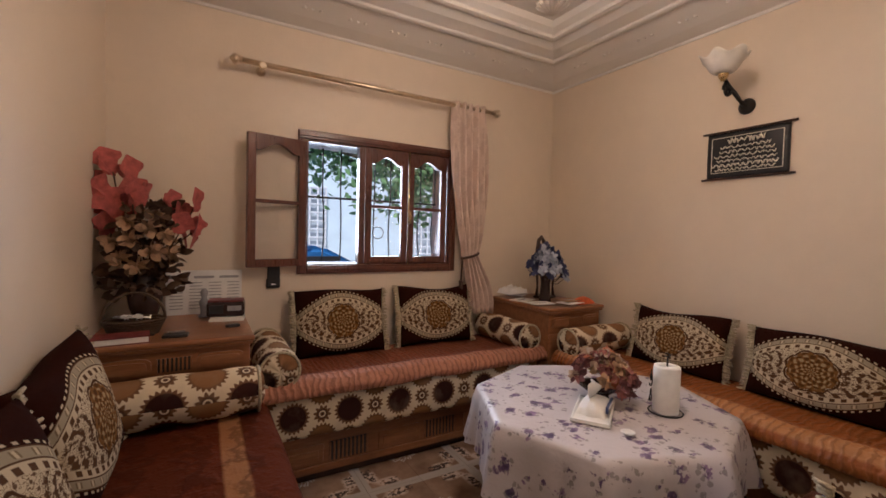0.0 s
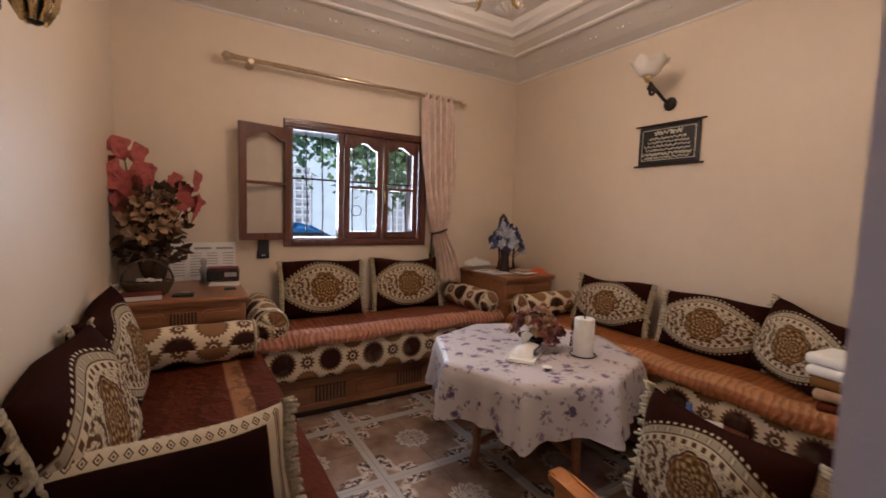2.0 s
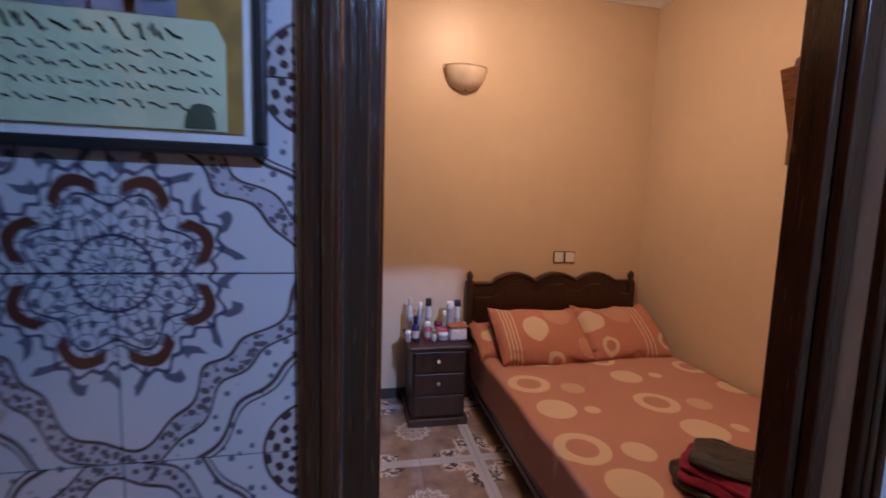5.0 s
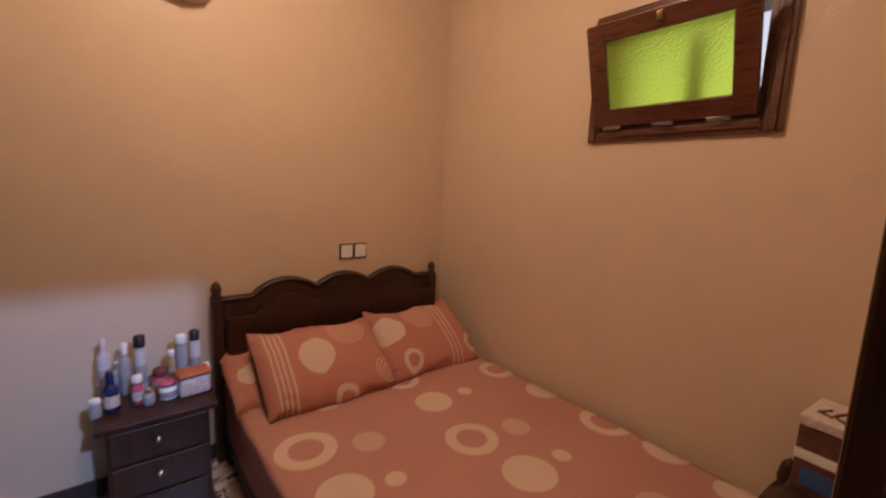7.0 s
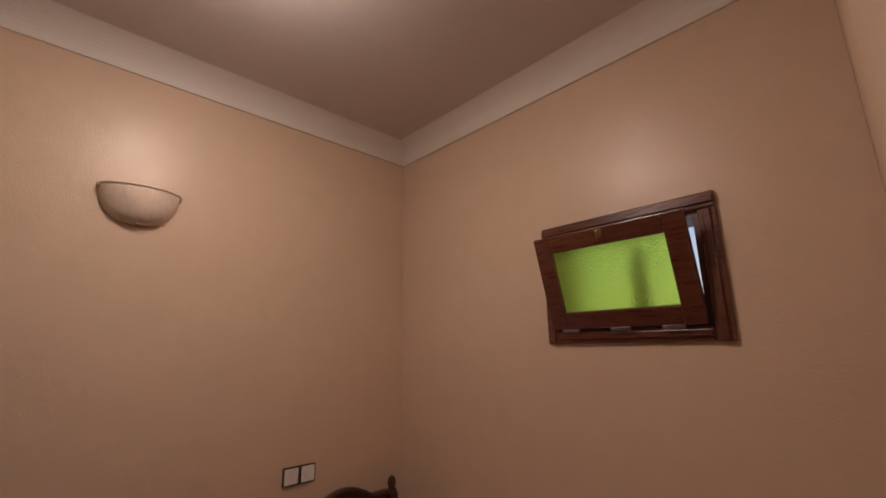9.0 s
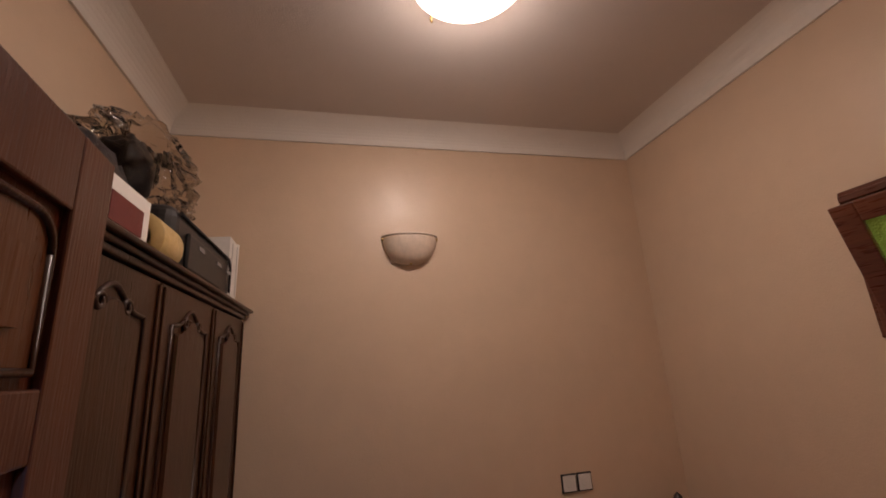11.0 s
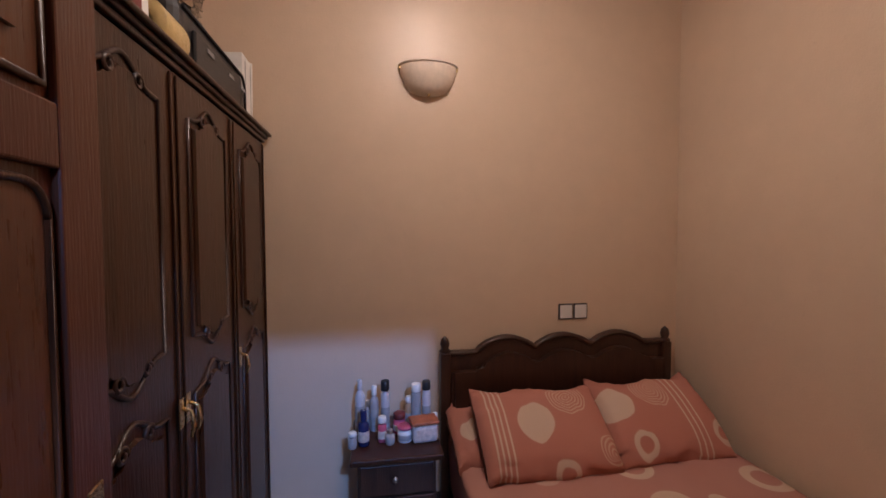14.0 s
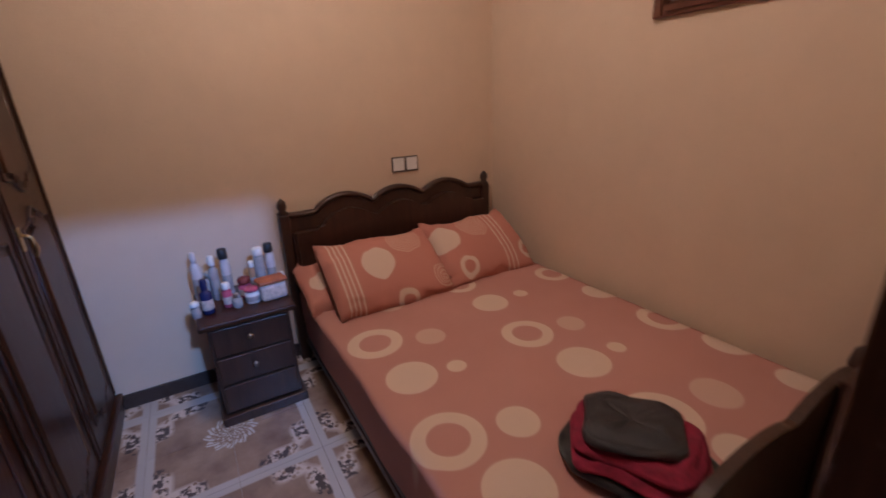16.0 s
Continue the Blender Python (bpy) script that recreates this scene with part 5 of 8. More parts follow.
plaque = thing("wall_hanging", "black cloth hanging with pale gold calligraphy", "wall hanging", (XE - 0.006, 2.055, 1.885))
cb = bmesh.new()
grid_mesh(cb, 20, 14, lambda u, v: (-0.006 - 0.006 * math.sin(u * 7) * math.sin(v * 3), (u - 0.5) * 0.46, 0.015 + 0.29 * v))
cl = part("cloth", cb, M["black"], plaque, smooth=True)
cl.modifiers.new("thick", "SOLIDIFY").thickness = 0.004
for z in (0.010, 0.312):
    part("rod", tube(bmesh.new(), [(-0.008, -0.262, z), (-0.008, 0.262, z)], 0.007, 8), M["bed_wood"], plaque)
part("border", boxes(((-0.016, -0.20, 0.048), (-0.013, 0.20, 0.052)), ((-0.016, -0.20, 0.272), (-0.013, 0.20, 0.276)), ((-0.016, -0.202, 0.052), (-0.013, -0.198, 0.272)), ((-0.016, 0.198, 0.052), (-0.013, 0.202, 0.272))), M["gold_text"], plaque)
rt = random.Random(8)
for i, (z, half, hgt) in enumerate(((0.246, 0.105, 0.019), (0.207, 0.135, 0.010), (0.179, 0.155, 0.010), (0.151, 0.165, 0.010), (0.122, 0.17, 0.010), (0.092, 0.18, 0.012), (0.066, 0.165, 0.009))):
    sb = bmesh.new()
    y = -half
    while y < half:
        l = rt.uniform(0.012, 0.04)
        pts = [(-0.0155, y + l * k / 5, z + hgt * math.sin(k * 1.3 + rt.random() * 2) * 0.8) for k in range(6)]
        tube(sb, pts, 0.0034 if hgt < 0.012 else 0.0046, 5)
        if rt.random() < 0.5:
            tube(sb, [(-0.0155, y, z + hgt * 1.2), (-0.0155, y + 0.004, z - hgt * 0.5)], 0.0018, 5)
        y += l + 0.004
    part("script_line", sb, M["gold_text"], plaque)

# chandelier
ch = thing("chandelier", "gilt chandelier with lit glass tulip shades", "chandelier", (1.57, 1.86, 0))
part("canopy", lathe(bmesh.new(), [(0.001, 3.125), (0.07, 3.12), (0.065, 3.10), (0.02, 3.07), (0.001, 3.068)], sides=20), M["brass"], ch)
part("stem", lathe(bmesh.new(), [(0.008, 3.07), (0.008, 2.78), (0.03, 2.76), (0.045, 2.71), (0.03, 2.66), (0.05, 2.62), (0.035, 2.57), (0.012, 2.54), (0.018, 2.52), (0.001, 2.50)], sides=16), M["brass"], ch)
n = Nodes("lit_glass_shade")
M["lit_glass"] = n.done((0.9, 0.8, 0.65), 0.4, Emission_Color=(1.0, 0.72, 0.42), Emission_Strength=7.0)
for k in range(6):
    a = k * math.tau / 6 + 0.3
    c, s = math.cos(a), math.sin(a)
    part("arm", tube(bmesh.new(), [(0.03 * c, 0.03 * s, 2.62), (0.10 * c, 0.10 * s, 2.56), (0.19 * c, 0.19 * s, 2.565), (0.235 * c, 0.235 * s, 2.61)], [0.010, 0.008, 0.009, 0.012], 8), M["brass"], ch)
    part("leaf_ornament", tube(bmesh.new(), [(0.14 * c, 0.14 * s, 2.575), (0.17 * c, 0.17 * s, 2.53), (0.21 * c, 0.21 * s, 2.525), (0.22 * c, 0.22 * s, 2.55)], [0.012, 0.010, 0.008, 0.004], 8), M["brass"], ch)
    gb = bmesh.new()

    def bell(u, v, c=c, s=s):
        t = u * math.tau
        r = 0.022 + 0.05 * v ** 0.8 + 0.008 * v ** 3 * math.sin(t * 6)
        return (0.235 * c + r * math.cos(t), 0.235 * s + r * math.sin(t), 2.615 + 0.095 * v)
    grid_mesh(gb, 30, 8, bell, closed_u=True)
    part("glass_shade", gb, M["lit_glass"], ch, "glowing glass tulip shade", smooth=True)

# ceiling ornament: rope edge and corner fans in relief
orn = tagged(new("trim_ceiling_relief"), "white plaster relief on the ceiling corners", "plaster relief", kind="structure")
IX0, IX1, IY0, IY1 = XW + 0.69, XE - 0.69, YS + 0.69, YN - 0.69
CUT = 0.52
octo = [(IX0 + CUT, IY0), (IX1 - CUT, IY0), (IX1, IY0 + CUT), (IX1, IY1 - CUT), (IX1 - CUT, IY1), (IX0 + CUT, IY1), (IX0, IY1 - CUT), (IX0, IY0 + CUT)]
rope = []
for (ax, ay), (bx, by) in zip(octo, octo[1:] + octo[:1]):
    k = max(4, round(math.hypot(bx - ax, by - ay) / 0.03))
    rope += [(ax + (bx - ax) * i / k, ay + (by - ay) * i / k, 3.122) for i in range(k)]
part("rope_moulding", tube(bmesh.new(), rope, [0.016 + 0.005 * (i % 2) for i in range(len(rope))], 8, True), M["plaster"], orn)
for cx, cy, sx, sy in ((IX1, IY1, -1, -1), (IX0, IY1, 1, -1), (IX1, IY0, -1, 1), (IX0, IY0, 1, 1)):
    fb = bmesh.new()
    rr = random.Random(5)
    for k in range(9):
        a = radians(6 + 78 * k / 8)
        l = 0.18 + 0.10 * math.sin(math.pi * k / 8)
        pts = [(cx + sx * (0.03 + l * t * math.cos(a)), cy + sy * (0.03 + l * t * math.sin(a)), 3.122) for t in (0, 0.4, 0.8, 1)]
        tube(fb, pts, [0.006, 0.016, 0.022, 0.008], 6)
    for k in range(2):
        base = 0.16 + 0.1 * k
        tube(fb, [(cx + sx * (base + 0.03 * math.cos(t * 0.7)), cy + sy * (0.44 - base + 0.03 * math.sin(t * 0.7)), 3.122) for t in range(9)], 0.008, 6)
    part("corner_fan", fb, M["plaster"], orn)
for wall, (ax, ay, bx, by) in enumerate(((XW + 0.5, YN - 0.2, XE - 0.5, YN - 0.2), (XE - 0.2, YS + 0.5, XE - 0.2, YN - 0.5))):
    for k in range(9):
        t = k / 8
        x, y = ax + (bx - ax) * t, ay + (by - ay) * t
        sb = bmesh.new()
        for j in range(3):
            o = (j - 1) * 0.045
            tube(sb, [(x + (o if wall == 0 else 0), y + (0 if wall == 0 else o), 2.944), (x + (o * 1.5 if wall == 0 else 0.02), y + (0.02 if wall == 0 else o * 1.5), 2.946)], [0.012, 0.006], 6)
        part("sprig", sb, M["plaster"], orn)


# ---------------------------------------------------------------- salon: on the first cabinet
vase = thing("flower_arrangement", "coral red leaves and beige roses in a dark vase", "flowers", (0.155, 3.50, CT))
part("vase", lathe(bmesh.new(), [(0.04, 0.0), (0.055, 0.005), (0.05, 0.03), (0.075, 0.10), (0.085, 0.17), (0.06, 0.235), (0.045, 0.26), (0.055, 0.275), (0.045, 0.27)], sides=24), M["dark_vase"], vase)
rf = random.Random(12)
stems, coral, greens, bronze = (bmesh.new() for k in range(4))
for x, y, z, sc in ((-0.14, -0.02, 0.88, 1.0), (-0.07, 0.04, 0.83, 1.15), (-0.15, -0.04, 0.77, 1.1), (-0.09, -0.06, 0.66, 1.2), (-0.02, 0.02, 0.74, 1.05), (-0.15, 0.03, 0.64, 1.0), (-0.17, -0.02, 0.55, 1.0),
                    (0.12, 0.0, 0.71, 0.8), (0.23, -0.04, 0.70, 1.0), (0.18, 0.02, 0.64, 0.9), (0.22, -0.02, 0.56, 0.95), (0.14, -0.05, 0.58, 0.9), (0.19, 0.03, 0.48, 0.85), (-0.05, -0.08, 0.72, 0.9)):
    tube(stems, [(0, 0, 0.22), (x * 0.5, y * 0.5, 0.42), (x, y, z - 0.05)], 0.004, 5)
    for j in range(2):
        petal(coral, (x + 0.012 * j, y + 0.02 * j, z - 0.07), (x * 1.6 + rf.uniform(-0.4, 0.4), -0.25 + rf.uniform(-0.25, 0.15), 0.75 - 0.5 * j * rf.random()), (0.145 - 0.02 * j) * sc, (0.125 - 0.02 * j) * sc, 0.16, rf.uniform(-0.7, 0.7), 7, True)
for x, y, z in ((0.03, -0.16, 0.53), (-0.06, -0.15, 0.56), (0.10, -0.12, 0.49), (-0.13, -0.10, 0.46), (0.04, -0.15, 0.41), (-0.05, -0.16, 0.47), (-0.09, -0.13, 0.37), (0.12, -0.10, 0.39), (0.06, -0.08, 0.60), (-0.02, -0.14, 0.33), (0.09, 0.08, 0.45), (-0.12, 0.10, 0.42)):
    away, rose = Vector((x, y - 0.25, 0.22)), bmesh.new()
    for size, count, spread in ((0.058, 7, 0.80), (0.046, 6, 0.58), (0.032, 5, 0.35)):
        blossom(rose, (x, y, z), away, size * rf.uniform(0.9, 1.1), rf, count, spread)
    part("rose", rose, M["beige_petal"], vase)
for k in range(330):
    a, r = rf.random() * math.tau, rf.uniform(0.04, 0.175)
    z = rf.uniform(0.16, 0.66)
    p = (r * math.cos(a) * (1.0 if z < 0.5 else 0.7), r * math.sin(a) * 0.8, z)
    petal((greens, bronze)[k % 3 == 0], p, (math.cos(a), math.sin(a) - 0.5, rf.uniform(-0.5, 0.7)), rf.uniform(0.05, 0.085), 0.046, 0.3, rf.random() * 6)
tagged(part("bronze_leaves", bronze, M["bronze_leaf"], vase), kind="stuff")
part("stems", stems, M["olive_leaf"], vase)
tagged(part("coral_leaves", coral, M["pink_leaf"], vase), kind="stuff")
tagged(part("foliage", greens, M["olive_leaf"], vase), kind="stuff")

bask = thing("wicker_basket", "dark wicker basket with a tall handle and papers", "basket", (0.135, 3.25, CT))
bb = bmesh.new()
for k in range(6):
    part("woven_ring", tube(bmesh.new(), [((0.10 + 0.006 * k) * math.cos(t * math.tau / 26), (0.075 + 0.005 * k) * math.sin(t * math.tau / 26), 0.010 + 0.013 * k + 0.003 * (t % 2)) for t in range(26)], 0.007, 6, True), M["wicker"], bask)
box(bb, (-0.085, -0.06, 0.0), (0.085, 0.06, 0.010))
part("base", bb, M["wicker"], bask)
part("handle", tube(bmesh.new(), [(0.128 * math.cos(t * math.pi / 16), 0, 0.08 + 0.13 * math.sin(t * math.pi / 16)) for t in range(17)], 0.007, 6), M["wicker"], bask)
pp = bmesh.new()
for k in range(7):
    x, y = rf.uniform(-0.06, 0.06), rf.uniform(-0.04, 0.04)
    grid_mesh(pp, 3, 3, lambda u, v, x=x, y=y, k=k: (x + (u - 0.5) * 0.06, y + (v - 0.5) * 0.05, 0.088 + 0.012 * math.sin(u * 5 + k) * math.cos(v * 4 + k)))
part("paper_scraps", pp, M["paper"], bask)

bk = thing("book", "dark red book lying on the cabinet edge", "book", (0.10, 3.10, CT), 5)
part("cover", boxes(((-0.11, -0.065, 0), (0.11, 0.065, 0.004)), ((-0.11, -0.065, 0.030), (0.11, 0.065, 0.034)), ((-0.11, 0.061, 0.004), (0.11, 0.065, 0.030))), M["dark_red"], bk)
part("pages", boxes(((-0.106, -0.061, 0.0045), (0.106, 0.060, 0.0295))), M["paper"], bk)
single("wallet", boxes(((-0.055, -0.035, 0), (0.055, 0.035, 0.014)), bevel=0.005), M["black"], "black leather wallet on the cabinet", "wallet", (0.315, 3.13, CT), -6)
single("remote_control", boxes(((-0.035, -0.018, 0), (0.035, 0.018, 0.014)), bevel=0.005), M["black"], "short black remote control on the cabinet", "remote control", (0.575, 3.26, CT), 10)
kc = thing("key_bunch", "bunch of keys on the cabinet", "keys", (0.29, 3.22, CT + 0.004))
part("ring", tube(bmesh.new(), [(0.016 * math.cos(k * 0.4), 0.016 * math.sin(k * 0.4), 0.001) for k in range(16)], 0.0018, 5, True), M["steel"], kc)
for k in range(3):
    part("key", boxes(((0.014, -0.006 + 0.02 * k - 0.02, -0.002), (0.062, 0.004 + 0.02 * k - 0.02, 0.002))), M["steel"], kc)

cal = thing("calendar", "white printed wall calendar propped behind the radio", "calendar", (0.445, 3.735, CT))
part("board", boxes(((-0.21, -0.004, 0.0), (0.21, 0.004, 0.275)), bevel=0.001), M["paper"], cal)
gbm = bmesh.new()
for k in range(3):
    box(gbm, (-0.20 + 0.14 * k, -0.0065, 0.225), (-0.09 + 0.14 * k, -0.0042, 0.240))
for i in range(4):
    for j in range(9):
        x, z = -0.19 + 0.105 * i, 0.195 - 0.02 * j
        box(gbm, (x, -0.0060, z), (x + 0.07, -0.0042, z + 0.005))
part("print_bars", gbm, M["grey_print"], cal)
fig = bmesh.new()
lathe(fig, [(0.03, 0.0), (0.034, 0.006), (0.02, 0.02), (0.022, 0.06), (0.030, 0.09), (0.014, 0.115), (0.020, 0.14), (0.022, 0.155), (0.010, 0.172), (0.001, 0.175)], sides=16)
single("figurine", fig, M["grey_print"], "small grey ornamental figurine before the calendar", "figurine", (0.44, 3.62, CT), smooth=True)
rad = thing("clock_radio", "dark red and black clock radio on the cabinet", "radio", (0.555, 3.50, CT + 0.024), -8)
part("case", boxes(((-0.10, -0.06, 0.0), (0.10, 0.06, 0.085)), bevel=0.012), M["dark_vase"], rad)
part("top_band", boxes(((-0.095, -0.055, 0.0855), (0.095, 0.055, 0.096)), bevel=0.004), M["dark_red"], rad)
part("speaker", boxes(((-0.085, -0.065, 0.02), (-0.01, -0.0605, 0.07)), bevel=0.002), M["black"], rad)
part("dial", boxes(((0.01, -0.064, 0.035), (0.085, -0.0605, 0.065)), bevel=0.002), M["grey_print"], rad)
bk2 = thing("booklet_stack", "white booklets under the clock radio", "booklet", (0.555, 3.50, CT), -8)
for k in range(2):
    part("booklet", boxes(((-0.085 + 0.01 * k, -0.075, 0.012 * k), (0.10, 0.06, 0.011 + 0.012 * k)), bevel=0.001), M["paper"], bk2)

# on the second cabinet
bv = thing("blue_flower_vase", "navy and pale blue cloth flowers in a glass vase", "flowers", (2.915, 3.30, CT))
part("vase", lathe(bmesh.new(), [(0.03, 0.0), (0.048, 0.004), (0.045, 0.06), (0.038, 0.15), (0.045, 0.21), (0.05, 0.215), (0.040, 0.20)], sides=20), M["dark_vase"], bv)
b1, b2, b3 = bmesh.new(), bmesh.new(), bmesh.new()
for k in range(70):
    a, r = rf.random() * math.tau, rf.uniform(0.02, 0.17)
    p = (r * math.cos(a), r * math.sin(a), 0.22 + 0.22 * (1 - r / 0.19) + rf.uniform(-0.04, 0.05))
    blossom((b1, b2)[k % 2], p, (math.cos(a), math.sin(a) - 0.4, 0.6), rf.uniform(0.04, 0.06), rf, 6, 0.75)
    if k % 2:
        tube(b3, [(0, 0, 0.16), (p[0] * 0.6, p[1] * 0.6, p[2] - 0.06), p], 0.003, 5)
tagged(part("navy_flowers", b1, M["blue_petal"], bv), kind="stuff")
tagged(part("pale_flowers", b2, M["pale_petal"], bv), kind="stuff")
part("stems", b3, M["olive_leaf"], bv)
orc = thing("chair_ornament", "small dark carved ornament shaped like a chair", "ornament", (3.10, 3.50, CT), 25)
part("base", boxes(((-0.09, -0.07, 0), (0.09, 0.07, 0.02)), bevel=0.006), M["bed_wood"], orc)
part("seat", boxes(((-0.08, -0.06, 0.20), (0.08, 0.06, 0.235)), bevel=0.006), M["bed_wood"], orc)
for x in (-0.07, 0.07):
    for y in (-0.05, 0.05):
        part("leg", tube(bmesh.new(), [(x, y, 0.02), (x * 0.9, y * 0.9, 0.10), (x, y, 0.20)], [0.014, 0.009, 0.013], 8), M["bed_wood"], orc)
part("back_arch", tube(bmesh.new(), [(-0.075, 0.05, 0.235), (-0.08, 0.05, 0.42), (-0.055, 0.05, 0.51), (0, 0.05, 0.54), (0.055, 0.05, 0.51), (0.08, 0.05, 0.42), (0.075, 0.05, 0.235)], 0.017, 8), M["bed_wood"], orc)
part("back_panel", boxes(((-0.055, 0.044, 0.26), (0.055, 0.056, 0.45)), bevel=0.004), M["beige_petal"], orc)
cloth_bag = bmesh.new()
grid_mesh(cloth_bag, 16, 10, lambda u, v: ((u - 0.5) * 0.22, (v - 0.5) * 0.11, 0.0 if min(u, v, 1 - u, 1 - v) < 0.01 else 0.055 * (math.sin(math.pi * u) * math.sin(math.pi * v)) ** 0.5 + 0.01 * noise.noise(Vector((u * 9, v * 6, 0)))))
single("orange_pouch", cloth_bag, M["orange"], "crumpled orange cloth pouch on the cabinet", "pouch", (3.17, 3.13, CT + 0.002), 6, smooth=True)
for k, (x, y, rz, m) in enumerate(((2.80, 3.45, 20, "paper"), (2.79, 3.22, -8, "paper"), (3.02, 3.12, 14, "paper"), (2.86, 3.60, 35, "grey_print"), (3.05, 3.16, 4, "beige_petal"))):
    mg = thing("magazine", "loose papers and magazines lying on the cabinet", "magazine", (x, y, CT + 0.001 + 0.007 * k), rz, "papers on the cabinet")
    part("sheets", boxes(((-0.10, -0.07, 0), (0.10, 0.07, 0.006)), bevel=0.001), M[m], mg)
    part("print_bar", boxes(((-0.07, -0.02, 0.0062), (0.05, 0.01, 0.0068))), M["grey_print"], mg)
crump = bmesh.new()
grid_mesh(crump, 14, 10, lambda u, v: ((u - 0.5) * 0.26, (v - 0.5) * 0.16, 0.0 if min(u, v, 1 - u, 1 - v) < 0.01 else 0.03 + 0.05 * abs(noise.noise(Vector((u * 5, v * 5, 7))))))
single("plastic_bag", crump, M["white"], "crumpled white plastic bag on the cabinet", "plastic bag", (2.83, 3.62, CT + 0.04), 10, smooth=True)


# ---------------------------------------------------------------- doorways
door1 = tagged(new("door_1"), "dark varnished frame round the open salon doorway", "door frame", kind="structure")
part("jamb", boxes(((DOOR_E - 0.050, 0.165, 0), (DOOR_E - 0.001, 0.252, DOOR_H)), ((DOOR_E - 0.030, 0.150, 0), (DOOR_E - 0.001, 0.166, DOOR_H)), bevel=0.008), M["door_wood"], door1)
part("jamb", boxes(((DOOR_W + 0.001, 0.165, 0), (DOOR_W + 0.045, 0.252, DOOR_H)), bevel=0.008), M["door_wood"], door1)
part("head", boxes(((DOOR_W + 0.046, 0.165, DOOR_H - 0.05), (DOOR_E - 0.051, 0.252, DOOR_H - 0.001)), bevel=0.006), M["door_wood"], door1)
part("casing", boxes(((DOOR_E + 0.002, 0.120, 0), (DOOR_E + 0.115, YH - 0.005, DOOR_H + 0.12)), ((DOOR_E + 0.012, 0.105, 0), (DOOR_E + 0.045, 0.1205, DOOR_H + 0.11)), ((DOOR_E + 0.070, 0.110, 0), (DOOR_E + 0.100, 0.1205, DOOR_H + 0.11)), bevel=0.006), M["door_wood"], door1)
part("casing", boxes(((DOOR_W + 0.002, 0.120, DOOR_H + 0.001), (DOOR_E + 0.001, YH - 0.005, DOOR_H + 0.11)), bevel=0.006), M["door_wood"], door1)

door2 = tagged(new("door_2"), "dark varnished frame and open mahogany leaf of the bedroom", "door", kind="structure")
for y0, y1, inner in ((BD_N, BD_N + 0.112, 1), (BD_S - 0.112, BD_S, -1)):
    ca, cz = (y0 + 0.056, y1) if inner > 0 else (y0, y1 - 0.056)
    cb = boxes(((XP - 0.026, ca, 0), (XP - 0.001, cz, DOOR_H + 0.10)), bevel=0.006)
    for k in range(2):
        yy = ca + 0.008 + 0.022 * k
        box(cb, (XP - 0.036 + 0.004 * k, yy, 0), (XP - 0.0255, yy + 0.015, DOOR_H + 0.09), 0.004)
    part("casing", cb, M["door_wood"], door2)
    ja, jb = (y0, y0 + 0.0555) if inner > 0 else (y1 - 0.0555, y1)
    part("jamb", boxes(((XP + 0.055, ja, 0), (XB + 0.016, jb, DOOR_H)), ((XP + 0.028, ja + 0.018, 0), (XP + 0.0545, jb - (0 if inner > 0 else 0.018), DOOR_H)) if inner > 0 else ((XP + 0.028, ja, 0), (XP + 0.0545, jb - 0.018, DOOR_H)), bevel=0.004), M["door_wood"], door2)
part("head", boxes(((XP, BD_S, DOOR_H - 0.055), (XB + 0.016, BD_N, DOOR_H - 0.001))), M["door_wood"], door2)
part("casing", boxes(((XP - 0.026, BD_S + 0.001, DOOR_H + 0.001), (XP - 0.001, BD_N - 0.001, DOOR_H + 0.10)), bevel=0.006), M["door_wood"], door2)

leaf = new("leaf")
leaf.parent = door2
leaf.matrix_world = pose(XB + 0.016, BD_N - 0.004, 0.008, 0, 0, 4.5)
LWD, LH = 0.795, 2.05
part("slab", boxes(((0, 0.008, 0), (LWD, 0.030, LH)), bevel=0.004), M["leaf_wood"], leaf)
for x0, x1, z0, z1 in ((0, 0.105, 0, LH), (LWD - 0.105, LWD, 0, LH), (0.105, LWD - 0.105, 0, 0.14), (0.105, LWD - 0.105, LH - 0.12, LH), (0.105, LWD - 0.105, 0.86, 0.97), (0.105, LWD - 0.105, 1.60, 1.69)):
    part("frame_rail", boxes(((x0, -0.006, z0), (x1, 0.0078, z1)), bevel=0.004), M["leaf_wood"], leaf)
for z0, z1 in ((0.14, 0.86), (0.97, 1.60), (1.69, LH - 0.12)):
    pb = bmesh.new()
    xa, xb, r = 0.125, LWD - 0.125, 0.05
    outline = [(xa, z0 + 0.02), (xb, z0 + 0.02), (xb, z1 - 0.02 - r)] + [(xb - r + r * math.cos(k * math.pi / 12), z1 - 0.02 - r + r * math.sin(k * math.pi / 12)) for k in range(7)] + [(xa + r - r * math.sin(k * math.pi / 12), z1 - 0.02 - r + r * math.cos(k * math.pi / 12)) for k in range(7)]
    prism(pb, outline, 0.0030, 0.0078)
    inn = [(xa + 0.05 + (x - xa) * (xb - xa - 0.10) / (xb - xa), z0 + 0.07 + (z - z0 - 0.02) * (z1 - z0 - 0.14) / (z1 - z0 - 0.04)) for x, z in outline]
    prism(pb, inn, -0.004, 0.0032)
    part("panel", pb, M["lit_leaf_wood"], leaf)
    # darker wood here stands for the shade in the moulding groove
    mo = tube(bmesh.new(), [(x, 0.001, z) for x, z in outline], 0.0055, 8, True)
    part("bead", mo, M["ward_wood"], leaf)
hp = bmesh.new()
box(hp, (LWD - 0.075, -0.010, 0.90), (LWD - 0.035, -0.0055, 1.12), 0.003)
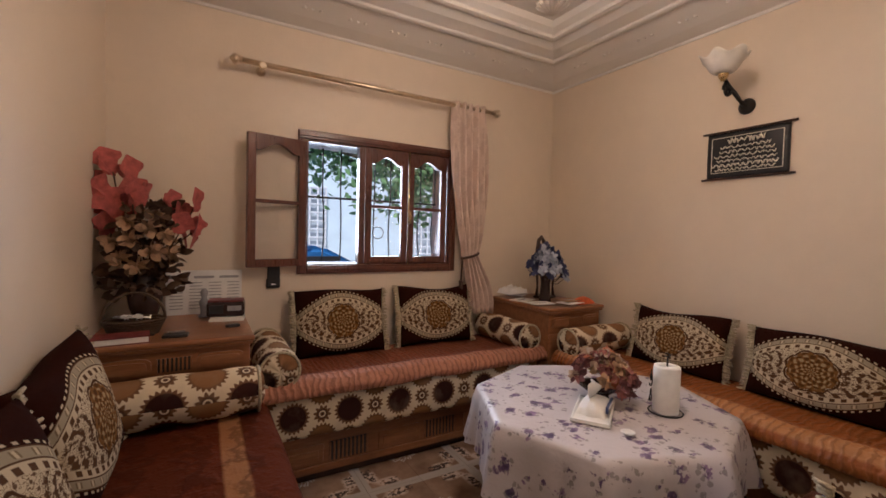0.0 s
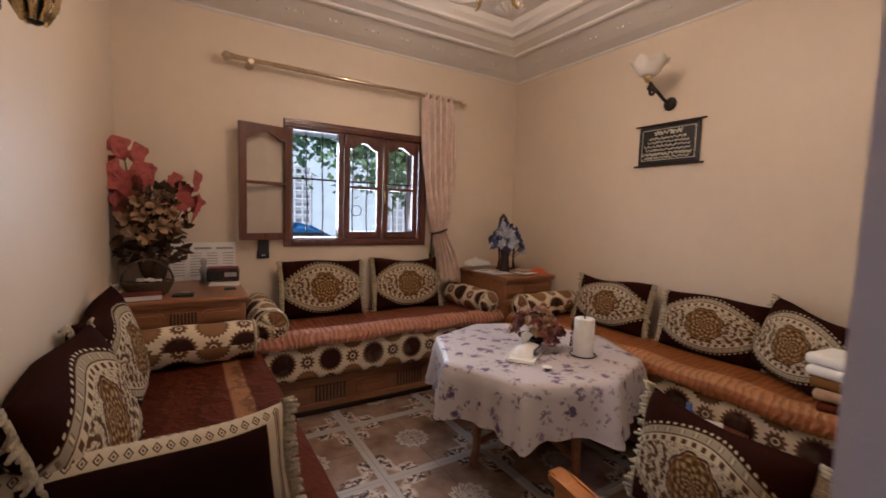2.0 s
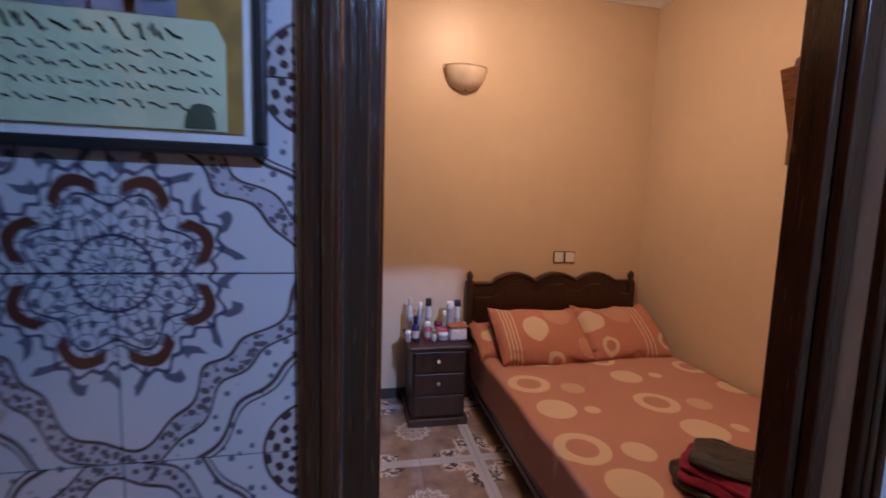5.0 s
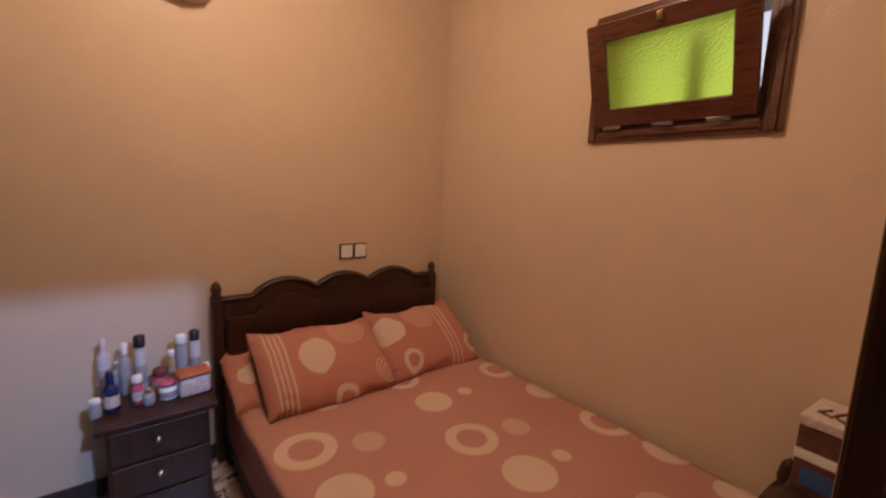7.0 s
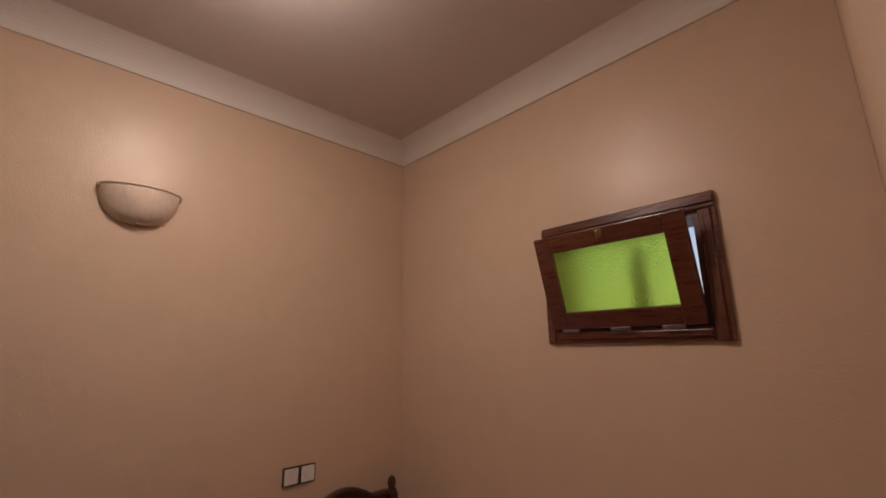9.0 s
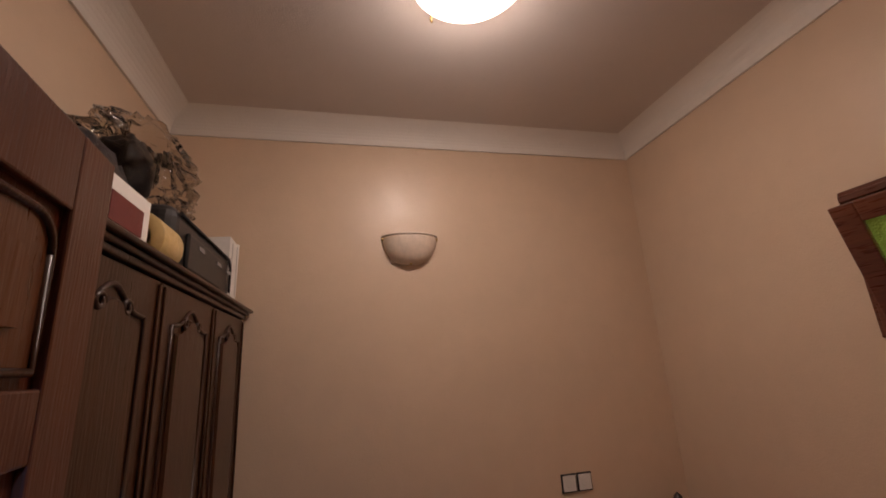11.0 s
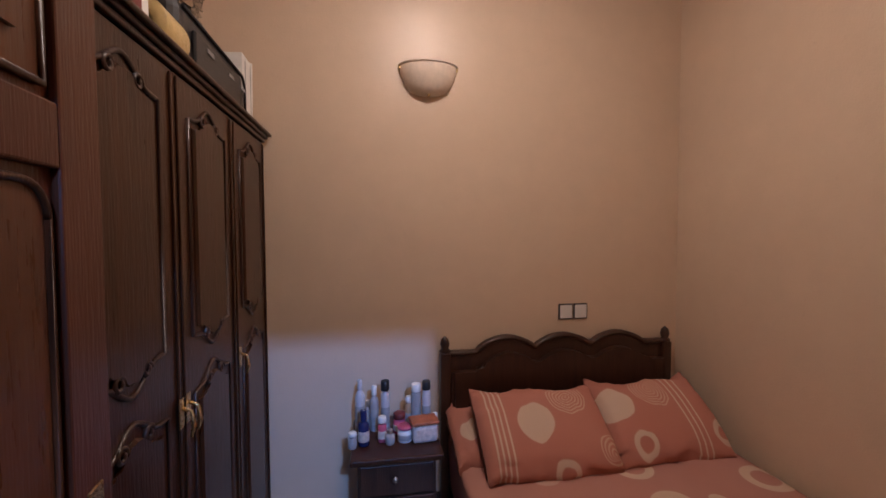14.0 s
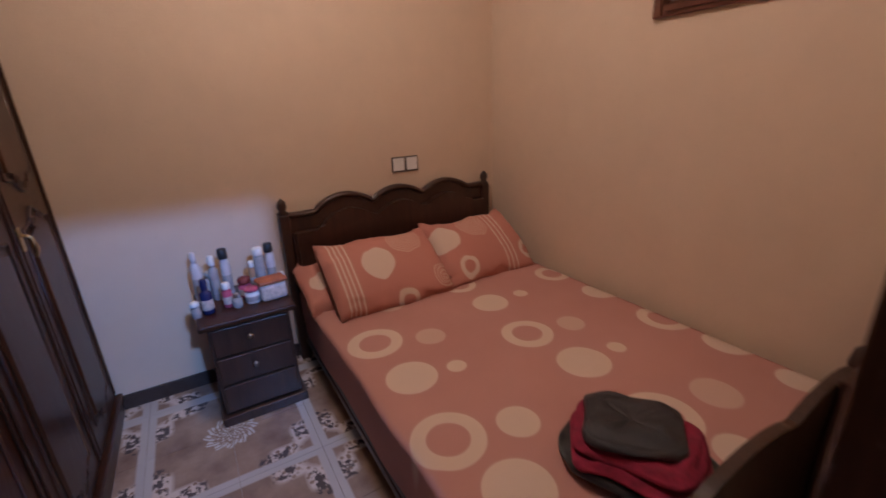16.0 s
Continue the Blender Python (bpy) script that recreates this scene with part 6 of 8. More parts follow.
part("handle_plate", hp, M["brass"], leaf, "brass handle plate")
part("handle", tube(bmesh.new(), [(LWD - 0.055, -0.008, 1.06), (LWD - 0.055, -0.052, 1.06), (LWD - 0.075, -0.060, 1.062), (LWD - 0.17, -0.058, 1.055)], [0.011, 0.010, 0.010, 0.008], 8), M["steel"], leaf, "metal lever handle")


# ---------------------------------------------------------------- hall: tiled pier, picture, garland
def wall_tile_mat():
    n = Nodes("ornate_wall_tile")
    p = n.xyz("world")
    y0, z0, A, B = -0.102, 1.338, 0.48, 0.50
    u, v = n.mul(n.cell(p[1], A, y0), B / A), n.cell(p[2], B, z0)
    r, a = n.radius(u, v), n.angle(u, v)
    col = n.mix((0.52, 0.55, 0.58), (0.61, 0.63, 0.65), n.noise(6, 2))
    blue = (0.050, 0.052, 0.095)
    brown = (0.125, 0.038, 0.024)
    fil = n.voronoi(62, feature="DISTANCE_TO_EDGE")
    # inner octagonal rosette
    s8 = n.math("COSINE", n.mul(a, 8.0))
    edge = n.add(r, n.mul(s8, 0.010))
    inner = n.below(edge, 0.115, 0.003)
    curls = n.mul(n.sin(n.add(n.mul(r, 230.0), n.mul(s8, 1.6))), n.math("COSINE", n.mul(a, 16.0)))
    col = n.mix(col, blue, n.mul(inner, n.mul(n.step(curls, 0.42, 0.3), 0.8)))
    col = n.mix(col, blue, n.mul(inner, n.mul(n.below(fil, 0.05, 0.03), 0.75)))
    col = n.mix(col, blue, n.most(n.band(r, 0.046, 0.050, 0.002), n.band(edge, 0.092, 0.096, 0.002)))
    col = n.mix(col, brown, n.mul(n.band(edge, 0.103, 0.119, 0.003), n.step(n.math("COSINE", n.add(n.mul(a, 8.0), 3.14)), -0.55, 0.3)))
    col = n.mix(col, blue, n.mul(n.band(n.add(edge, n.mul(n.sin(n.mul(a, 32.0)), 0.004)), 0.124, 0.130, 0.002), 0.9))
    lace = n.mul(n.band(n.add(r, n.mul(n.sin(n.mul(a, 16.0)), 0.012)), 0.135, 0.150, 0.003), n.step(n.sin(n.mul(a, 24.0)), -0.3, 0.4))
    col = n.mix(col, blue, n.mul(lace, 0.85))
    # star border
    s4 = n.math("COSINE", n.mul(a, 4.0))
    star = n.add(n.sub(r, n.mul(s4, 0.032)), n.mul(n.sin(n.mul(a, 16.0)), 0.006))
    band = n.band(star, 0.200, 0.226, 0.003)
    col = n.mix(col, (0.40, 0.40, 0.46), n.mul(band, 0.7))
    beads = n.mul(n.band(star, 0.201, 0.225, 0.003), n.below(n.voronoi(105), 0.46, 0.1))
    col = n.mix(col, (0.09, 0.055, 0.06), n.mul(beads, 0.85))
    col = n.mix(col, (0.09, 0.06, 0.06), n.most(n.most(n.band(star, 0.195, 0.200, 0.002), n.band(star, 0.226, 0.230, 0.002)), n.most(n.band(star, 0.262, 0.268, 0.003), n.band(star, 0.272, 0.275, 0.002))))
    # discs in the outer corners
    cu, cv = n.mul(n.cell(p[1], A, y0 + A / 2), B / A), n.cell(p[2], B, z0 + B / 2)
    cr, ca = n.radius(cu, cv), n.angle(cu, cv)
    disc = n.below(cr, 0.072, 0.003)
    col = n.mix(col, (0.50, 0.45, 0.42), n.mul(disc, 0.8))
    col = n.mix(col, (0.08, 0.05, 0.05), n.most(n.band(cr, 0.069, 0.073, 0.002), n.mul(disc, n.step(n.mul(n.sin(n.mul(ca, 12.0)), n.sin(n.mul(cr, 260.0))), 0.2, 0.3))))
    sp = n.mul(n.step(star, 0.228, 0.004), n.step(cr, 0.085, 0.004))
    col = n.mix(col, blue, n.mul(sp, n.mul(n.below(n.voronoi(54), 0.24, 0.1), 0.8)))
    return n.done(col, 0.16, n.noise(8, 2), 0.0008)


M["wall_tile"] = wall_tile_mat()


def listel_mat():
    n = Nodes("listel_tile")
    p = n.xyz("world")
    col = n.mix((0.70, 0.72, 0.76), (0.78, 0.79, 0.82), n.noise(9, 2))
    k = n.cell(p[2], 0.05, 1.760)
    col = n.mix(col, (0.06, 0.03, 0.03), n.most(n.band(n.math("ABSOLUTE", k), 0.011, 0.016, 0.002), n.mul(n.below(n.math("ABSOLUTE", k), 0.005, 0.003), n.step(n.sin(n.mul(p[1], 190.0)), 0.2, 0.4))))
    return n.done(col, 0.2)


pier = tagged(new("wall_tiling"), "glazed wall tiles with blue and brown rosettes", "wall tiles", kind="structure")
part("tile_bed", boxes(((XP - 0.006, -0.318, 0), (XP - 0.0005, 0.119, 1.745))), M["grout"], pier)
zr = 1.338
rows_z = [zr - 0.25 * k for k in range(6, -1, -1)] + [zr + 0.25, 1.742]
rows_z = [max(0.0, z) for z in rows_z]
cols_y = [-0.3175, -0.102, 0.1185]
for z0, z1 in zip(rows_z, rows_z[1:]):
    for y0, y1 in zip(cols_y, cols_y[1:]):
        if z1 - z0 > 0.02:
            part("tile", boxes(((XP - 0.013, y0 + 0.001, z0 + 0.001), (XP - 0.005, y1 - 0.001, z1 - 0.001)), bevel=0.0008), M["wall_tile"], pier)
M["listel"] = listel_mat()
for y0, y1 in zip(cols_y, cols_y[1:]):
    part("tile", boxes(((XP - 0.015, y0 + 0.001, 1.744), (XP - 0.004, y1 - 0.001, 1.776)), bevel=0.001), M["listel"], pier)

pic = thing("framed_picture", "black framed print with a gilt scene and script", "picture", (XP - 0.014, -0.100, 1.487))
PW, PH = 0.37, 0.250
part("frame", boxes(((-0.018, -PW / 2, 0), (0, PW / 2, 0.014)), ((-0.018, -PW / 2, PH - 0.014), (0, PW / 2, PH)), ((-0.018, -PW / 2, 0.0145), (0, -PW / 2 + 0.014, PH - 0.0145)), ((-0.018, PW / 2 - 0.014, 0.0145), (0, PW / 2, PH - 0.0145)), bevel=0.003), M["black"], pic)
part("mount", boxes(((-0.008, -PW / 2 + 0.013, 0.013), (-0.002, PW / 2 - 0.013, PH - 0.013))), M["paper"], pic)
M["pic_gold"] = plain("ochre_print", (0.50, 0.25, 0.05), 0.5, 0, 30, 0.4)
M["pic_sky"] = plain("grey_blue_print", (0.22, 0.25, 0.34), 0.5, 0, 30, 0.4)
M["pic_text"] = plain("pale_yellow_print", (0.60, 0.66, 0.42), 0.5, 0, 14, 0.15)
M["pic_green"] = plain("dark_green_print", (0.06, 0.09, 0.05), 0.5, 0, 40, 0.4)
part("print_ground", boxes(((-0.010, -PW / 2 + 0.026, 0.026), (-0.0082, PW / 2 - 0.026, PH - 0.026))), M["pic_gold"], pic)
pt = bmesh.new()
outl = [(-PW / 2 + 0.045, 0.028)] + [(-PW / 2 + 0.045, 0.13), (-PW / 2 + 0.052, 0.145), (-PW / 2 + 0.058, 0.155)] + [(PW / 2 - 0.028, 0.155), (PW / 2 - 0.028, 0.028)]
prism(pt, outl, -0.0118, -0.0102, "yz")
part("text_field", pt, M["pic_text"], pic)
sk = bmesh.new()
for y, w, h in ((0.13, 0.035, 0.035), (0.09, 0.05, 0.02), (0.03, 0.06, 0.028), (-0.06, 0.055, 0.03), (-0.02, 0.05, 0.04)):
    prism(sk, [(y - w / 2, 0.156), (y + w / 2, 0.156), (y + w / 2, 0.156 + h * 0.7), (y + w * 0.25, 0.156 + h), (y - w * 0.25, 0.156 + h), (y - w / 2, 0.156 + h * 0.7)], -0.0118, -0.0102, "yz")
part("skyline", sk, M["pic_sky"], pic)
dm = bmesh.new()
prism(dm, [(-0.055 + 0.022 * math.cos(k * math.pi / 10), 0.172 + 0.030 * math.sin(k * math.pi / 10)) for k in range(11)], -0.0130, -0.0120, "yz")
prism(dm, [(-PW / 2 + 0.075 + 0.018 * math.cos(k * math.pi / 8), 0.030 + 0.030 * math.sin(k * math.pi / 8)) for k in range(9)], -0.0130, -0.0120, "yz")
part("domes", dm, M["pic_green"], pic)
for i, z in enumerate((0.137, 0.113, 0.094, 0.075, 0.055)):
    tb_ = bmesh.new()
    y = PW / 2 - 0.04
    while y > -PW / 2 + (0.06 if i else 0.09):
        l = rt.uniform(0.006, 0.020)
        amp = (0.0095 if i == 0 else 0.0040) * rt.uniform(0.4, 1.2)
        tube(tb_, [(-0.0122, y - l * k / 4, z + amp * math.sin(k * 0.9 + rt.random() * 2.5)) for k in range(5)], 0.0011 if i else 0.0017, 4)
        y -= l + 0.004
    part("script_line", tb_, M["iron"], pic)
gl = part("glass", boxes(((-0.0155, -PW / 2 + 0.013, 0.013), (-0.0145, PW / 2 - 0.013, PH - 0.013))), M["glass"], pic)
gl.visible_shadow = False

M["ivy"] = plain("green_cloth_leaf", (0.12, 0.27, 0.08), 0.6, 0, 20, 0.5)
M["pale_ivy"] = plain("pale_green_cloth_leaf", (0.36, 0.50, 0.22), 0.65, 0, 20, 0.35)


def dyed_petal():
    """White petals with a yellow-green throat, dyed blue towards the tips."""
    n = Nodes("white_and_blue_cloth_petal")
    p = n.xyz("uv")
    along = n.add(p[1], n.mul(n.sub(n.noise(28, 3), 0.5), 0.75))
    col = n.mix((0.72, 0.80, 0.70), (0.88, 0.91, 0.91), n.step(p[1], 0.22, 0.25))
    col = n.mix(col, (0.06, 0.14, 0.70), n.step(along, 0.75, 0.22))
    return n.done(col, 0.75, n.noise(120, 2), 0.001)


M["dyed"] = dyed_petal()
M["peach_petal"] = plain("peach_cloth_petal", (0.62, 0.46, 0.34), 0.75, 0, 22, 0.25)


def trumpet(bm, at, way, size, rnd, petals=6):
    """A lily-like flower: a narrow throat whose petals flare and curl back at the tips."""
    way = Vector(way).normalized()
    a = way.orthogonal().normalized()
    b = way.cross(a)
    start = rnd.random() * 6
    layer = bm.loops.layers.uv.verify()
    for k in range(petals):
        ang = start + k * math.tau / petals
        out = a * math.cos(ang) + b * math.sin(ang)
        side = way.cross(out)
        rows = []
        for j in range(7):
            t = j / 6
            reach = size * (0.10 + 0.62 * t ** 2.0)
            rise = size * (1.05 * t - 0.28 * t ** 4) * (1 + 0.05 * (k % 2))
            w = size * (0.10 + 0.33 * math.sin(math.pi * min(0.97, 0.12 + 0.80 * t)) ** 0.8) * (1.0 if t < 0.95 else 0.15)
            c = Vector(at) + way * rise + out * reach
            cup = out * (-0.25 * w) + way * (0.10 * w)
            rows.append([bm.verts.new(q) for q in (c + side * w + cup, c, c - side * w + cup)])
        for j in range(6):
            for i in range(2):
                f = bm.faces.new((rows[j][i], rows[j + 1][i], rows[j + 1][i + 1], rows[j][i + 1]))
                f.smooth = True
                for loop, uv in zip(f.loops, ((i / 2, j / 6), (i / 2, (j + 1) / 6), (i / 2 + 0.5, (j + 1) / 6), (i / 2 + 0.5, j / 6))):
                    loop[layer].uv = uv


def lobed_leaf(bm, at, face, tip, size):
    """A flat ivy leaf with five pointed lobes, slightly folded along its rib."""
    face, tip = Vector(face).normalized(), Vector(tip)
    tip = (tip - face * tip.dot(face)).normalized()
    side = face.cross(tip)
    shape = ((0.0, 0.0), (0.22, -0.16), (0.50, -0.10), (0.36, 0.14), (0.66, 0.36), (0.34, 0.44), (0.24, 0.66), (0.0, 1.0))
    spine = [bm.verts.new(Vector(at) + tip * (y * size)) for y in (0.0, 0.30, 0.62)]
    point = bm.verts.new(Vector(at) + tip * size - face * (0.18 * size))
    for s in (-1, 1):
        rim = [bm.verts.new(Vector(at) + tip * (y * size) + side * (s * x * size) - face * (0.22 * x * size)) for x, y in shape[1:-1]]
        for tri in ((spine[0], rim[0], spine[1]), (rim[0], rim[1], spine[1]), (rim[1], rim[2], spine[1]), (rim[2], rim[3], spine[1]), (rim[3], rim[4], spine[2]), (rim[3], spine[2], spine[1]), (rim[4], rim[5], spine[2]), (rim[5], point, spine[2])):
            f = bm.faces.new(tri)
            f.smooth = True


gar = thing("flower_garland", "hanging garland of blue and white cloth flowers", "garland", (0.845, 0.045, 0))
rg = random.Random(21)
part("cord", tube(bmesh.new(), [(0.03, 0.02, 2.20), (0.02, 0.01, 1.9), (0.01, 0.0, 1.6), (0.015, 0.02, 1.24)], 0.006, 6), M["ivy"], gar)
for k in range(64):
    t = (k + rg.random()) / 64
    z = 2.20 - 0.98 * t
    y = (-0.055, 0.075, 0.005, 0.055, -0.03)[k % 5] + rg.uniform(-0.018, 0.018) + 0.025 * max(0.0, t - 0.75) * 4
    out = Vector((-0.9, y * 8 + rg.uniform(-0.4, 0.4), rg.uniform(-1.2, -0.2))).normalized()
    at = Vector((rg.uniform(-0.005, 0.03), y * 0.72, z))
    fb = bmesh.new()
    trumpet(fb, at, out, rg.uniform(0.055, 0.074), rg)
    part("flower", fb, M["peach_petal"] if k % 13 == 4 else M["dyed"], gar)
    if k % 2:
        sb = bmesh.new()
        blossom(sb, at + Vector((-0.01, rg.uniform(-0.05, 0.05), rg.uniform(-0.03, 0.03))), out, 0.024, rg, 5, 0.6)
        part("bud", sb, M["dyed"], gar)
for k in range(56):
    t = (k + rg.random()) / 56
    z = 2.20 - 0.95 * t
    y = rg.choice((-0.085, -0.06, -0.03, 0.03, 0.07)) + rg.uniform(-0.012, 0.012)
    fb = bmesh.new()
    lobed_leaf(fb, (rg.uniform(-0.050, 0.005), y * 0.85, z), (-1, rg.uniform(-0.6, 0.6) - y * 3, rg.uniform(-0.2, 0.7)), (rg.uniform(-0.3, 0.1), y * 6 + rg.uniform(-0.8, 0.8), rg.uniform(-1.0, 0.2)), rg.uniform(0.044, 0.062))
    part("leaf", fb, M["pale_ivy"] if k % 3 == 0 else M["ivy"], gar)

# unseen closed box added over the hall skylight to block the sun
structure("skylight_sun_block", boxes(((-1.23, -1.78, 3.2), (-1.15, -0.92, 3.5)), ((-0.35, -1.78, 3.2), (-0.27, -0.92, 3.5)), ((-1.15, -1.78, 3.2), (-0.35, -1.70, 3.5)), ((-1.15, -1.0, 3.2), (-0.35, -0.92, 3.5)), ((-1.23, -1.78, 3.5), (-0.27, -0.92, 3.55))), M["plaster"], "unseen closed box keeping sun out of the skylight", "skylight")


# ---------------------------------------------------------------- outside the salon window
M["asphalt"] = plain("grey_road", (0.30, 0.31, 0.32), 0.9, 0, 4, 0.3)
M["facade"] = plain("pale_blue_white_render", (0.60, 0.72, 0.80), 0.9, 0, 2, 0.12)
M["white_grille"] = plain("white_painted_iron", (0.75, 0.77, 0.80), 0.5, 0, 12)
M["car_paint"] = plain("blue_car_paint", (0.03, 0.16, 0.42), 0.2, 0.3, 12)
M["tree_leaf"] = plain("street_tree_leaf", (0.15, 0.31, 0.13), 0.5, 0, 8, 0.5)
M["pale_recess"] = plain("pale_grey_shutter", (0.46, 0.52, 0.58), 0.7, 0, 8)
M["bark"] = plain("grey_bark", (0.12, 0.09, 0.07), 0.9, 0, 18, 0.4)
structure("ground", boxes(((-60, YN + 0.27, -0.4), (60, 90, -0.10))), M["asphalt"], "pale asphalt street", "street")
house = thing("street_house", "sunlit plain house across the street", "house", (3.0, 9.5, -0.10))
part("wall", boxes(((-9, 0, 0), (12, 0.4, 7.5))), M["facade"], house)
for x in (-1.0, 2.0, 5.2):
    w = new("window")
    w.parent = house
    part("recess", boxes(((x - 0.65, -0.03, 1.1), (x + 0.65, -0.001, 2.5))), M["pale_recess"], w)
    gb = bmesh.new()
    for k in range(9):
        box(gb, (x - 0.64 + 0.16 * k - 0.015, -0.09, 1.1), (x - 0.64 + 0.16 * k + 0.015, -0.06, 2.5))
        if k < 9:
            box(gb, (x - 0.65, -0.10, 1.12 + 0.168 * k), (x + 0.65, -0.075, 1.145 + 0.168 * k))
    part("grille", gb, M["white_grille"], w)
tree = thing("street_tree", "leafy green street tree", "tree", (1.87, 6.0, -0.10))
part("trunk", tube(bmesh.new(), [(2.0, 0.23, 0), (1.95, 0.23, 1.5), (1.6, 0.15, 2.4), (0.8, 0, 3.0)], [0.13, 0.11, 0.08, 0.05], 10), M["bark"], tree)
rl = random.Random(31)
crown = bmesh.new()
for k in range(18):
    end = Vector((rl.uniform(-1.1, 1.7), rl.uniform(-0.6, 0.6), rl.uniform(2.3, 3.2)))
    part("limb", tube(bmesh.new(), [(1.6, 0.15, 2.4), (0.8 + end.x * 0.5, end.y * 0.5, 1.05 + end.z * 0.55), end], [0.04, 0.022, 0.009], 6), M["bark"], tree)
    for j in range(260):
        c = end + Vector((rl.gauss(0, 0.40), rl.gauss(0, 0.28), rl.gauss(-0.04, 0.28)))
        petal(crown, c, (rl.uniform(-1, 1), rl.uniform(-1, 1), rl.uniform(-1, 0.2)), rl.uniform(0.07, 0.14), 0.06, 0.2, rl.random() * 6, 3)
tagged(part("crown", crown, M["tree_leaf"], tree), kind="stuff")
car = thing("parked_car", "blue parked hatchback at the kerb", "car", (0.9, 6.4, -0.10))
cbm = bmesh.new()
prism(cbm, [(-1.9, 0.25), (-1.95, 0.55), (-1.8, 0.82), (-1.1, 0.92), (-0.55, 1.38), (0.75, 1.42), (1.45, 1.0), (1.9, 0.88), (1.95, 0.3)], -0.8, 0.8)
bmesh.ops.bevel(cbm, geom=list(cbm.edges), offset=0.07, segments=3, affect="EDGES")
part("body", cbm, M["car_paint"], car)
part("side_window", boxes(((-0.75, -0.815, 0.95), (0.05, -0.80, 1.28)), ((0.12, -0.815, 0.95), (0.95, -0.80, 1.30)), bevel=0.003), M["black"], car)
for x in (-1.2, 1.25):
    wl = part("wheel", lathe(bmesh.new(), [(0.12, -0.84), (0.30, -0.84), (0.31, -0.80), (0.31, -0.62), (0.10, -0.62)], (x, 0, 0.31), 24, "y"), M["black"], car)
    part("rim", lathe(bmesh.new(), [(0.02, -0.85), (0.20, -0.848), (0.20, -0.83)], (x, 0, 0.31), 20, "y"), M["steel"], wl)


# ---------------------------------------------------------------- bedroom: bed
def bed_cloth(name, circles, stripe=None, tones=((0.47, 0.222, 0.182), (0.57, 0.295, 0.248))):
    """Salmon cotton printed with pale discs and rings; circles: x, y, radius, ring."""
    n = Nodes(name)
    p = n.xyz("world" if stripe is None else "uv")
    u, v = p[0], p[1]
    w = n.noise(500, 2)
    big = n.noise(2.2, 3)
    col = n.mix(tones[0], tones[1], big)
    pale = n.mix((0.64, 0.47, 0.37), (0.72, 0.55, 0.44), w)
    faint = (0.64, 0.40, 0.30)
    for x, y, r, kind in circles:
        d = n.radius(n.sub(u, x), n.sub(v, y))
        if kind == "disc":
            col = n.mix(col, pale, n.below(d, r, 0.006))
        elif kind == "pale":
            col = n.mix(col, pale, n.mul(n.below(d, r, 0.006), 0.55))
        elif kind == "ring":
            col = n.mix(col, pale, n.band(d, r * 0.58, r, 0.006))
        else:
            col = n.mix(col, faint, n.mul(n.below(d, r, 0.006), n.step(n.sin(n.mul(d, 420.0)), 0.1, 0.5)))
    if stripe:
        for x in stripe:
            col = n.mix(col, pale, n.below(n.math("ABSOLUTE", n.sub(u, x)), 0.0042, 0.003))
    return n.done(col, 0.85, n.add(w, n.mul(n.noise(14, 4, kind="world"), 1.5)), 0.0022, Specular_IOR_Level=0.2)


CIRC = [(2.56, -1.35, 0.118, "ring"), (2.475, -1.575, 0.066, "pale"), (2.26, -1.374, 0.098, "disc"), (2.224, -1.55, 0.039, "disc"), (1.921, -1.325, 0.118, "ring"), (1.864, -1.55, 0.07, "disc"),
        (1.672, -1.39, 0.10, "disc"), (2.255, -1.935, 0.112, "ring"), (2.587, -1.985, 0.090, "disc"), (2.584, -2.18, 0.038, "disc"), (2.211, -2.154, 0.062, "pale"), (1.973, -1.971, 0.102, "disc"),
        (1.97, -2.158, 0.038, "disc"), (1.63, -1.936, 0.121, "ring"), (1.60, -2.193, 0.08, "pale"), (1.425, -1.987, 0.07, "disc"), (2.01, -2.53, 0.112, "ring"), (2.37, -2.53, 0.085, "disc"),
        (2.68, -2.50, 0.098, "ring"), (1.744, -2.55, 0.09, "disc"), (2.855, -1.975, 0.090, "ring"), (1.48, -2.50, 0.07, "disc"), (2.86, -1.55, 0.07, "pale")]
M["sheet"] = bed_cloth("salmon_bed_sheet", CIRC)
M["pillow"] = bed_cloth("salmon_pillow_cloth", [(0.265, 0.265, 0.088, "disc"), (0.455, 0.38, 0.100, "faint"), (0.36, 0.03, 0.06, "ring"), (0.60, 0.12, 0.07, "faint"), (1.075, 0.31, 0.085, "disc"), (1.135, 0.10, 0.060, "ring"), (1.28, 0.38, 0.100, "faint"),
                                               (1.56, 0.12, 0.055, "ring"), (2.12, 0.20, 0.08, "disc")],
                        (0.055, 0.078, 0.100, 0.125, 1.40, 1.43, 1.46), ((0.49, 0.190, 0.140), (0.59, 0.262, 0.205)))

bed = thing("bed", "dark carved wooden double bed made with salmon sheets", "bed", (2.35, -1.88, 0))
BO = Vector((2.35, -1.88, 0))


def rel(p):
    return tuple(Vector(p) - BO)


HB0, HB1 = -2.535, -1.165
hb = bmesh.new()
top = []
for k in range(61):
    y = HB0 + 0.05 + (HB1 - HB0 - 0.10) * k / 60
    if -2.362 < y < -1.372:
        j = (y + 1.372) / -0.990 * 3
        z = 0.885 + 0.062 * abs(math.sin(j * math.pi)) ** 0.8
    else:
        z = 0.885 - 0.012 * (y > -1.372)
    top.append((y, z))
outline = [(HB0 + 0.05, 0.20), (HB1 - 0.05, 0.20)] + top[::-1]
prism(hb, [(y - BO.y, z) for y, z in outline], 3.345 - BO.x, 3.375 - BO.x, "yz")
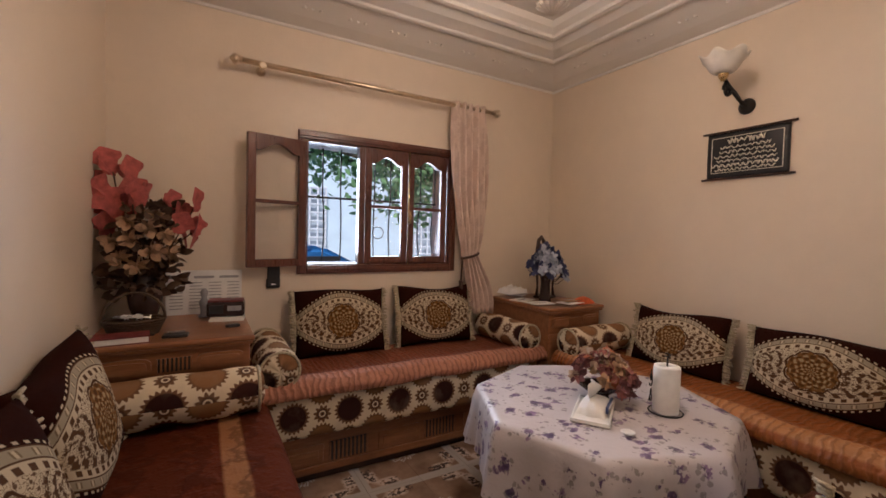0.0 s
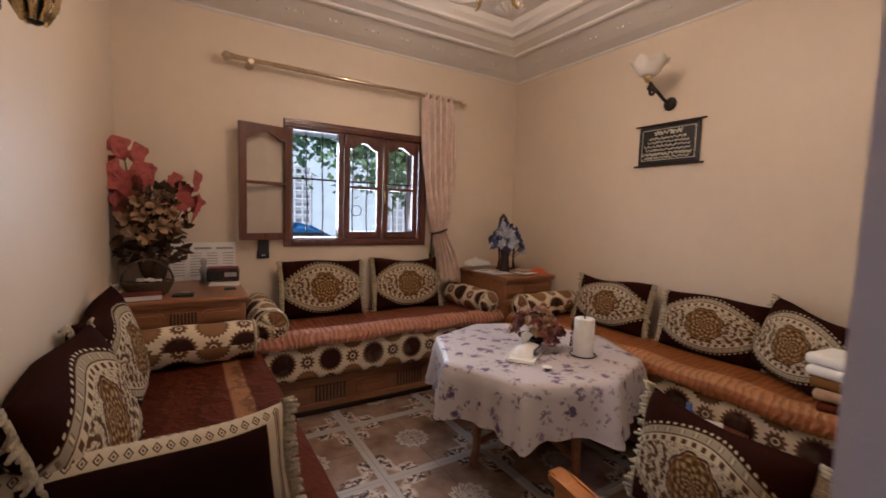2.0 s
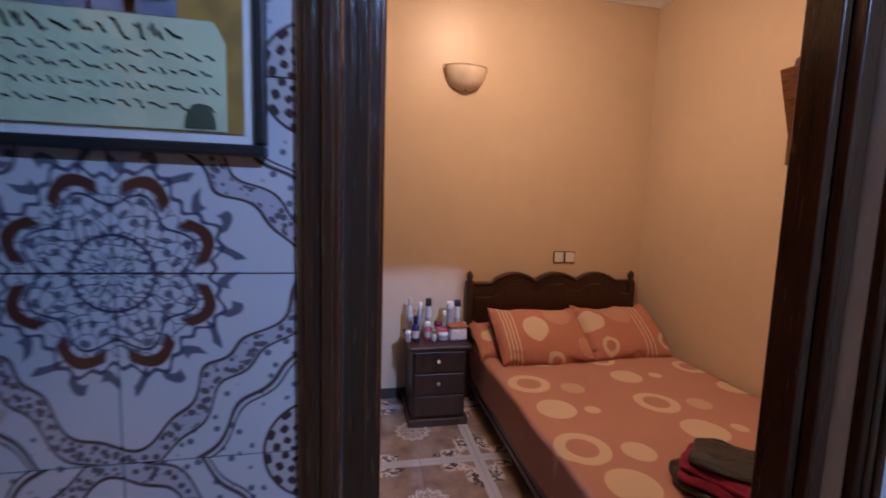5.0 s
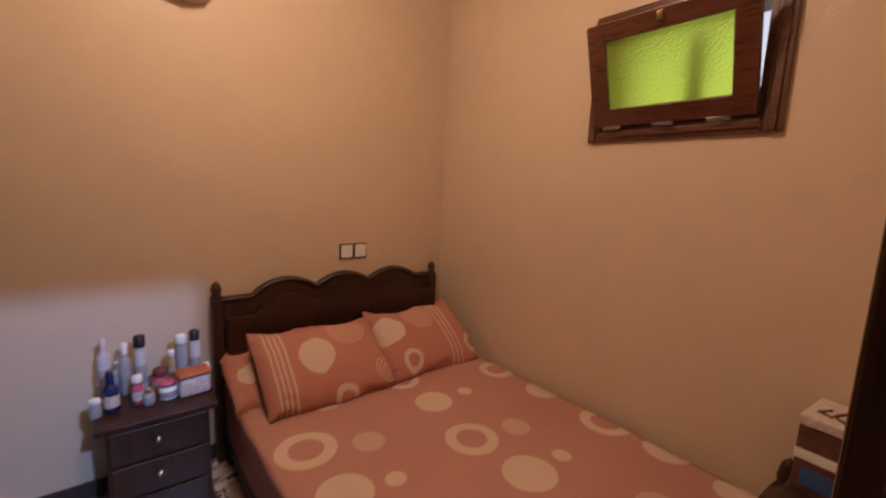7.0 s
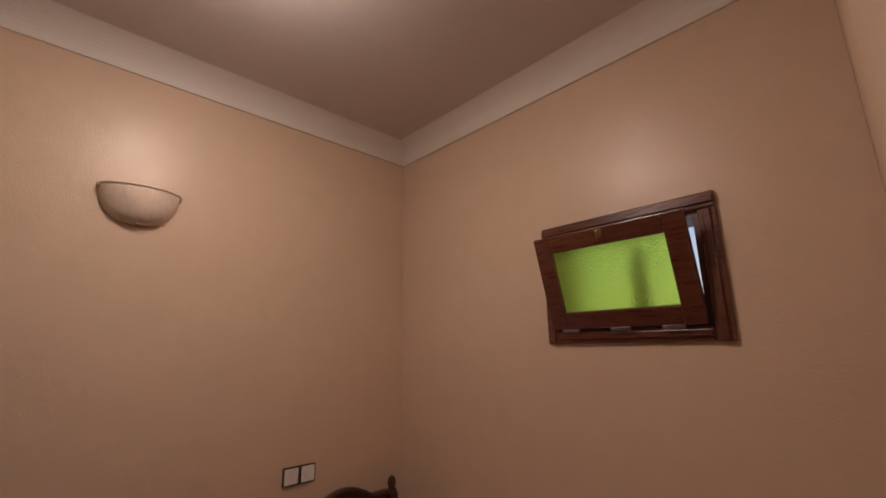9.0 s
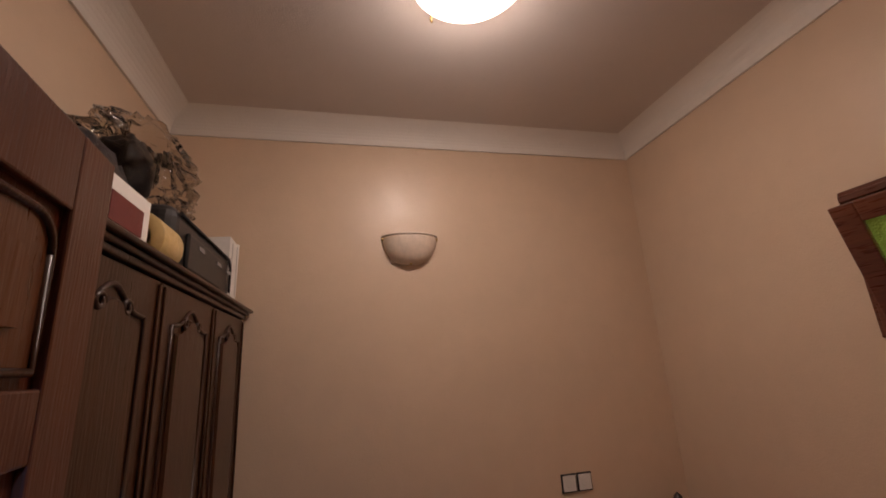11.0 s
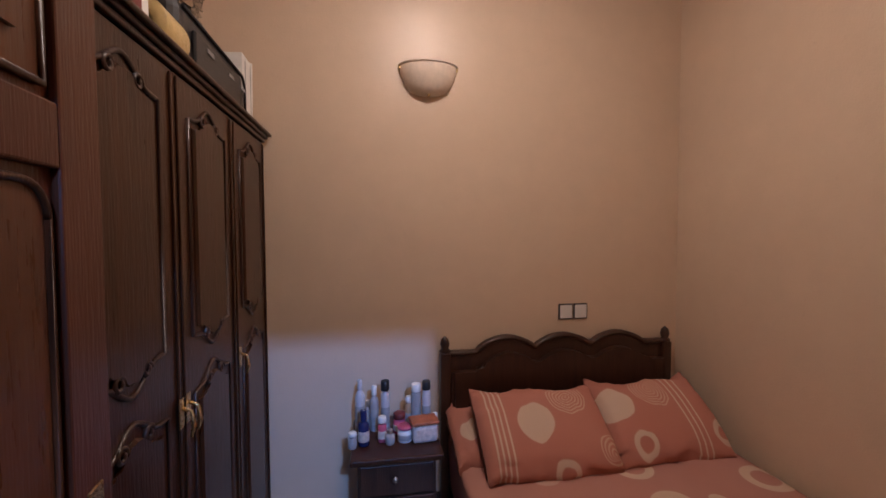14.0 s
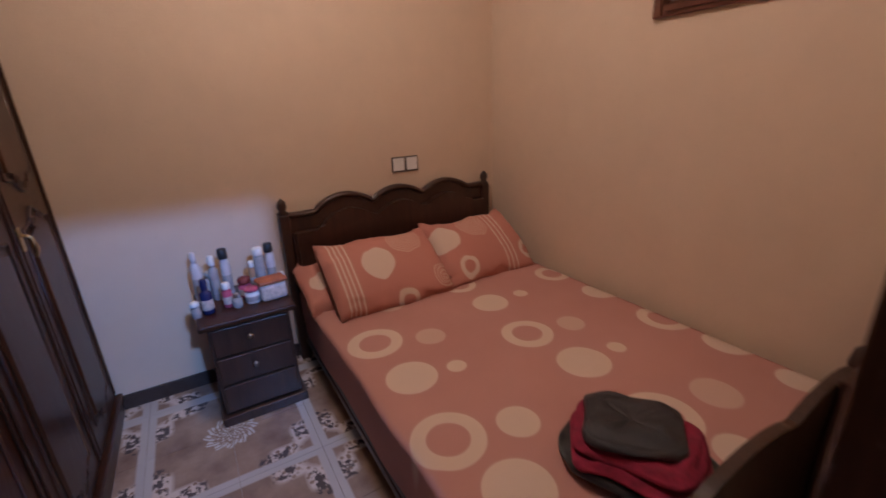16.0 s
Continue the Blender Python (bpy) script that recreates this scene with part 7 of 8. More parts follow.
part("headboard", hb, M["bed_wood"], bed)
hb2 = bmesh.new()
low = [(y, z - 0.102 + 0.25 * (z - 0.885)) for y, z in top]
prism(hb2, [(y * 0.985 - 0.0 - BO.y + (1 - 0.985) * (HB0 + HB1) / 2, z) for y, z in [(HB0 + 0.06, 0.30), (HB1 - 0.06, 0.30)] + low[::-1]], 3.300 - BO.x, 3.346 - BO.x, "yz")
bmesh.ops.bevel(hb2, geom=[e for e in hb2.edges if abs(e.verts[0].co.x - e.verts[1].co.x) < 0.001], offset=0.013, segments=3, affect="EDGES")
part("carved_panel", hb2, M["bed_wood"], bed)
part("head_moulding", tube(bmesh.new(), [(3.343 - BO.x, y - BO.y, z - 0.012) for y, z in top], 0.014, 6), M["bed_wood"], bed)
for y in (HB0 + 0.028, HB1 - 0.028):
    pb = boxes(((-0.028, -0.028, 0), (0.028, 0.028, 0.87)), bevel=0.008)
    lathe(pb, [(0.026, 0.868), (0.032, 0.878), (0.018, 0.89), (0.026, 0.912), (0.020, 0.94), (0.006, 0.953), (0.001, 0.958)], sides=14)
    part("bedpost", pb, M["bed_wood"], bed).location = (3.352 - BO.x, y - BO.y, 0)
for y in (-1.225, -2.585):
    part("side_rail", boxes(((1.40 - BO.x, y - 0.014 - BO.y, 0.10), (3.33 - BO.x, y + 0.014 - BO.y, 0.27)), ((1.40 - BO.x, y - 0.020 - BO.y, 0.10), (3.33 - BO.x, y + 0.020 - BO.y, 0.14)), bevel=0.006), M["bed_wood"], bed)
fb = bmesh.new()
ft = [(HB0 + (HB1 - HB0) * k / 40, 0.53 + 0.05 * abs(math.sin(k / 40 * 3 * math.pi)) ** 0.6) for k in range(41)]
prism(fb, [(y - BO.y, z) for y, z in [(HB0, 0.10), (HB1, 0.10)] + ft[::-1]], 1.345 - BO.x, 1.375 - BO.x, "yz")
part("footboard", fb, M["bed_wood"], bed)
for y in (HB0 - 0.01, HB1 + 0.01):
    part("foot_post", lathe(bmesh.new(), [(0.03, 0), (0.03, 0.45), (0.036, 0.48), (0.02, 0.50), (0.03, 0.55), (0.02, 0.60), (0.001, 0.62)], (1.36 - BO.x, y - BO.y, 0), 14), M["bed_wood"], bed)

mat = bmesh.new()


def sheet_at(u, v):
    """The sheet over the mattress: flat top, rounded shoulders, sides hanging to the rail."""
    x = 1.385 + 1.935 * u
    s = v * 1.86
    if s < 0.25:
        y, z = -1.205, 0.185 + s
    elif s < 0.25 + 1.36:
        y, z = -1.205 - (s - 0.25), 0.435
        e = min(s - 0.25, 1.61 - s)
        if e < 0.04:
            z -= 0.020 * (1 - e / 0.04) ** 2
    else:
        y, z = -2.565, 0.435 - (s - 1.61)
    z += 0.006 * noise.noise(Vector((x * 3, y * 3, 0))) + 0.0025 * noise.noise(Vector((x * 11, y * 11, 4)))
    if s < 0.25:
        y += 0.010 * noise.noise(Vector((x * 4, 0, z * 5))) + 0.012 * (0.25 - s) * math.sin(x * 9)
    return (x, y, z)


grid_mesh(mat, 60, 70, sheet_at)
single("bed_sheet", mat, M["sheet"], "salmon cotton sheet with pale discs and rings", "bed sheet", smooth=True)
mm = bmesh.new()
box(mm, (1.385, -2.56, 0.16), (3.315, -1.212, 0.425), 0.03, 3)
single("mattress", mm, M["white"], "white mattress under the salmon sheet", "mattress")


def add_pillow(label, x, y0, y1, z, r, turn, seed, start=0.0, lean=36):
    """A plump pillow lying across the bed head between y0 and y1."""
    L = abs(y1 - y0)
    ob = thing("pillow", label, "pillow", (x, (y0 + y1) / 2, z), turn, "bed pillows")
    ring = [(0.215 * math.copysign(abs(math.cos(a)) ** 0.75, math.cos(a)), r * math.copysign(abs(math.sin(a)) ** 0.9, math.sin(a))) for a in (k * math.tau / 40 for k in range(41))]
    arc = [0.0]
    for (ax, az), (bx, bz) in zip(ring, ring[1:]):
        arc.append(arc[-1] + math.hypot(bx - ax, bz - az))
    bm = bmesh.new()

    def at(u, v):
        t = v * 2 - 1
        a = u * math.tau
        k = max(0.0, 1 - abs(t) ** 5) ** 0.5
        ry = r * (0.25 + 0.75 * k)
        wx = 0.215 * (0.93 + 0.07 * k) + 0.030 * abs(t) ** 7
        lump = 0.020 * noise.noise(Vector((math.cos(a) * 1.5, math.sin(a) * 1.5, v * 5 + seed))) + 0.009 * noise.noise(Vector((math.cos(a) * 4, math.sin(a) * 4, v * 13 + seed))) + 0.012 * abs(t) ** 4 * math.sin(a * 11)
        px, pz = wx * math.copysign(abs(math.cos(a)) ** 0.75, math.cos(a)), ry * math.copysign(abs(math.sin(a)) ** 0.9, math.sin(a))
        tilt = radians(lean)
        return (px * math.cos(tilt) - pz * math.sin(tilt) + lump, -t * L / 2, px * math.sin(tilt) + pz * math.cos(tilt) + lump + 0.215 * math.sin(tilt) * 0.82 + 0.02)
    grid_mesh(bm, 40, 34, at, lambda u, v: (start + v * L, arc[20] - arc[round(u * 40)]), closed_u=True)
    cover = part("pillowcase", bm, M["pillow"], ob, smooth=True)
    return ob


add_pillow("salmon pillow with pale discs and end stripes", 3.01, -1.29, -1.925, 0.435, 0.092, 0, 2)
add_pillow("salmon pillow with pale discs and end stripes", 3.035, -1.93, -2.52, 0.435, 0.088, 0, 4, 1.0)
add_pillow("crumpled salmon pillow tucked behind another", 3.19, -1.19, -1.50, 0.43, 0.062, 0, 6, 2.0, 16)

M["maroon"] = plain("crimson_knit", (0.25, 0.012, 0.038), 0.9, 0, 40, 0.35, 0.003)
M["charcoal"] = plain("charcoal_knit", (0.020, 0.019, 0.023), 0.38, 0, 40, 0.4, 0.003)
for k, (m, dx, sz, rz) in enumerate((("black", 0.0, 0.165, 20), ("maroon", -0.02, 0.155, 34), ("maroon", 0.0, 0.145, 26), ("charcoal", 0.02, 0.12, 38))):
    bm = bmesh.new()

    def fold_at(u, v, sz=sz, k=k):
        a, b = u * math.tau, (v - 0.5) * math.pi
        c = math.cos(b) ** 0.35 if 0 < v < 1 else 0.0
        x = sz * 1.12 * c * math.copysign(abs(math.cos(a)) ** 0.45, math.cos(a))
        y = sz * 0.88 * c * math.copysign(abs(math.sin(a)) ** 0.45, math.sin(a))
        q = Vector((x * 9, y * 9, v * 3 + k * 5))
        crease = abs(noise.noise(q)) + 0.5 * abs(noise.noise(q * 2.3))
        z = 0.020 + 0.020 * math.sin(b) + (0.030 * crease - 0.006) * max(0.0, math.sin(b))
        return (x * (1 + 0.22 * noise.noise(q * 0.7)), y * (1 + 0.22 * noise.noise(q * 0.8 + Vector((3, 1, 0)))), z)
    grid_mesh(bm, 56, 28, fold_at, closed_u=True)
    single("folded_garment", bm, M[m], ("folded black garment", "folded crimson garment", "folded crimson garment", "folded charcoal garment")[k] + " in a pile on the bed", "clothes", (1.56 + dx, -1.70, 0.446 + 0.030 * k), rz, "folded clothes", True)

# ---------------------------------------------------------------- bedroom: nightstand
ns = thing("nightstand", "dark wooden nightstand with three drawers", "nightstand", (3.165, -0.912, 0))
part("body", boxes(((-0.185, -0.175, 0.05), (0.195, 0.175, 0.505)), bevel=0.004), M["bed_wood"], ns)
part("top", boxes(((-0.225, -0.205, 0.506), (0.20, 0.205, 0.535)), bevel=0.008), M["ward_wood"], ns)
part("plinth", boxes(((-0.215, -0.195, 0.0), (0.195, 0.195, 0.049)), bevel=0.006), M["bed_wood"], ns)
for k in range(3):
    z0 = 0.065 + 0.147 * k
    d = part("drawer", boxes(((-0.203, -0.163, z0), (-0.186, 0.163, z0 + 0.135)), bevel=0.005), M["bed_wood"], ns)
    if k:
        part("knob", lathe(bmesh.new(), [(0.005, 0), (0.005, -0.010), (0.012, -0.018), (0.012, -0.026), (0.001, -0.030)], (-0.203, 0.01, z0 + 0.078), 12, "x"), M["steel"], d, "small bright metal knob")

NT = 0.5355
M["pink_liquid"] = plain("pink_plastic", (0.55, 0.10, 0.17), 0.25, 0, 20, 0.2)
M["bottle_white"] = plain("pale_plastic_bottle", (0.56, 0.54, 0.56), 0.3, 0, 20, 0.1)
M["navy"] = plain("dark_blue_bottle", (0.015, 0.025, 0.10), 0.2, 0, 20, 0.2)
M["cream_jar"] = plain("cream_printed_tub", (0.66, 0.56, 0.50), 0.4, 0, 60, 0.3)
M["clear_plastic"] = plain("clear_pale_bottle", (0.66, 0.64, 0.66), 0.15, 0, 20, 0.1, Transmission_Weight=0.5)


def bottle(label, x, y, r, h, body, cap, cap_h=0.04, cap_r=0.6, shoulder=0.85, name="bottle"):
    ob = thing(name, label, "bottle", (x, y, NT), group="toiletries on the nightstand")
    hb_ = h - cap_h
    part("body", lathe(bmesh.new(), [(r * 0.9, 0), (r, 0.004), (r, hb_ * shoulder), (r * 0.8, hb_ * (shoulder + 0.06)), (r * 0.45, hb_ * 0.985), (r * 0.42, hb_)], sides=18), M[body], ob)
    part("cap", lathe(bmesh.new(), [(r * cap_r, hb_ + 0.0005), (r * cap_r * 1.04, hb_ + 0.004), (r * cap_r, h - 0.004), (r * cap_r * 0.8, h), (0.001, h)], sides=16), M[cap], ob)
    part("label_band", lathe(bmesh.new(), [(r * 1.01, hb_ * 0.2), (r * 1.015, hb_ * 0.21), (r * 1.015, hb_ * 0.6), (r * 1.01, hb_ * 0.61)], sides=18), M["cream_jar"] if body in ("navy", "pink_liquid") else M["grey_print"], ob)
    return ob


bottle("tall white pump bottle on the nightstand", 3.24, -0.745, 0.024, 0.25, "bottle_white", "bottle_white", 0.05, 0.5)
bottle("dark blue spray bottle on the nightstand", 3.08, -0.765, 0.026, 0.165, "navy", "navy", 0.05, 0.55)
bottle("small clear jar on the nightstand", 3.06, -0.715, 0.020, 0.075, "clear_plastic", "white", 0.02, 0.95)
bottle("tall clear bottle on the nightstand", 3.22, -0.815, 0.022, 0.225, "clear_plastic", "white", 0.05, 0.6)
bottle("white bottle with a black cap on the nightstand", 3.20, -0.868, 0.022, 0.255, "bottle_white", "black", 0.05, 0.95, 0.9)
bottle("pink tube standing on the nightstand", 3.10, -0.85, 0.021, 0.12, "pink_liquid", "white", 0.03, 0.9)
bottle("squat clear scent bottle on the nightstand", 3.07, -0.885, 0.022, 0.07, "clear_plastic", "steel", 0.02, 0.6)
bottle("pink jar on the nightstand", 3.18, -0.935, 0.030, 0.10, "pink_liquid", "dark_red", 0.03, 0.95)
bottle("white cup shaped jar on the nightstand", 3.09, -0.955, 0.034, 0.075, "white", "pink_liquid", 0.015, 1.0)
bottle("pale tube on the nightstand", 3.22, -0.985, 0.020, 0.16, "beige_petal", "white", 0.03, 0.8)
bottle("grey spray can on the nightstand", 3.20, -1.02, 0.025, 0.23, "grey_print", "white", 0.04, 0.95, 0.93)
bottle("slim white can with a black cap on the nightstand", 3.19, -1.07, 0.022, 0.245, "bottle_white", "black", 0.045, 0.95, 0.92)
bottle("small clear bottle on the nightstand", 3.25, -0.785, 0.018, 0.14, "clear_plastic", "steel", 0.03, 0.7)
tub = thing("cosmetic_tub", "cream printed tub with a coral lid", "tub", (3.085, -1.045, NT), 8)
part("tub_body", boxes(((-0.045, -0.062, 0), (0.045, 0.062, 0.085)), bevel=0.018), M["cream_jar"], tub)
part("lid", boxes(((-0.048, -0.066, 0.0855), (0.048, 0.066, 0.102)), bevel=0.006), M["fruit"], tub)
bottle("clear green bottle beside the tub", 3.14, -1.105, 0.016, 0.10, "clear_plastic", "white", 0.02, 0.9)

# ---------------------------------------------------------------- bedroom: wardrobe
WY = -0.29
ward = thing("wardrobe", "large dark wooden wardrobe with arched carved doors", "wardrobe", (2.38, -0.07, 0))
WO = Vector((2.38, -0.07, 0))
wx0, wx1 = 1.42, 3.34
part("carcass", boxes(((wx0 - WO.x, WY + 0.022 - WO.y, 0.10), (wx1 - WO.x, 0.14 - WO.y, 1.955))), M["ward_wood"], ward)
part("plinth", boxes(((wx0 - 0.012 - WO.x, WY - 0.012 - WO.y, 0), (wx1 + 0.015 - WO.x, 0.14 - WO.y, 0.10)), ((wx0 - 0.02 - WO.x, WY - 0.024 - WO.y, 0.085), (wx1 + 0.022 - WO.x, WY + 0.02 - WO.y, 0.115)), bevel=0.006), M["ward_wood"], ward)
cn = bmesh.new()
box(cn, (wx0 - 0.01 - WO.x, WY - 0.010 - WO.y, 1.955), (wx1 + 0.010 - WO.x, 0.14 - WO.y, 1.972), 0.004)
box(cn, (wx0 - 0.02 - WO.x, WY - 0.022 - WO.y, 1.973), (wx1 + 0.022 - WO.x, 0.142 - WO.y, 1.987), 0.005)
box(cn, (wx0 - 0.03 - WO.x, WY - 0.036 - WO.y, 1.988), (wx1 + 0.038 - WO.x, 0.144 - WO.y, 2.002), 0.005)
part("cornice", cn, M["ward_wood"], ward)


def arched(x0, x1, z0, z1, up=True, down=True):
    """A panel outline with a bracket-shaped head and foot."""
    def head(t):
        return 0.055 * (0.5 - 0.5 * math.cos(math.tau * t)) ** 0.8 - 0.018 * math.sin(math.pi * t * 2) ** 2
    ks = [k / 20 for k in range(21)]
    top = [(x0 + (x1 - x0) * t, z1 - 0.055 + (head(t) if up else 0.055)) for t in ks]
    bot = [(x0 + (x1 - x0) * t, z0 + 0.055 - (head(t) if down else 0.055)) for t in ks]
    return bot + top[::-1]


edges_x = [1.42, 1.90, 2.38, 2.86, 3.34]
for i, (a, b) in enumerate(zip(edges_x, edges_x[1:])):
    d = part("door", boxes(((a + 0.004 - WO.x, WY - WO.y, 0.12), (b - 0.004 - WO.x, WY + 0.021 - WO.y, 1.95)), bevel=0.004), M["ward_wood"], ward)
    for z0, z1, up, dn in ((1.16, 1.90, True, True), (0.18, 1.10, True, True)):
        o1 = arched(a + 0.085, b - 0.085, z0, z1, up, dn)
        part("panel_moulding", tube(bmesh.new(), [(x - WO.x, WY - 0.002 - WO.y, z) for x, z in o1], 0.0065, 6, True), M["bed_wood"], d)
        pb = bmesh.new()
        cx, cz = (a + b) / 2, (z0 + z1) / 2
        prism(pb, [(cx + (x - cx) * 0.80 - WO.x, cz + (z - cz) * 0.93) for x, z in o1], WY - 0.010 - WO.y, WY - 0.0005 - WO.y)
        bmesh.ops.bevel(pb, geom=[e for e in pb.edges if abs(e.verts[0].co.y - e.verts[1].co.y) < 1e-4 and e.verts[0].co.y < WY - 0.005 - WO.y], offset=0.007, segments=1, affect="EDGES")
        part("panel", pb, M["ward_wood"], d)
        for s in (-1, 1):
            for q in (z0, z1):
                dq = 1 if q == z0 else -1
                part("carving", tube(bmesh.new(), [(cx + s * 0.055 + 0.020 * math.cos(t * 0.6) * (1 - t / 20) - WO.x, WY - 0.006 - WO.y, q + dq * 0.045 + 0.020 * math.sin(t * 0.6) * (1 - t / 20)) for t in range(14)], 0.0065, 5), M["bed_wood"], d)
    for fx in (a + 0.018, b - 0.018):
        part("fillet", boxes(((fx - 0.007 - WO.x, WY - 0.007 - WO.y, 0.14), (fx + 0.007 - WO.x, WY - 0.0005 - WO.y, 1.94)), bevel=0.003), M["ward_wood"], d)
    hx = (b - 0.035, b - 0.022, a + 0.022, a + 0.02)[i]
    part("keyhole_plate", boxes(((hx - 0.014 - WO.x, WY - 0.011 - WO.y, 0.99), (hx + 0.014 - WO.x, WY - 0.007 - WO.y, 1.07)), bevel=0.002), M["brass"], d, "ornate brass keyhole plate")
    part("drop_handle", tube(bmesh.new(), [(hx - WO.x, WY - 0.012 - WO.y, 1.045), (hx - WO.x, WY - 0.034 - WO.y, 1.035), (hx - WO.x, WY - 0.040 - WO.y, 0.995), (hx - WO.x, WY - 0.032 - WO.y, 0.965)], [0.006, 0.005, 0.007, 0.004], 8), M["brass"], d, "bright brass drop handle")

# things on the wardrobe
WT = 2.0025
case = thing("suitcase", "black soft travel case lying on the wardrobe", "suitcase", (2.86, -0.10, WT))
cb = bmesh.new()
box(cb, (-0.34, -0.15, 0.006), (0.34, 0.16, 0.235), 0.045, 4)
part("shell", cb, M["black"], case)
part("zip_piping", tube(bmesh.new(), [(-0.30, -0.153, 0.205), (0.30, -0.153, 0.205), (0.335, -0.153, 0.17), (0.335, -0.153, 0.06)], 0.006, 6), M["charcoal"], case)
part("pocket", boxes(((-0.24, -0.166, 0.04), (0.14, -0.1505, 0.16)), bevel=0.006), M["black"], case)
for x in (-0.12, 0.10, 0.25):
    part("pale_tag", boxes(((x - 0.03, -0.170, 0.125), (x + 0.03, -0.1665, 0.14)), bevel=0.001), M["grey_print"], case)
for x in (-0.28, 0.28):
    part("foot", boxes(((x - 0.03, -0.10, 0), (x + 0.03, 0.10, 0.007))), M["black"], case)
tape = thing("tape_roll", "wide roll of clear brown tape on the wardrobe", "tape roll", (2.47, -0.20, WT + 0.078))
part("tape", lathe(bmesh.new(), [(0.042, -0.075), (0.076, -0.075), (0.078, -0.070), (0.078, 0.070), (0.076, 0.075), (0.042, 0.075), (0.042, -0.075)], axis="x", sides=28), plain("amber_tape", (0.58, 0.42, 0.18), 0.3, 0, 30), tape)
part("core", lathe(bmesh.new(), [(0.0405, -0.074), (0.0365, -0.074), (0.0365, 0.074), (0.0405, 0.074)], axis="x", sides=24), M["paper"], tape)
bagb = bmesh.new()


def bag_at(u, v):
    a = u * math.tau
    r = 0.135 * (math.sin(math.pi * (0.12 + 0.80 * v)) ** 0.6) * (1 + 0.30 * noise.noise(Vector((math.cos(a) * 2, math.sin(a) * 2, v * 3))) + 0.50 * abs(noise.noise(Vector((math.cos(a) * 4, math.sin(a) * 4, v * 6)))) + 0.28 * abs(noise.noise(Vector((math.cos(a) * 9, math.sin(a) * 11, v * 15)))))
    return (r * math.cos(a) * 2.0, r * math.sin(a) * 0.85, 0.34 * v + 0.015 * noise.noise(Vector((a, v * 8, 0))))


grid_mesh(bagb, 72, 36, bag_at, closed_u=True)
M["bag_plastic"] = glass_mat("thin_clear_plastic", (0.80, 0.77, 0.73))
single("plastic_bag", bagb, M["bag_plastic"], "crumpled translucent plastic bag on the travel case", "plastic bag", (2.74, -0.06, WT + 0.236), smooth=True)
filling = bmesh.new()
grid_mesh(filling, 40, 18, lambda u, v: ((0.11 + 0.05 * noise.noise(Vector((math.cos(u * math.tau) * 2, math.sin(u * math.tau) * 2, v * 4)))) * math.sin(math.pi * max(0.02, v)) ** 0.5 * math.cos(u * math.tau), 0.075 * math.sin(math.pi * max(0.02, v)) ** 0.5 * math.sin(u * math.tau), 0.004 + 0.25 * v + 0.02 * noise.noise(Vector((u * 9, v * 9, 1)))), closed_u=True)
single("cloth_bundle", filling, M["charcoal"], "dark cloth bundle inside the clear plastic bag", "cloth", (2.60, -0.06, WT + 0.2365), smooth=True)
pbag = thing("paper_bag", "white paper bag standing on the wardrobe end", "paper bag", (3.27, -0.16, WT), -6)
bm = bmesh.new()
prism(bm, [(-0.055, 0), (0.05, 0), (0.062, 0.32), (0.02, 0.312), (-0.062, 0.325)], -0.09, 0.09)
part("bag", bm, M["paper"], pbag)
part("fold", boxes(((-0.03, -0.0915, 0.02), (-0.026, -0.0902, 0.30)), ((0.030, -0.0915, 0.02), (0.033, -0.0902, 0.30))), M["grey_print"], pbag)
bx = thing("cardboard_box", "white cardboard box with a dark print on the wardrobe", "box", (2.22, -0.10, WT))
part("carton", boxes(((-0.14, -0.15, 0), (0.14, 0.15, 0.16)), bevel=0.003), M["white"], bx)
part("print_patch", boxes(((-0.06, -0.1525, 0.05), (0.10, -0.1505, 0.12)), bevel=0.0005), M["dark_red"], bx)
sc_ = bmesh.new()
grid_mesh(sc_, 22, 12, lambda u, v: ((u - 0.5) * 0.34 + 0.02 * math.sin(v * 8), (v - 0.5) * 0.24, 0.0 if min(u, v, 1 - u, 1 - v) < 0.01 else 0.16 * (math.sin(math.pi * u) * math.sin(math.pi * v)) ** 0.5 + 0.05 * noise.noise(Vector((u * 6, v * 6, 3)))))
single("cloth_bundle", sc_, M["charcoal"], "dark crumpled cloth bundle on top of the box", "cloth", (2.30, -0.08, WT + 0.17), 10, smooth=True)

# ---------------------------------------------------------------- bedroom: wall fittings
sock = thing("wall_socket", "pair of white wall sockets with black surrounds", "socket", (XHEAD - 0.0005, -1.949, 1.056))
for s in (-1, 1):
    part("surround", boxes(((-0.008, s * 0.045 - 0.043, -0.045), (0, s * 0.045 + 0.043, 0.045)), bevel=0.003), M["black"], sock)
    f = part("face", boxes(((-0.013, s * 0.045 - 0.036, -0.038), (-0.0085, s * 0.045 + 0.036, 0.038)), bevel=0.003), M["white"], sock)
    part("well", lathe(bmesh.new(), [(0.020, -0.0135), (0.019, -0.0142), (0.017, -0.0138)], (0, s * 0.045, 0), 20, "x"), M["white"], f)

sc = thing("wall_sconce", "half-bowl frosted glass wall lamp with small clips", "wall lamp", (XHEAD - 0.0005, -1.115, 2.385))
M["alabaster"] = plain("unlit_frosted_glass", (0.78, 0.66, 0.54), 0.35, 0, 30, 0.12)
bw = bmesh.new()


def bowl_at(u, v):
    a = math.pi * u
    r = 0.152 * math.cos(v * math.pi / 2 * 0.96) ** 0.85
    return (-0.10 * math.sin(a) * (r / 0.152) - 0.006, -r * math.cos(a), -0.155 * math.sin(v * math.pi / 2))


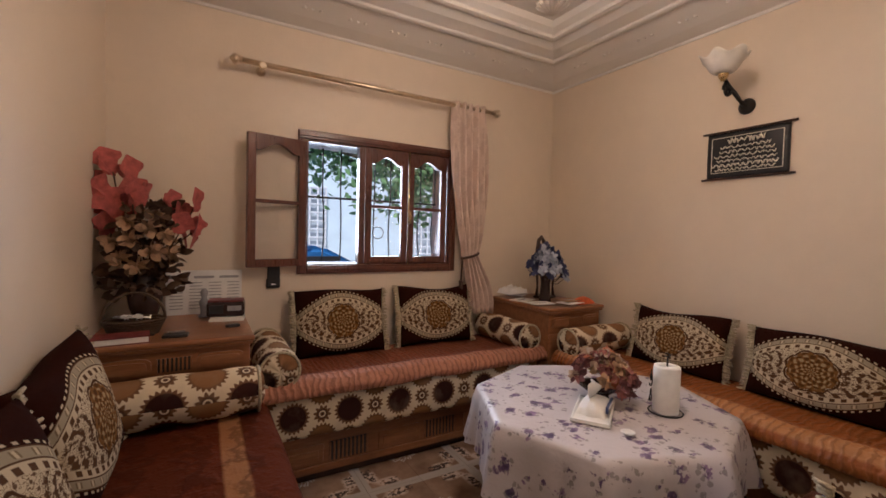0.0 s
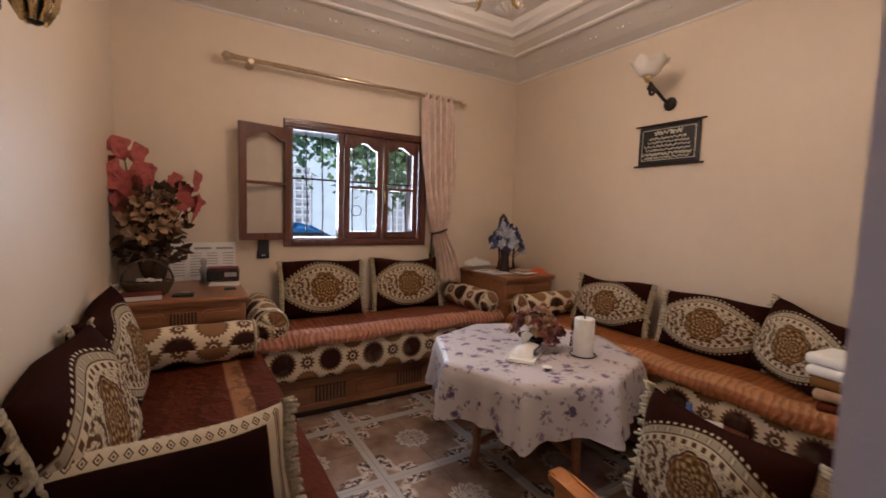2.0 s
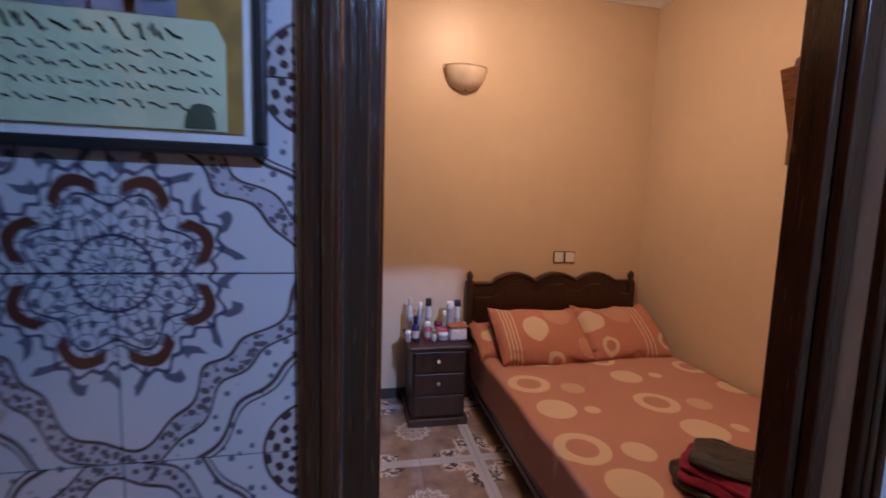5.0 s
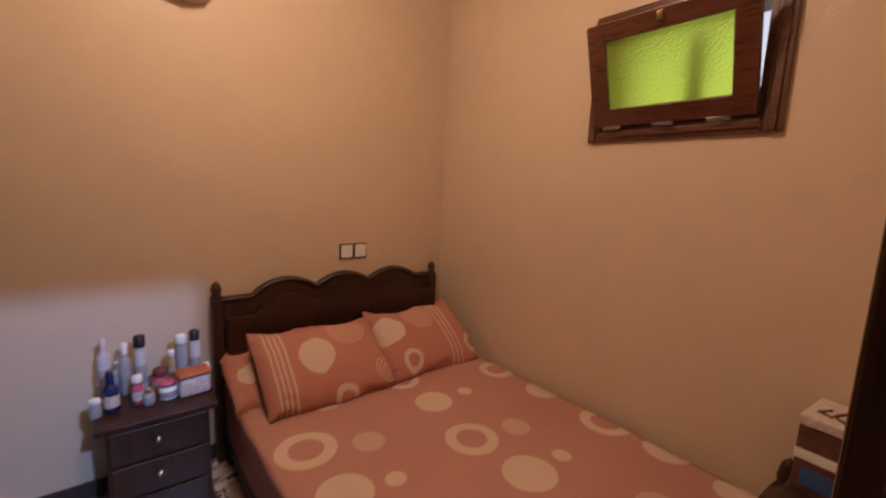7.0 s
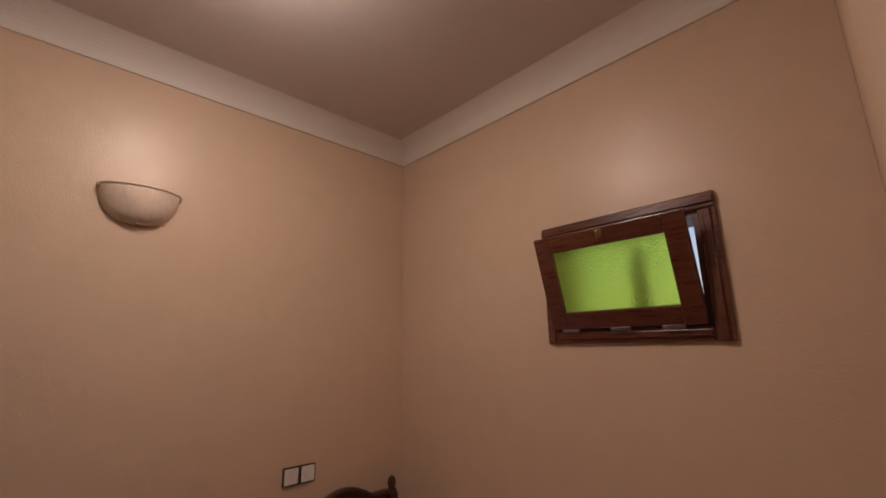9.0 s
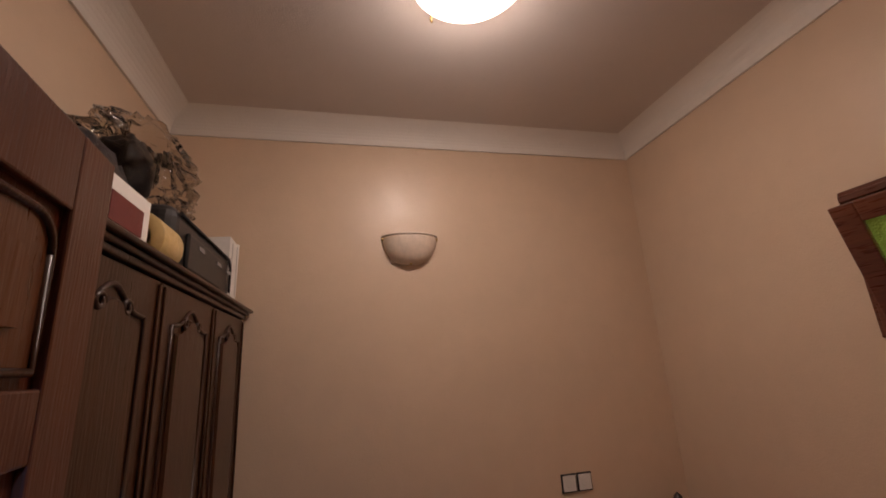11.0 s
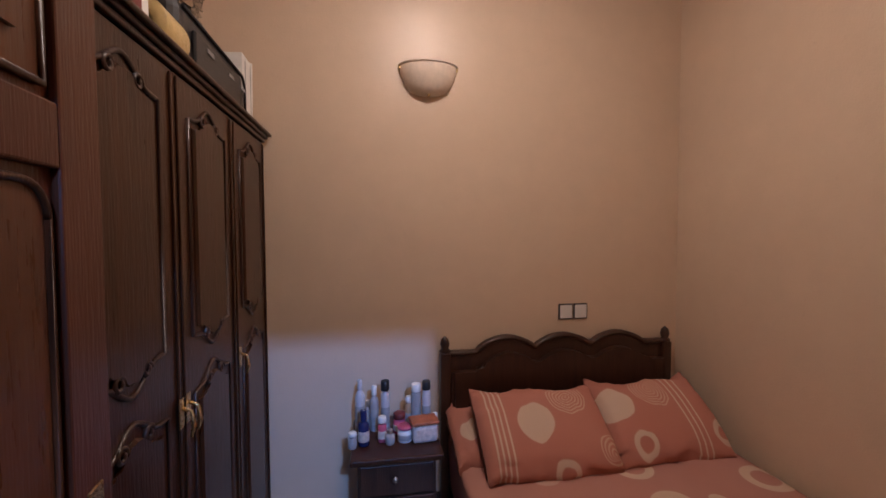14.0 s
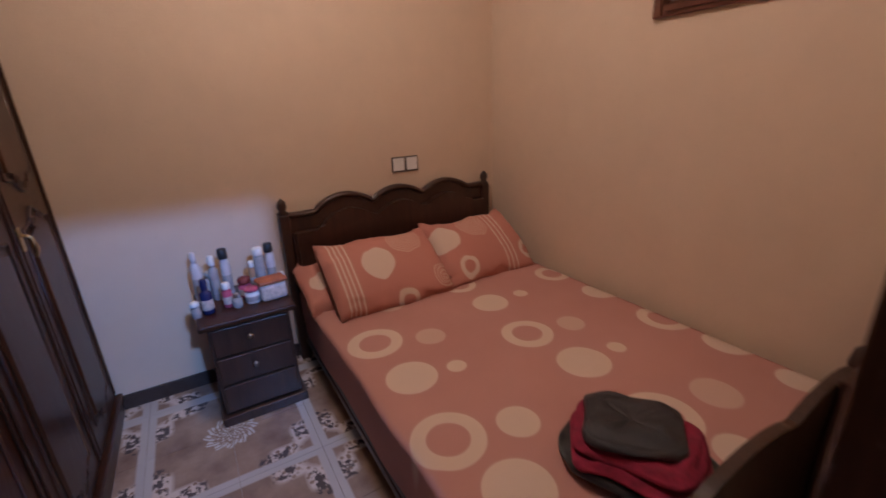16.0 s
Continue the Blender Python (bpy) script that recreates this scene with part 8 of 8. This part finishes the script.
grid_mesh(bw, 30, 14, bowl_at)
bo = part("glass_bowl", bw, M["alabaster"], sc, smooth=True)
bo.modifiers.new("thick", "SOLIDIFY").thickness = 0.004
part("back_plate", boxes(((-0.006, -0.11, -0.14), (0, 0.11, -0.01)), bevel=0.002), M["alabaster"], sc)
part("rim", tube(bmesh.new(), [(-0.102 * math.sin(math.pi * k / 24) - 0.006, -0.154 * math.cos(math.pi * k / 24), 0) for k in range(25)], 0.005, 6), M["alabaster"], sc)
for y, z, x in ((-0.150, -0.012, -0.016), (0.150, -0.012, -0.016), (0.0, -0.150, -0.03)):
    part("clip", boxes(((x - 0.012, y - 0.007, z - 0.010), (x + 0.012, y + 0.007, z + 0.010)), bevel=0.003), M["brass"], sc)

cl = thing("ceiling_light", "round glowing glass ceiling light with metal clips", "ceiling light", (BED_LAMP[0], BED_LAMP[1], 0))
n = Nodes("glowing_ceiling_glass")
M["glow"] = n.done((0.9, 0.85, 0.8), 0.4, Emission_Color=(1.0, 0.80, 0.66), Emission_Strength=11.0)
part("base", lathe(bmesh.new(), [(0.001, BTOP), (0.20, BTOP - 0.001), (0.20, BTOP - 0.022), (0.001, BTOP - 0.022)], sides=32), M["white"], cl)
part("glass_dish", lathe(bmesh.new(), [(0.218, BTOP - 0.026), (0.205, BTOP - 0.038), (0.155, BTOP - 0.056), (0.09, BTOP - 0.067), (0.001, BTOP - 0.071)], sides=36), M["glow"], cl, smooth=True)
for k in range(3):
    a = k * math.tau / 3 + 0.45
    part("clip", tube(bmesh.new(), [(0.205 * math.cos(a), 0.205 * math.sin(a), BTOP - 0.015), (0.236 * math.cos(a), 0.236 * math.sin(a), BTOP - 0.025), (0.228 * math.cos(a), 0.228 * math.sin(a), BTOP - 0.046)], 0.006, 6), M["brass"], cl)

# ---------------------------------------------------------------- bedroom: high window
win2 = tagged(new("window_2"), "small high wooden window, tilted open, green frosted glass", "window", kind="structure")
moulded_frame(win2, 1.535, 2.278, 1.692, 2.238, YBS, 0.062, 0.020, 1, M["brown_wood_x"])
ln = bmesh.new()
for lo, hi in (((BX0, YBS - 0.18, BZ0), (BX0 + 0.02, YBS - 0.001, BZ1)), ((BX1 - 0.02, YBS - 0.18, BZ0), (BX1, YBS - 0.001, BZ1)), ((BX0 + 0.02, YBS - 0.18, BZ1 - 0.02), (BX1 - 0.02, YBS - 0.001, BZ1)), ((BX0 + 0.02, YBS - 0.18, BZ0), (BX1 - 0.02, YBS - 0.001, BZ0 + 0.02))):
    box(ln, lo, hi)
part("lining", ln, M["brown_wood_x"], win2)
sh = new("tilted_sash")
sh.parent = win2
sh.matrix_world = pose(1.920, YBS + 0.014, BZ0 + 0.012, -16, 0, 0)
SW, SHH = 0.625, 0.415
for x0, x1, z0, z1 in ((-SW / 2, -SW / 2 + 0.074, 0, SHH), (SW / 2 - 0.080, SW / 2, 0, SHH), (-SW / 2 + 0.074, SW / 2 - 0.080, 0, 0.072), (-SW / 2 + 0.074, SW / 2 - 0.080, SHH - 0.074, SHH)):
    part("sash_bar", boxes(((x0, 0.0, z0), (x1, 0.036, z1)), bevel=0.005), M["brown_wood_x"], sh)
n = Nodes("green_frosted_glass")
bumpy = n.voronoi(120, "object")
M["green_glass"] = n.done((0.72, 0.98, 0.16), 0.5, bumpy, 0.004, Transmission_Weight=0.9, IOR=1.3)
pg = part("pane", boxes(((-SW / 2 + 0.056, 0.015, 0.056), (SW / 2 - 0.056, 0.020, SHH - 0.056))), M["green_glass"], sh, "green frosted glass")
pg.visible_shadow = False
part("latch", boxes(((-0.012, 0.0365, SHH - 0.045), (0.012, 0.048, SHH - 0.012)), bevel=0.003), M["brass"], sh)
for x in (-0.2, 0.0, 0.22):
    part("rail_clip", boxes(((x - 0.04, 0.037, -0.012), (x + 0.04, 0.042, 0.002)), bevel=0.001), M["steel"], sh)
pole = structure("pipe_outside", tube(bmesh.new(), [(1.86, YBS - 0.06, BZ0 + 0.021), (1.86, YBS - 0.06, 2.03), (1.86, YBS - 0.06, 2.09)], [0.03, 0.03, 0.014], 10), M["olive_leaf"], "dark pipe seen through the frosted pane", "pipe")
# unseen overhang added so no sun streak falls on the bed
structure("eave_outside", boxes(((0.9, YBS - 0.85, 2.42), (3.4, YBS - 0.222, 2.52))), M["facade"], "unseen slab added above the small window to block sun", "eave")
structure("backyard_wall", boxes(((-4, -9.2, -0.1), (8, -9.0, 1.0))), M["facade"], "pale wall across the back yard", "wall")
structure("backyard_ground", boxes(((-6, -9.0, -0.3), (9, YBS - 0.23, -0.1))), M["asphalt"], "pale concrete back yard", "ground")

# box and pieces at the bed foot
ob = thing("storage_box", "stacked product carton, pale lid, brown sides", "box", (1.245, -2.50, 0.60), -4)
part("carton", boxes(((-0.08, -0.095, 0.0), (0.08, 0.095, 0.205)), bevel=0.003), plain("brown_printed_card", (0.13, 0.05, 0.035), 0.6, 0, 30, 0.5), ob)
part("lid", boxes(((-0.084, -0.10, 0.2055), (0.084, 0.10, 0.235)), bevel=0.004), M["cream_jar"], ob)
lt = bmesh.new()
for k, (x, l) in enumerate(((-0.04, 0.05), (0.0, 0.06), (0.035, 0.045))):
    tube(lt, [(x, -0.05 + 0.02 * k, 0.2365), (x + 0.02, -0.05 + 0.02 * k + l, 0.2365), (x - 0.015, 0.0 + l, 0.2365)], 0.0045, 5)
part("print_mark", lt, M["olive_leaf"], ob)
part("white_band", boxes(((-0.0815, 0.0955, 0.10), (0.0815, 0.098, 0.13))), M["paper"], ob)
part("side_print", boxes(((-0.05, 0.0955, 0.02), (0.06, 0.097, 0.075))), M["blue_plastic"], ob)
ob2 = thing("storage_crate", "dark low chest at the bed foot", "chest", (1.25, -2.45, 0))
part("body", boxes(((-0.105, -0.155, 0.0), (0.09, 0.15, 0.57)), bevel=0.006), M["bed_wood"], ob2)
part("lid", boxes(((-0.11, -0.16, 0.5705), (0.092, 0.155, 0.599)), bevel=0.006), M["bed_wood"], ob2)
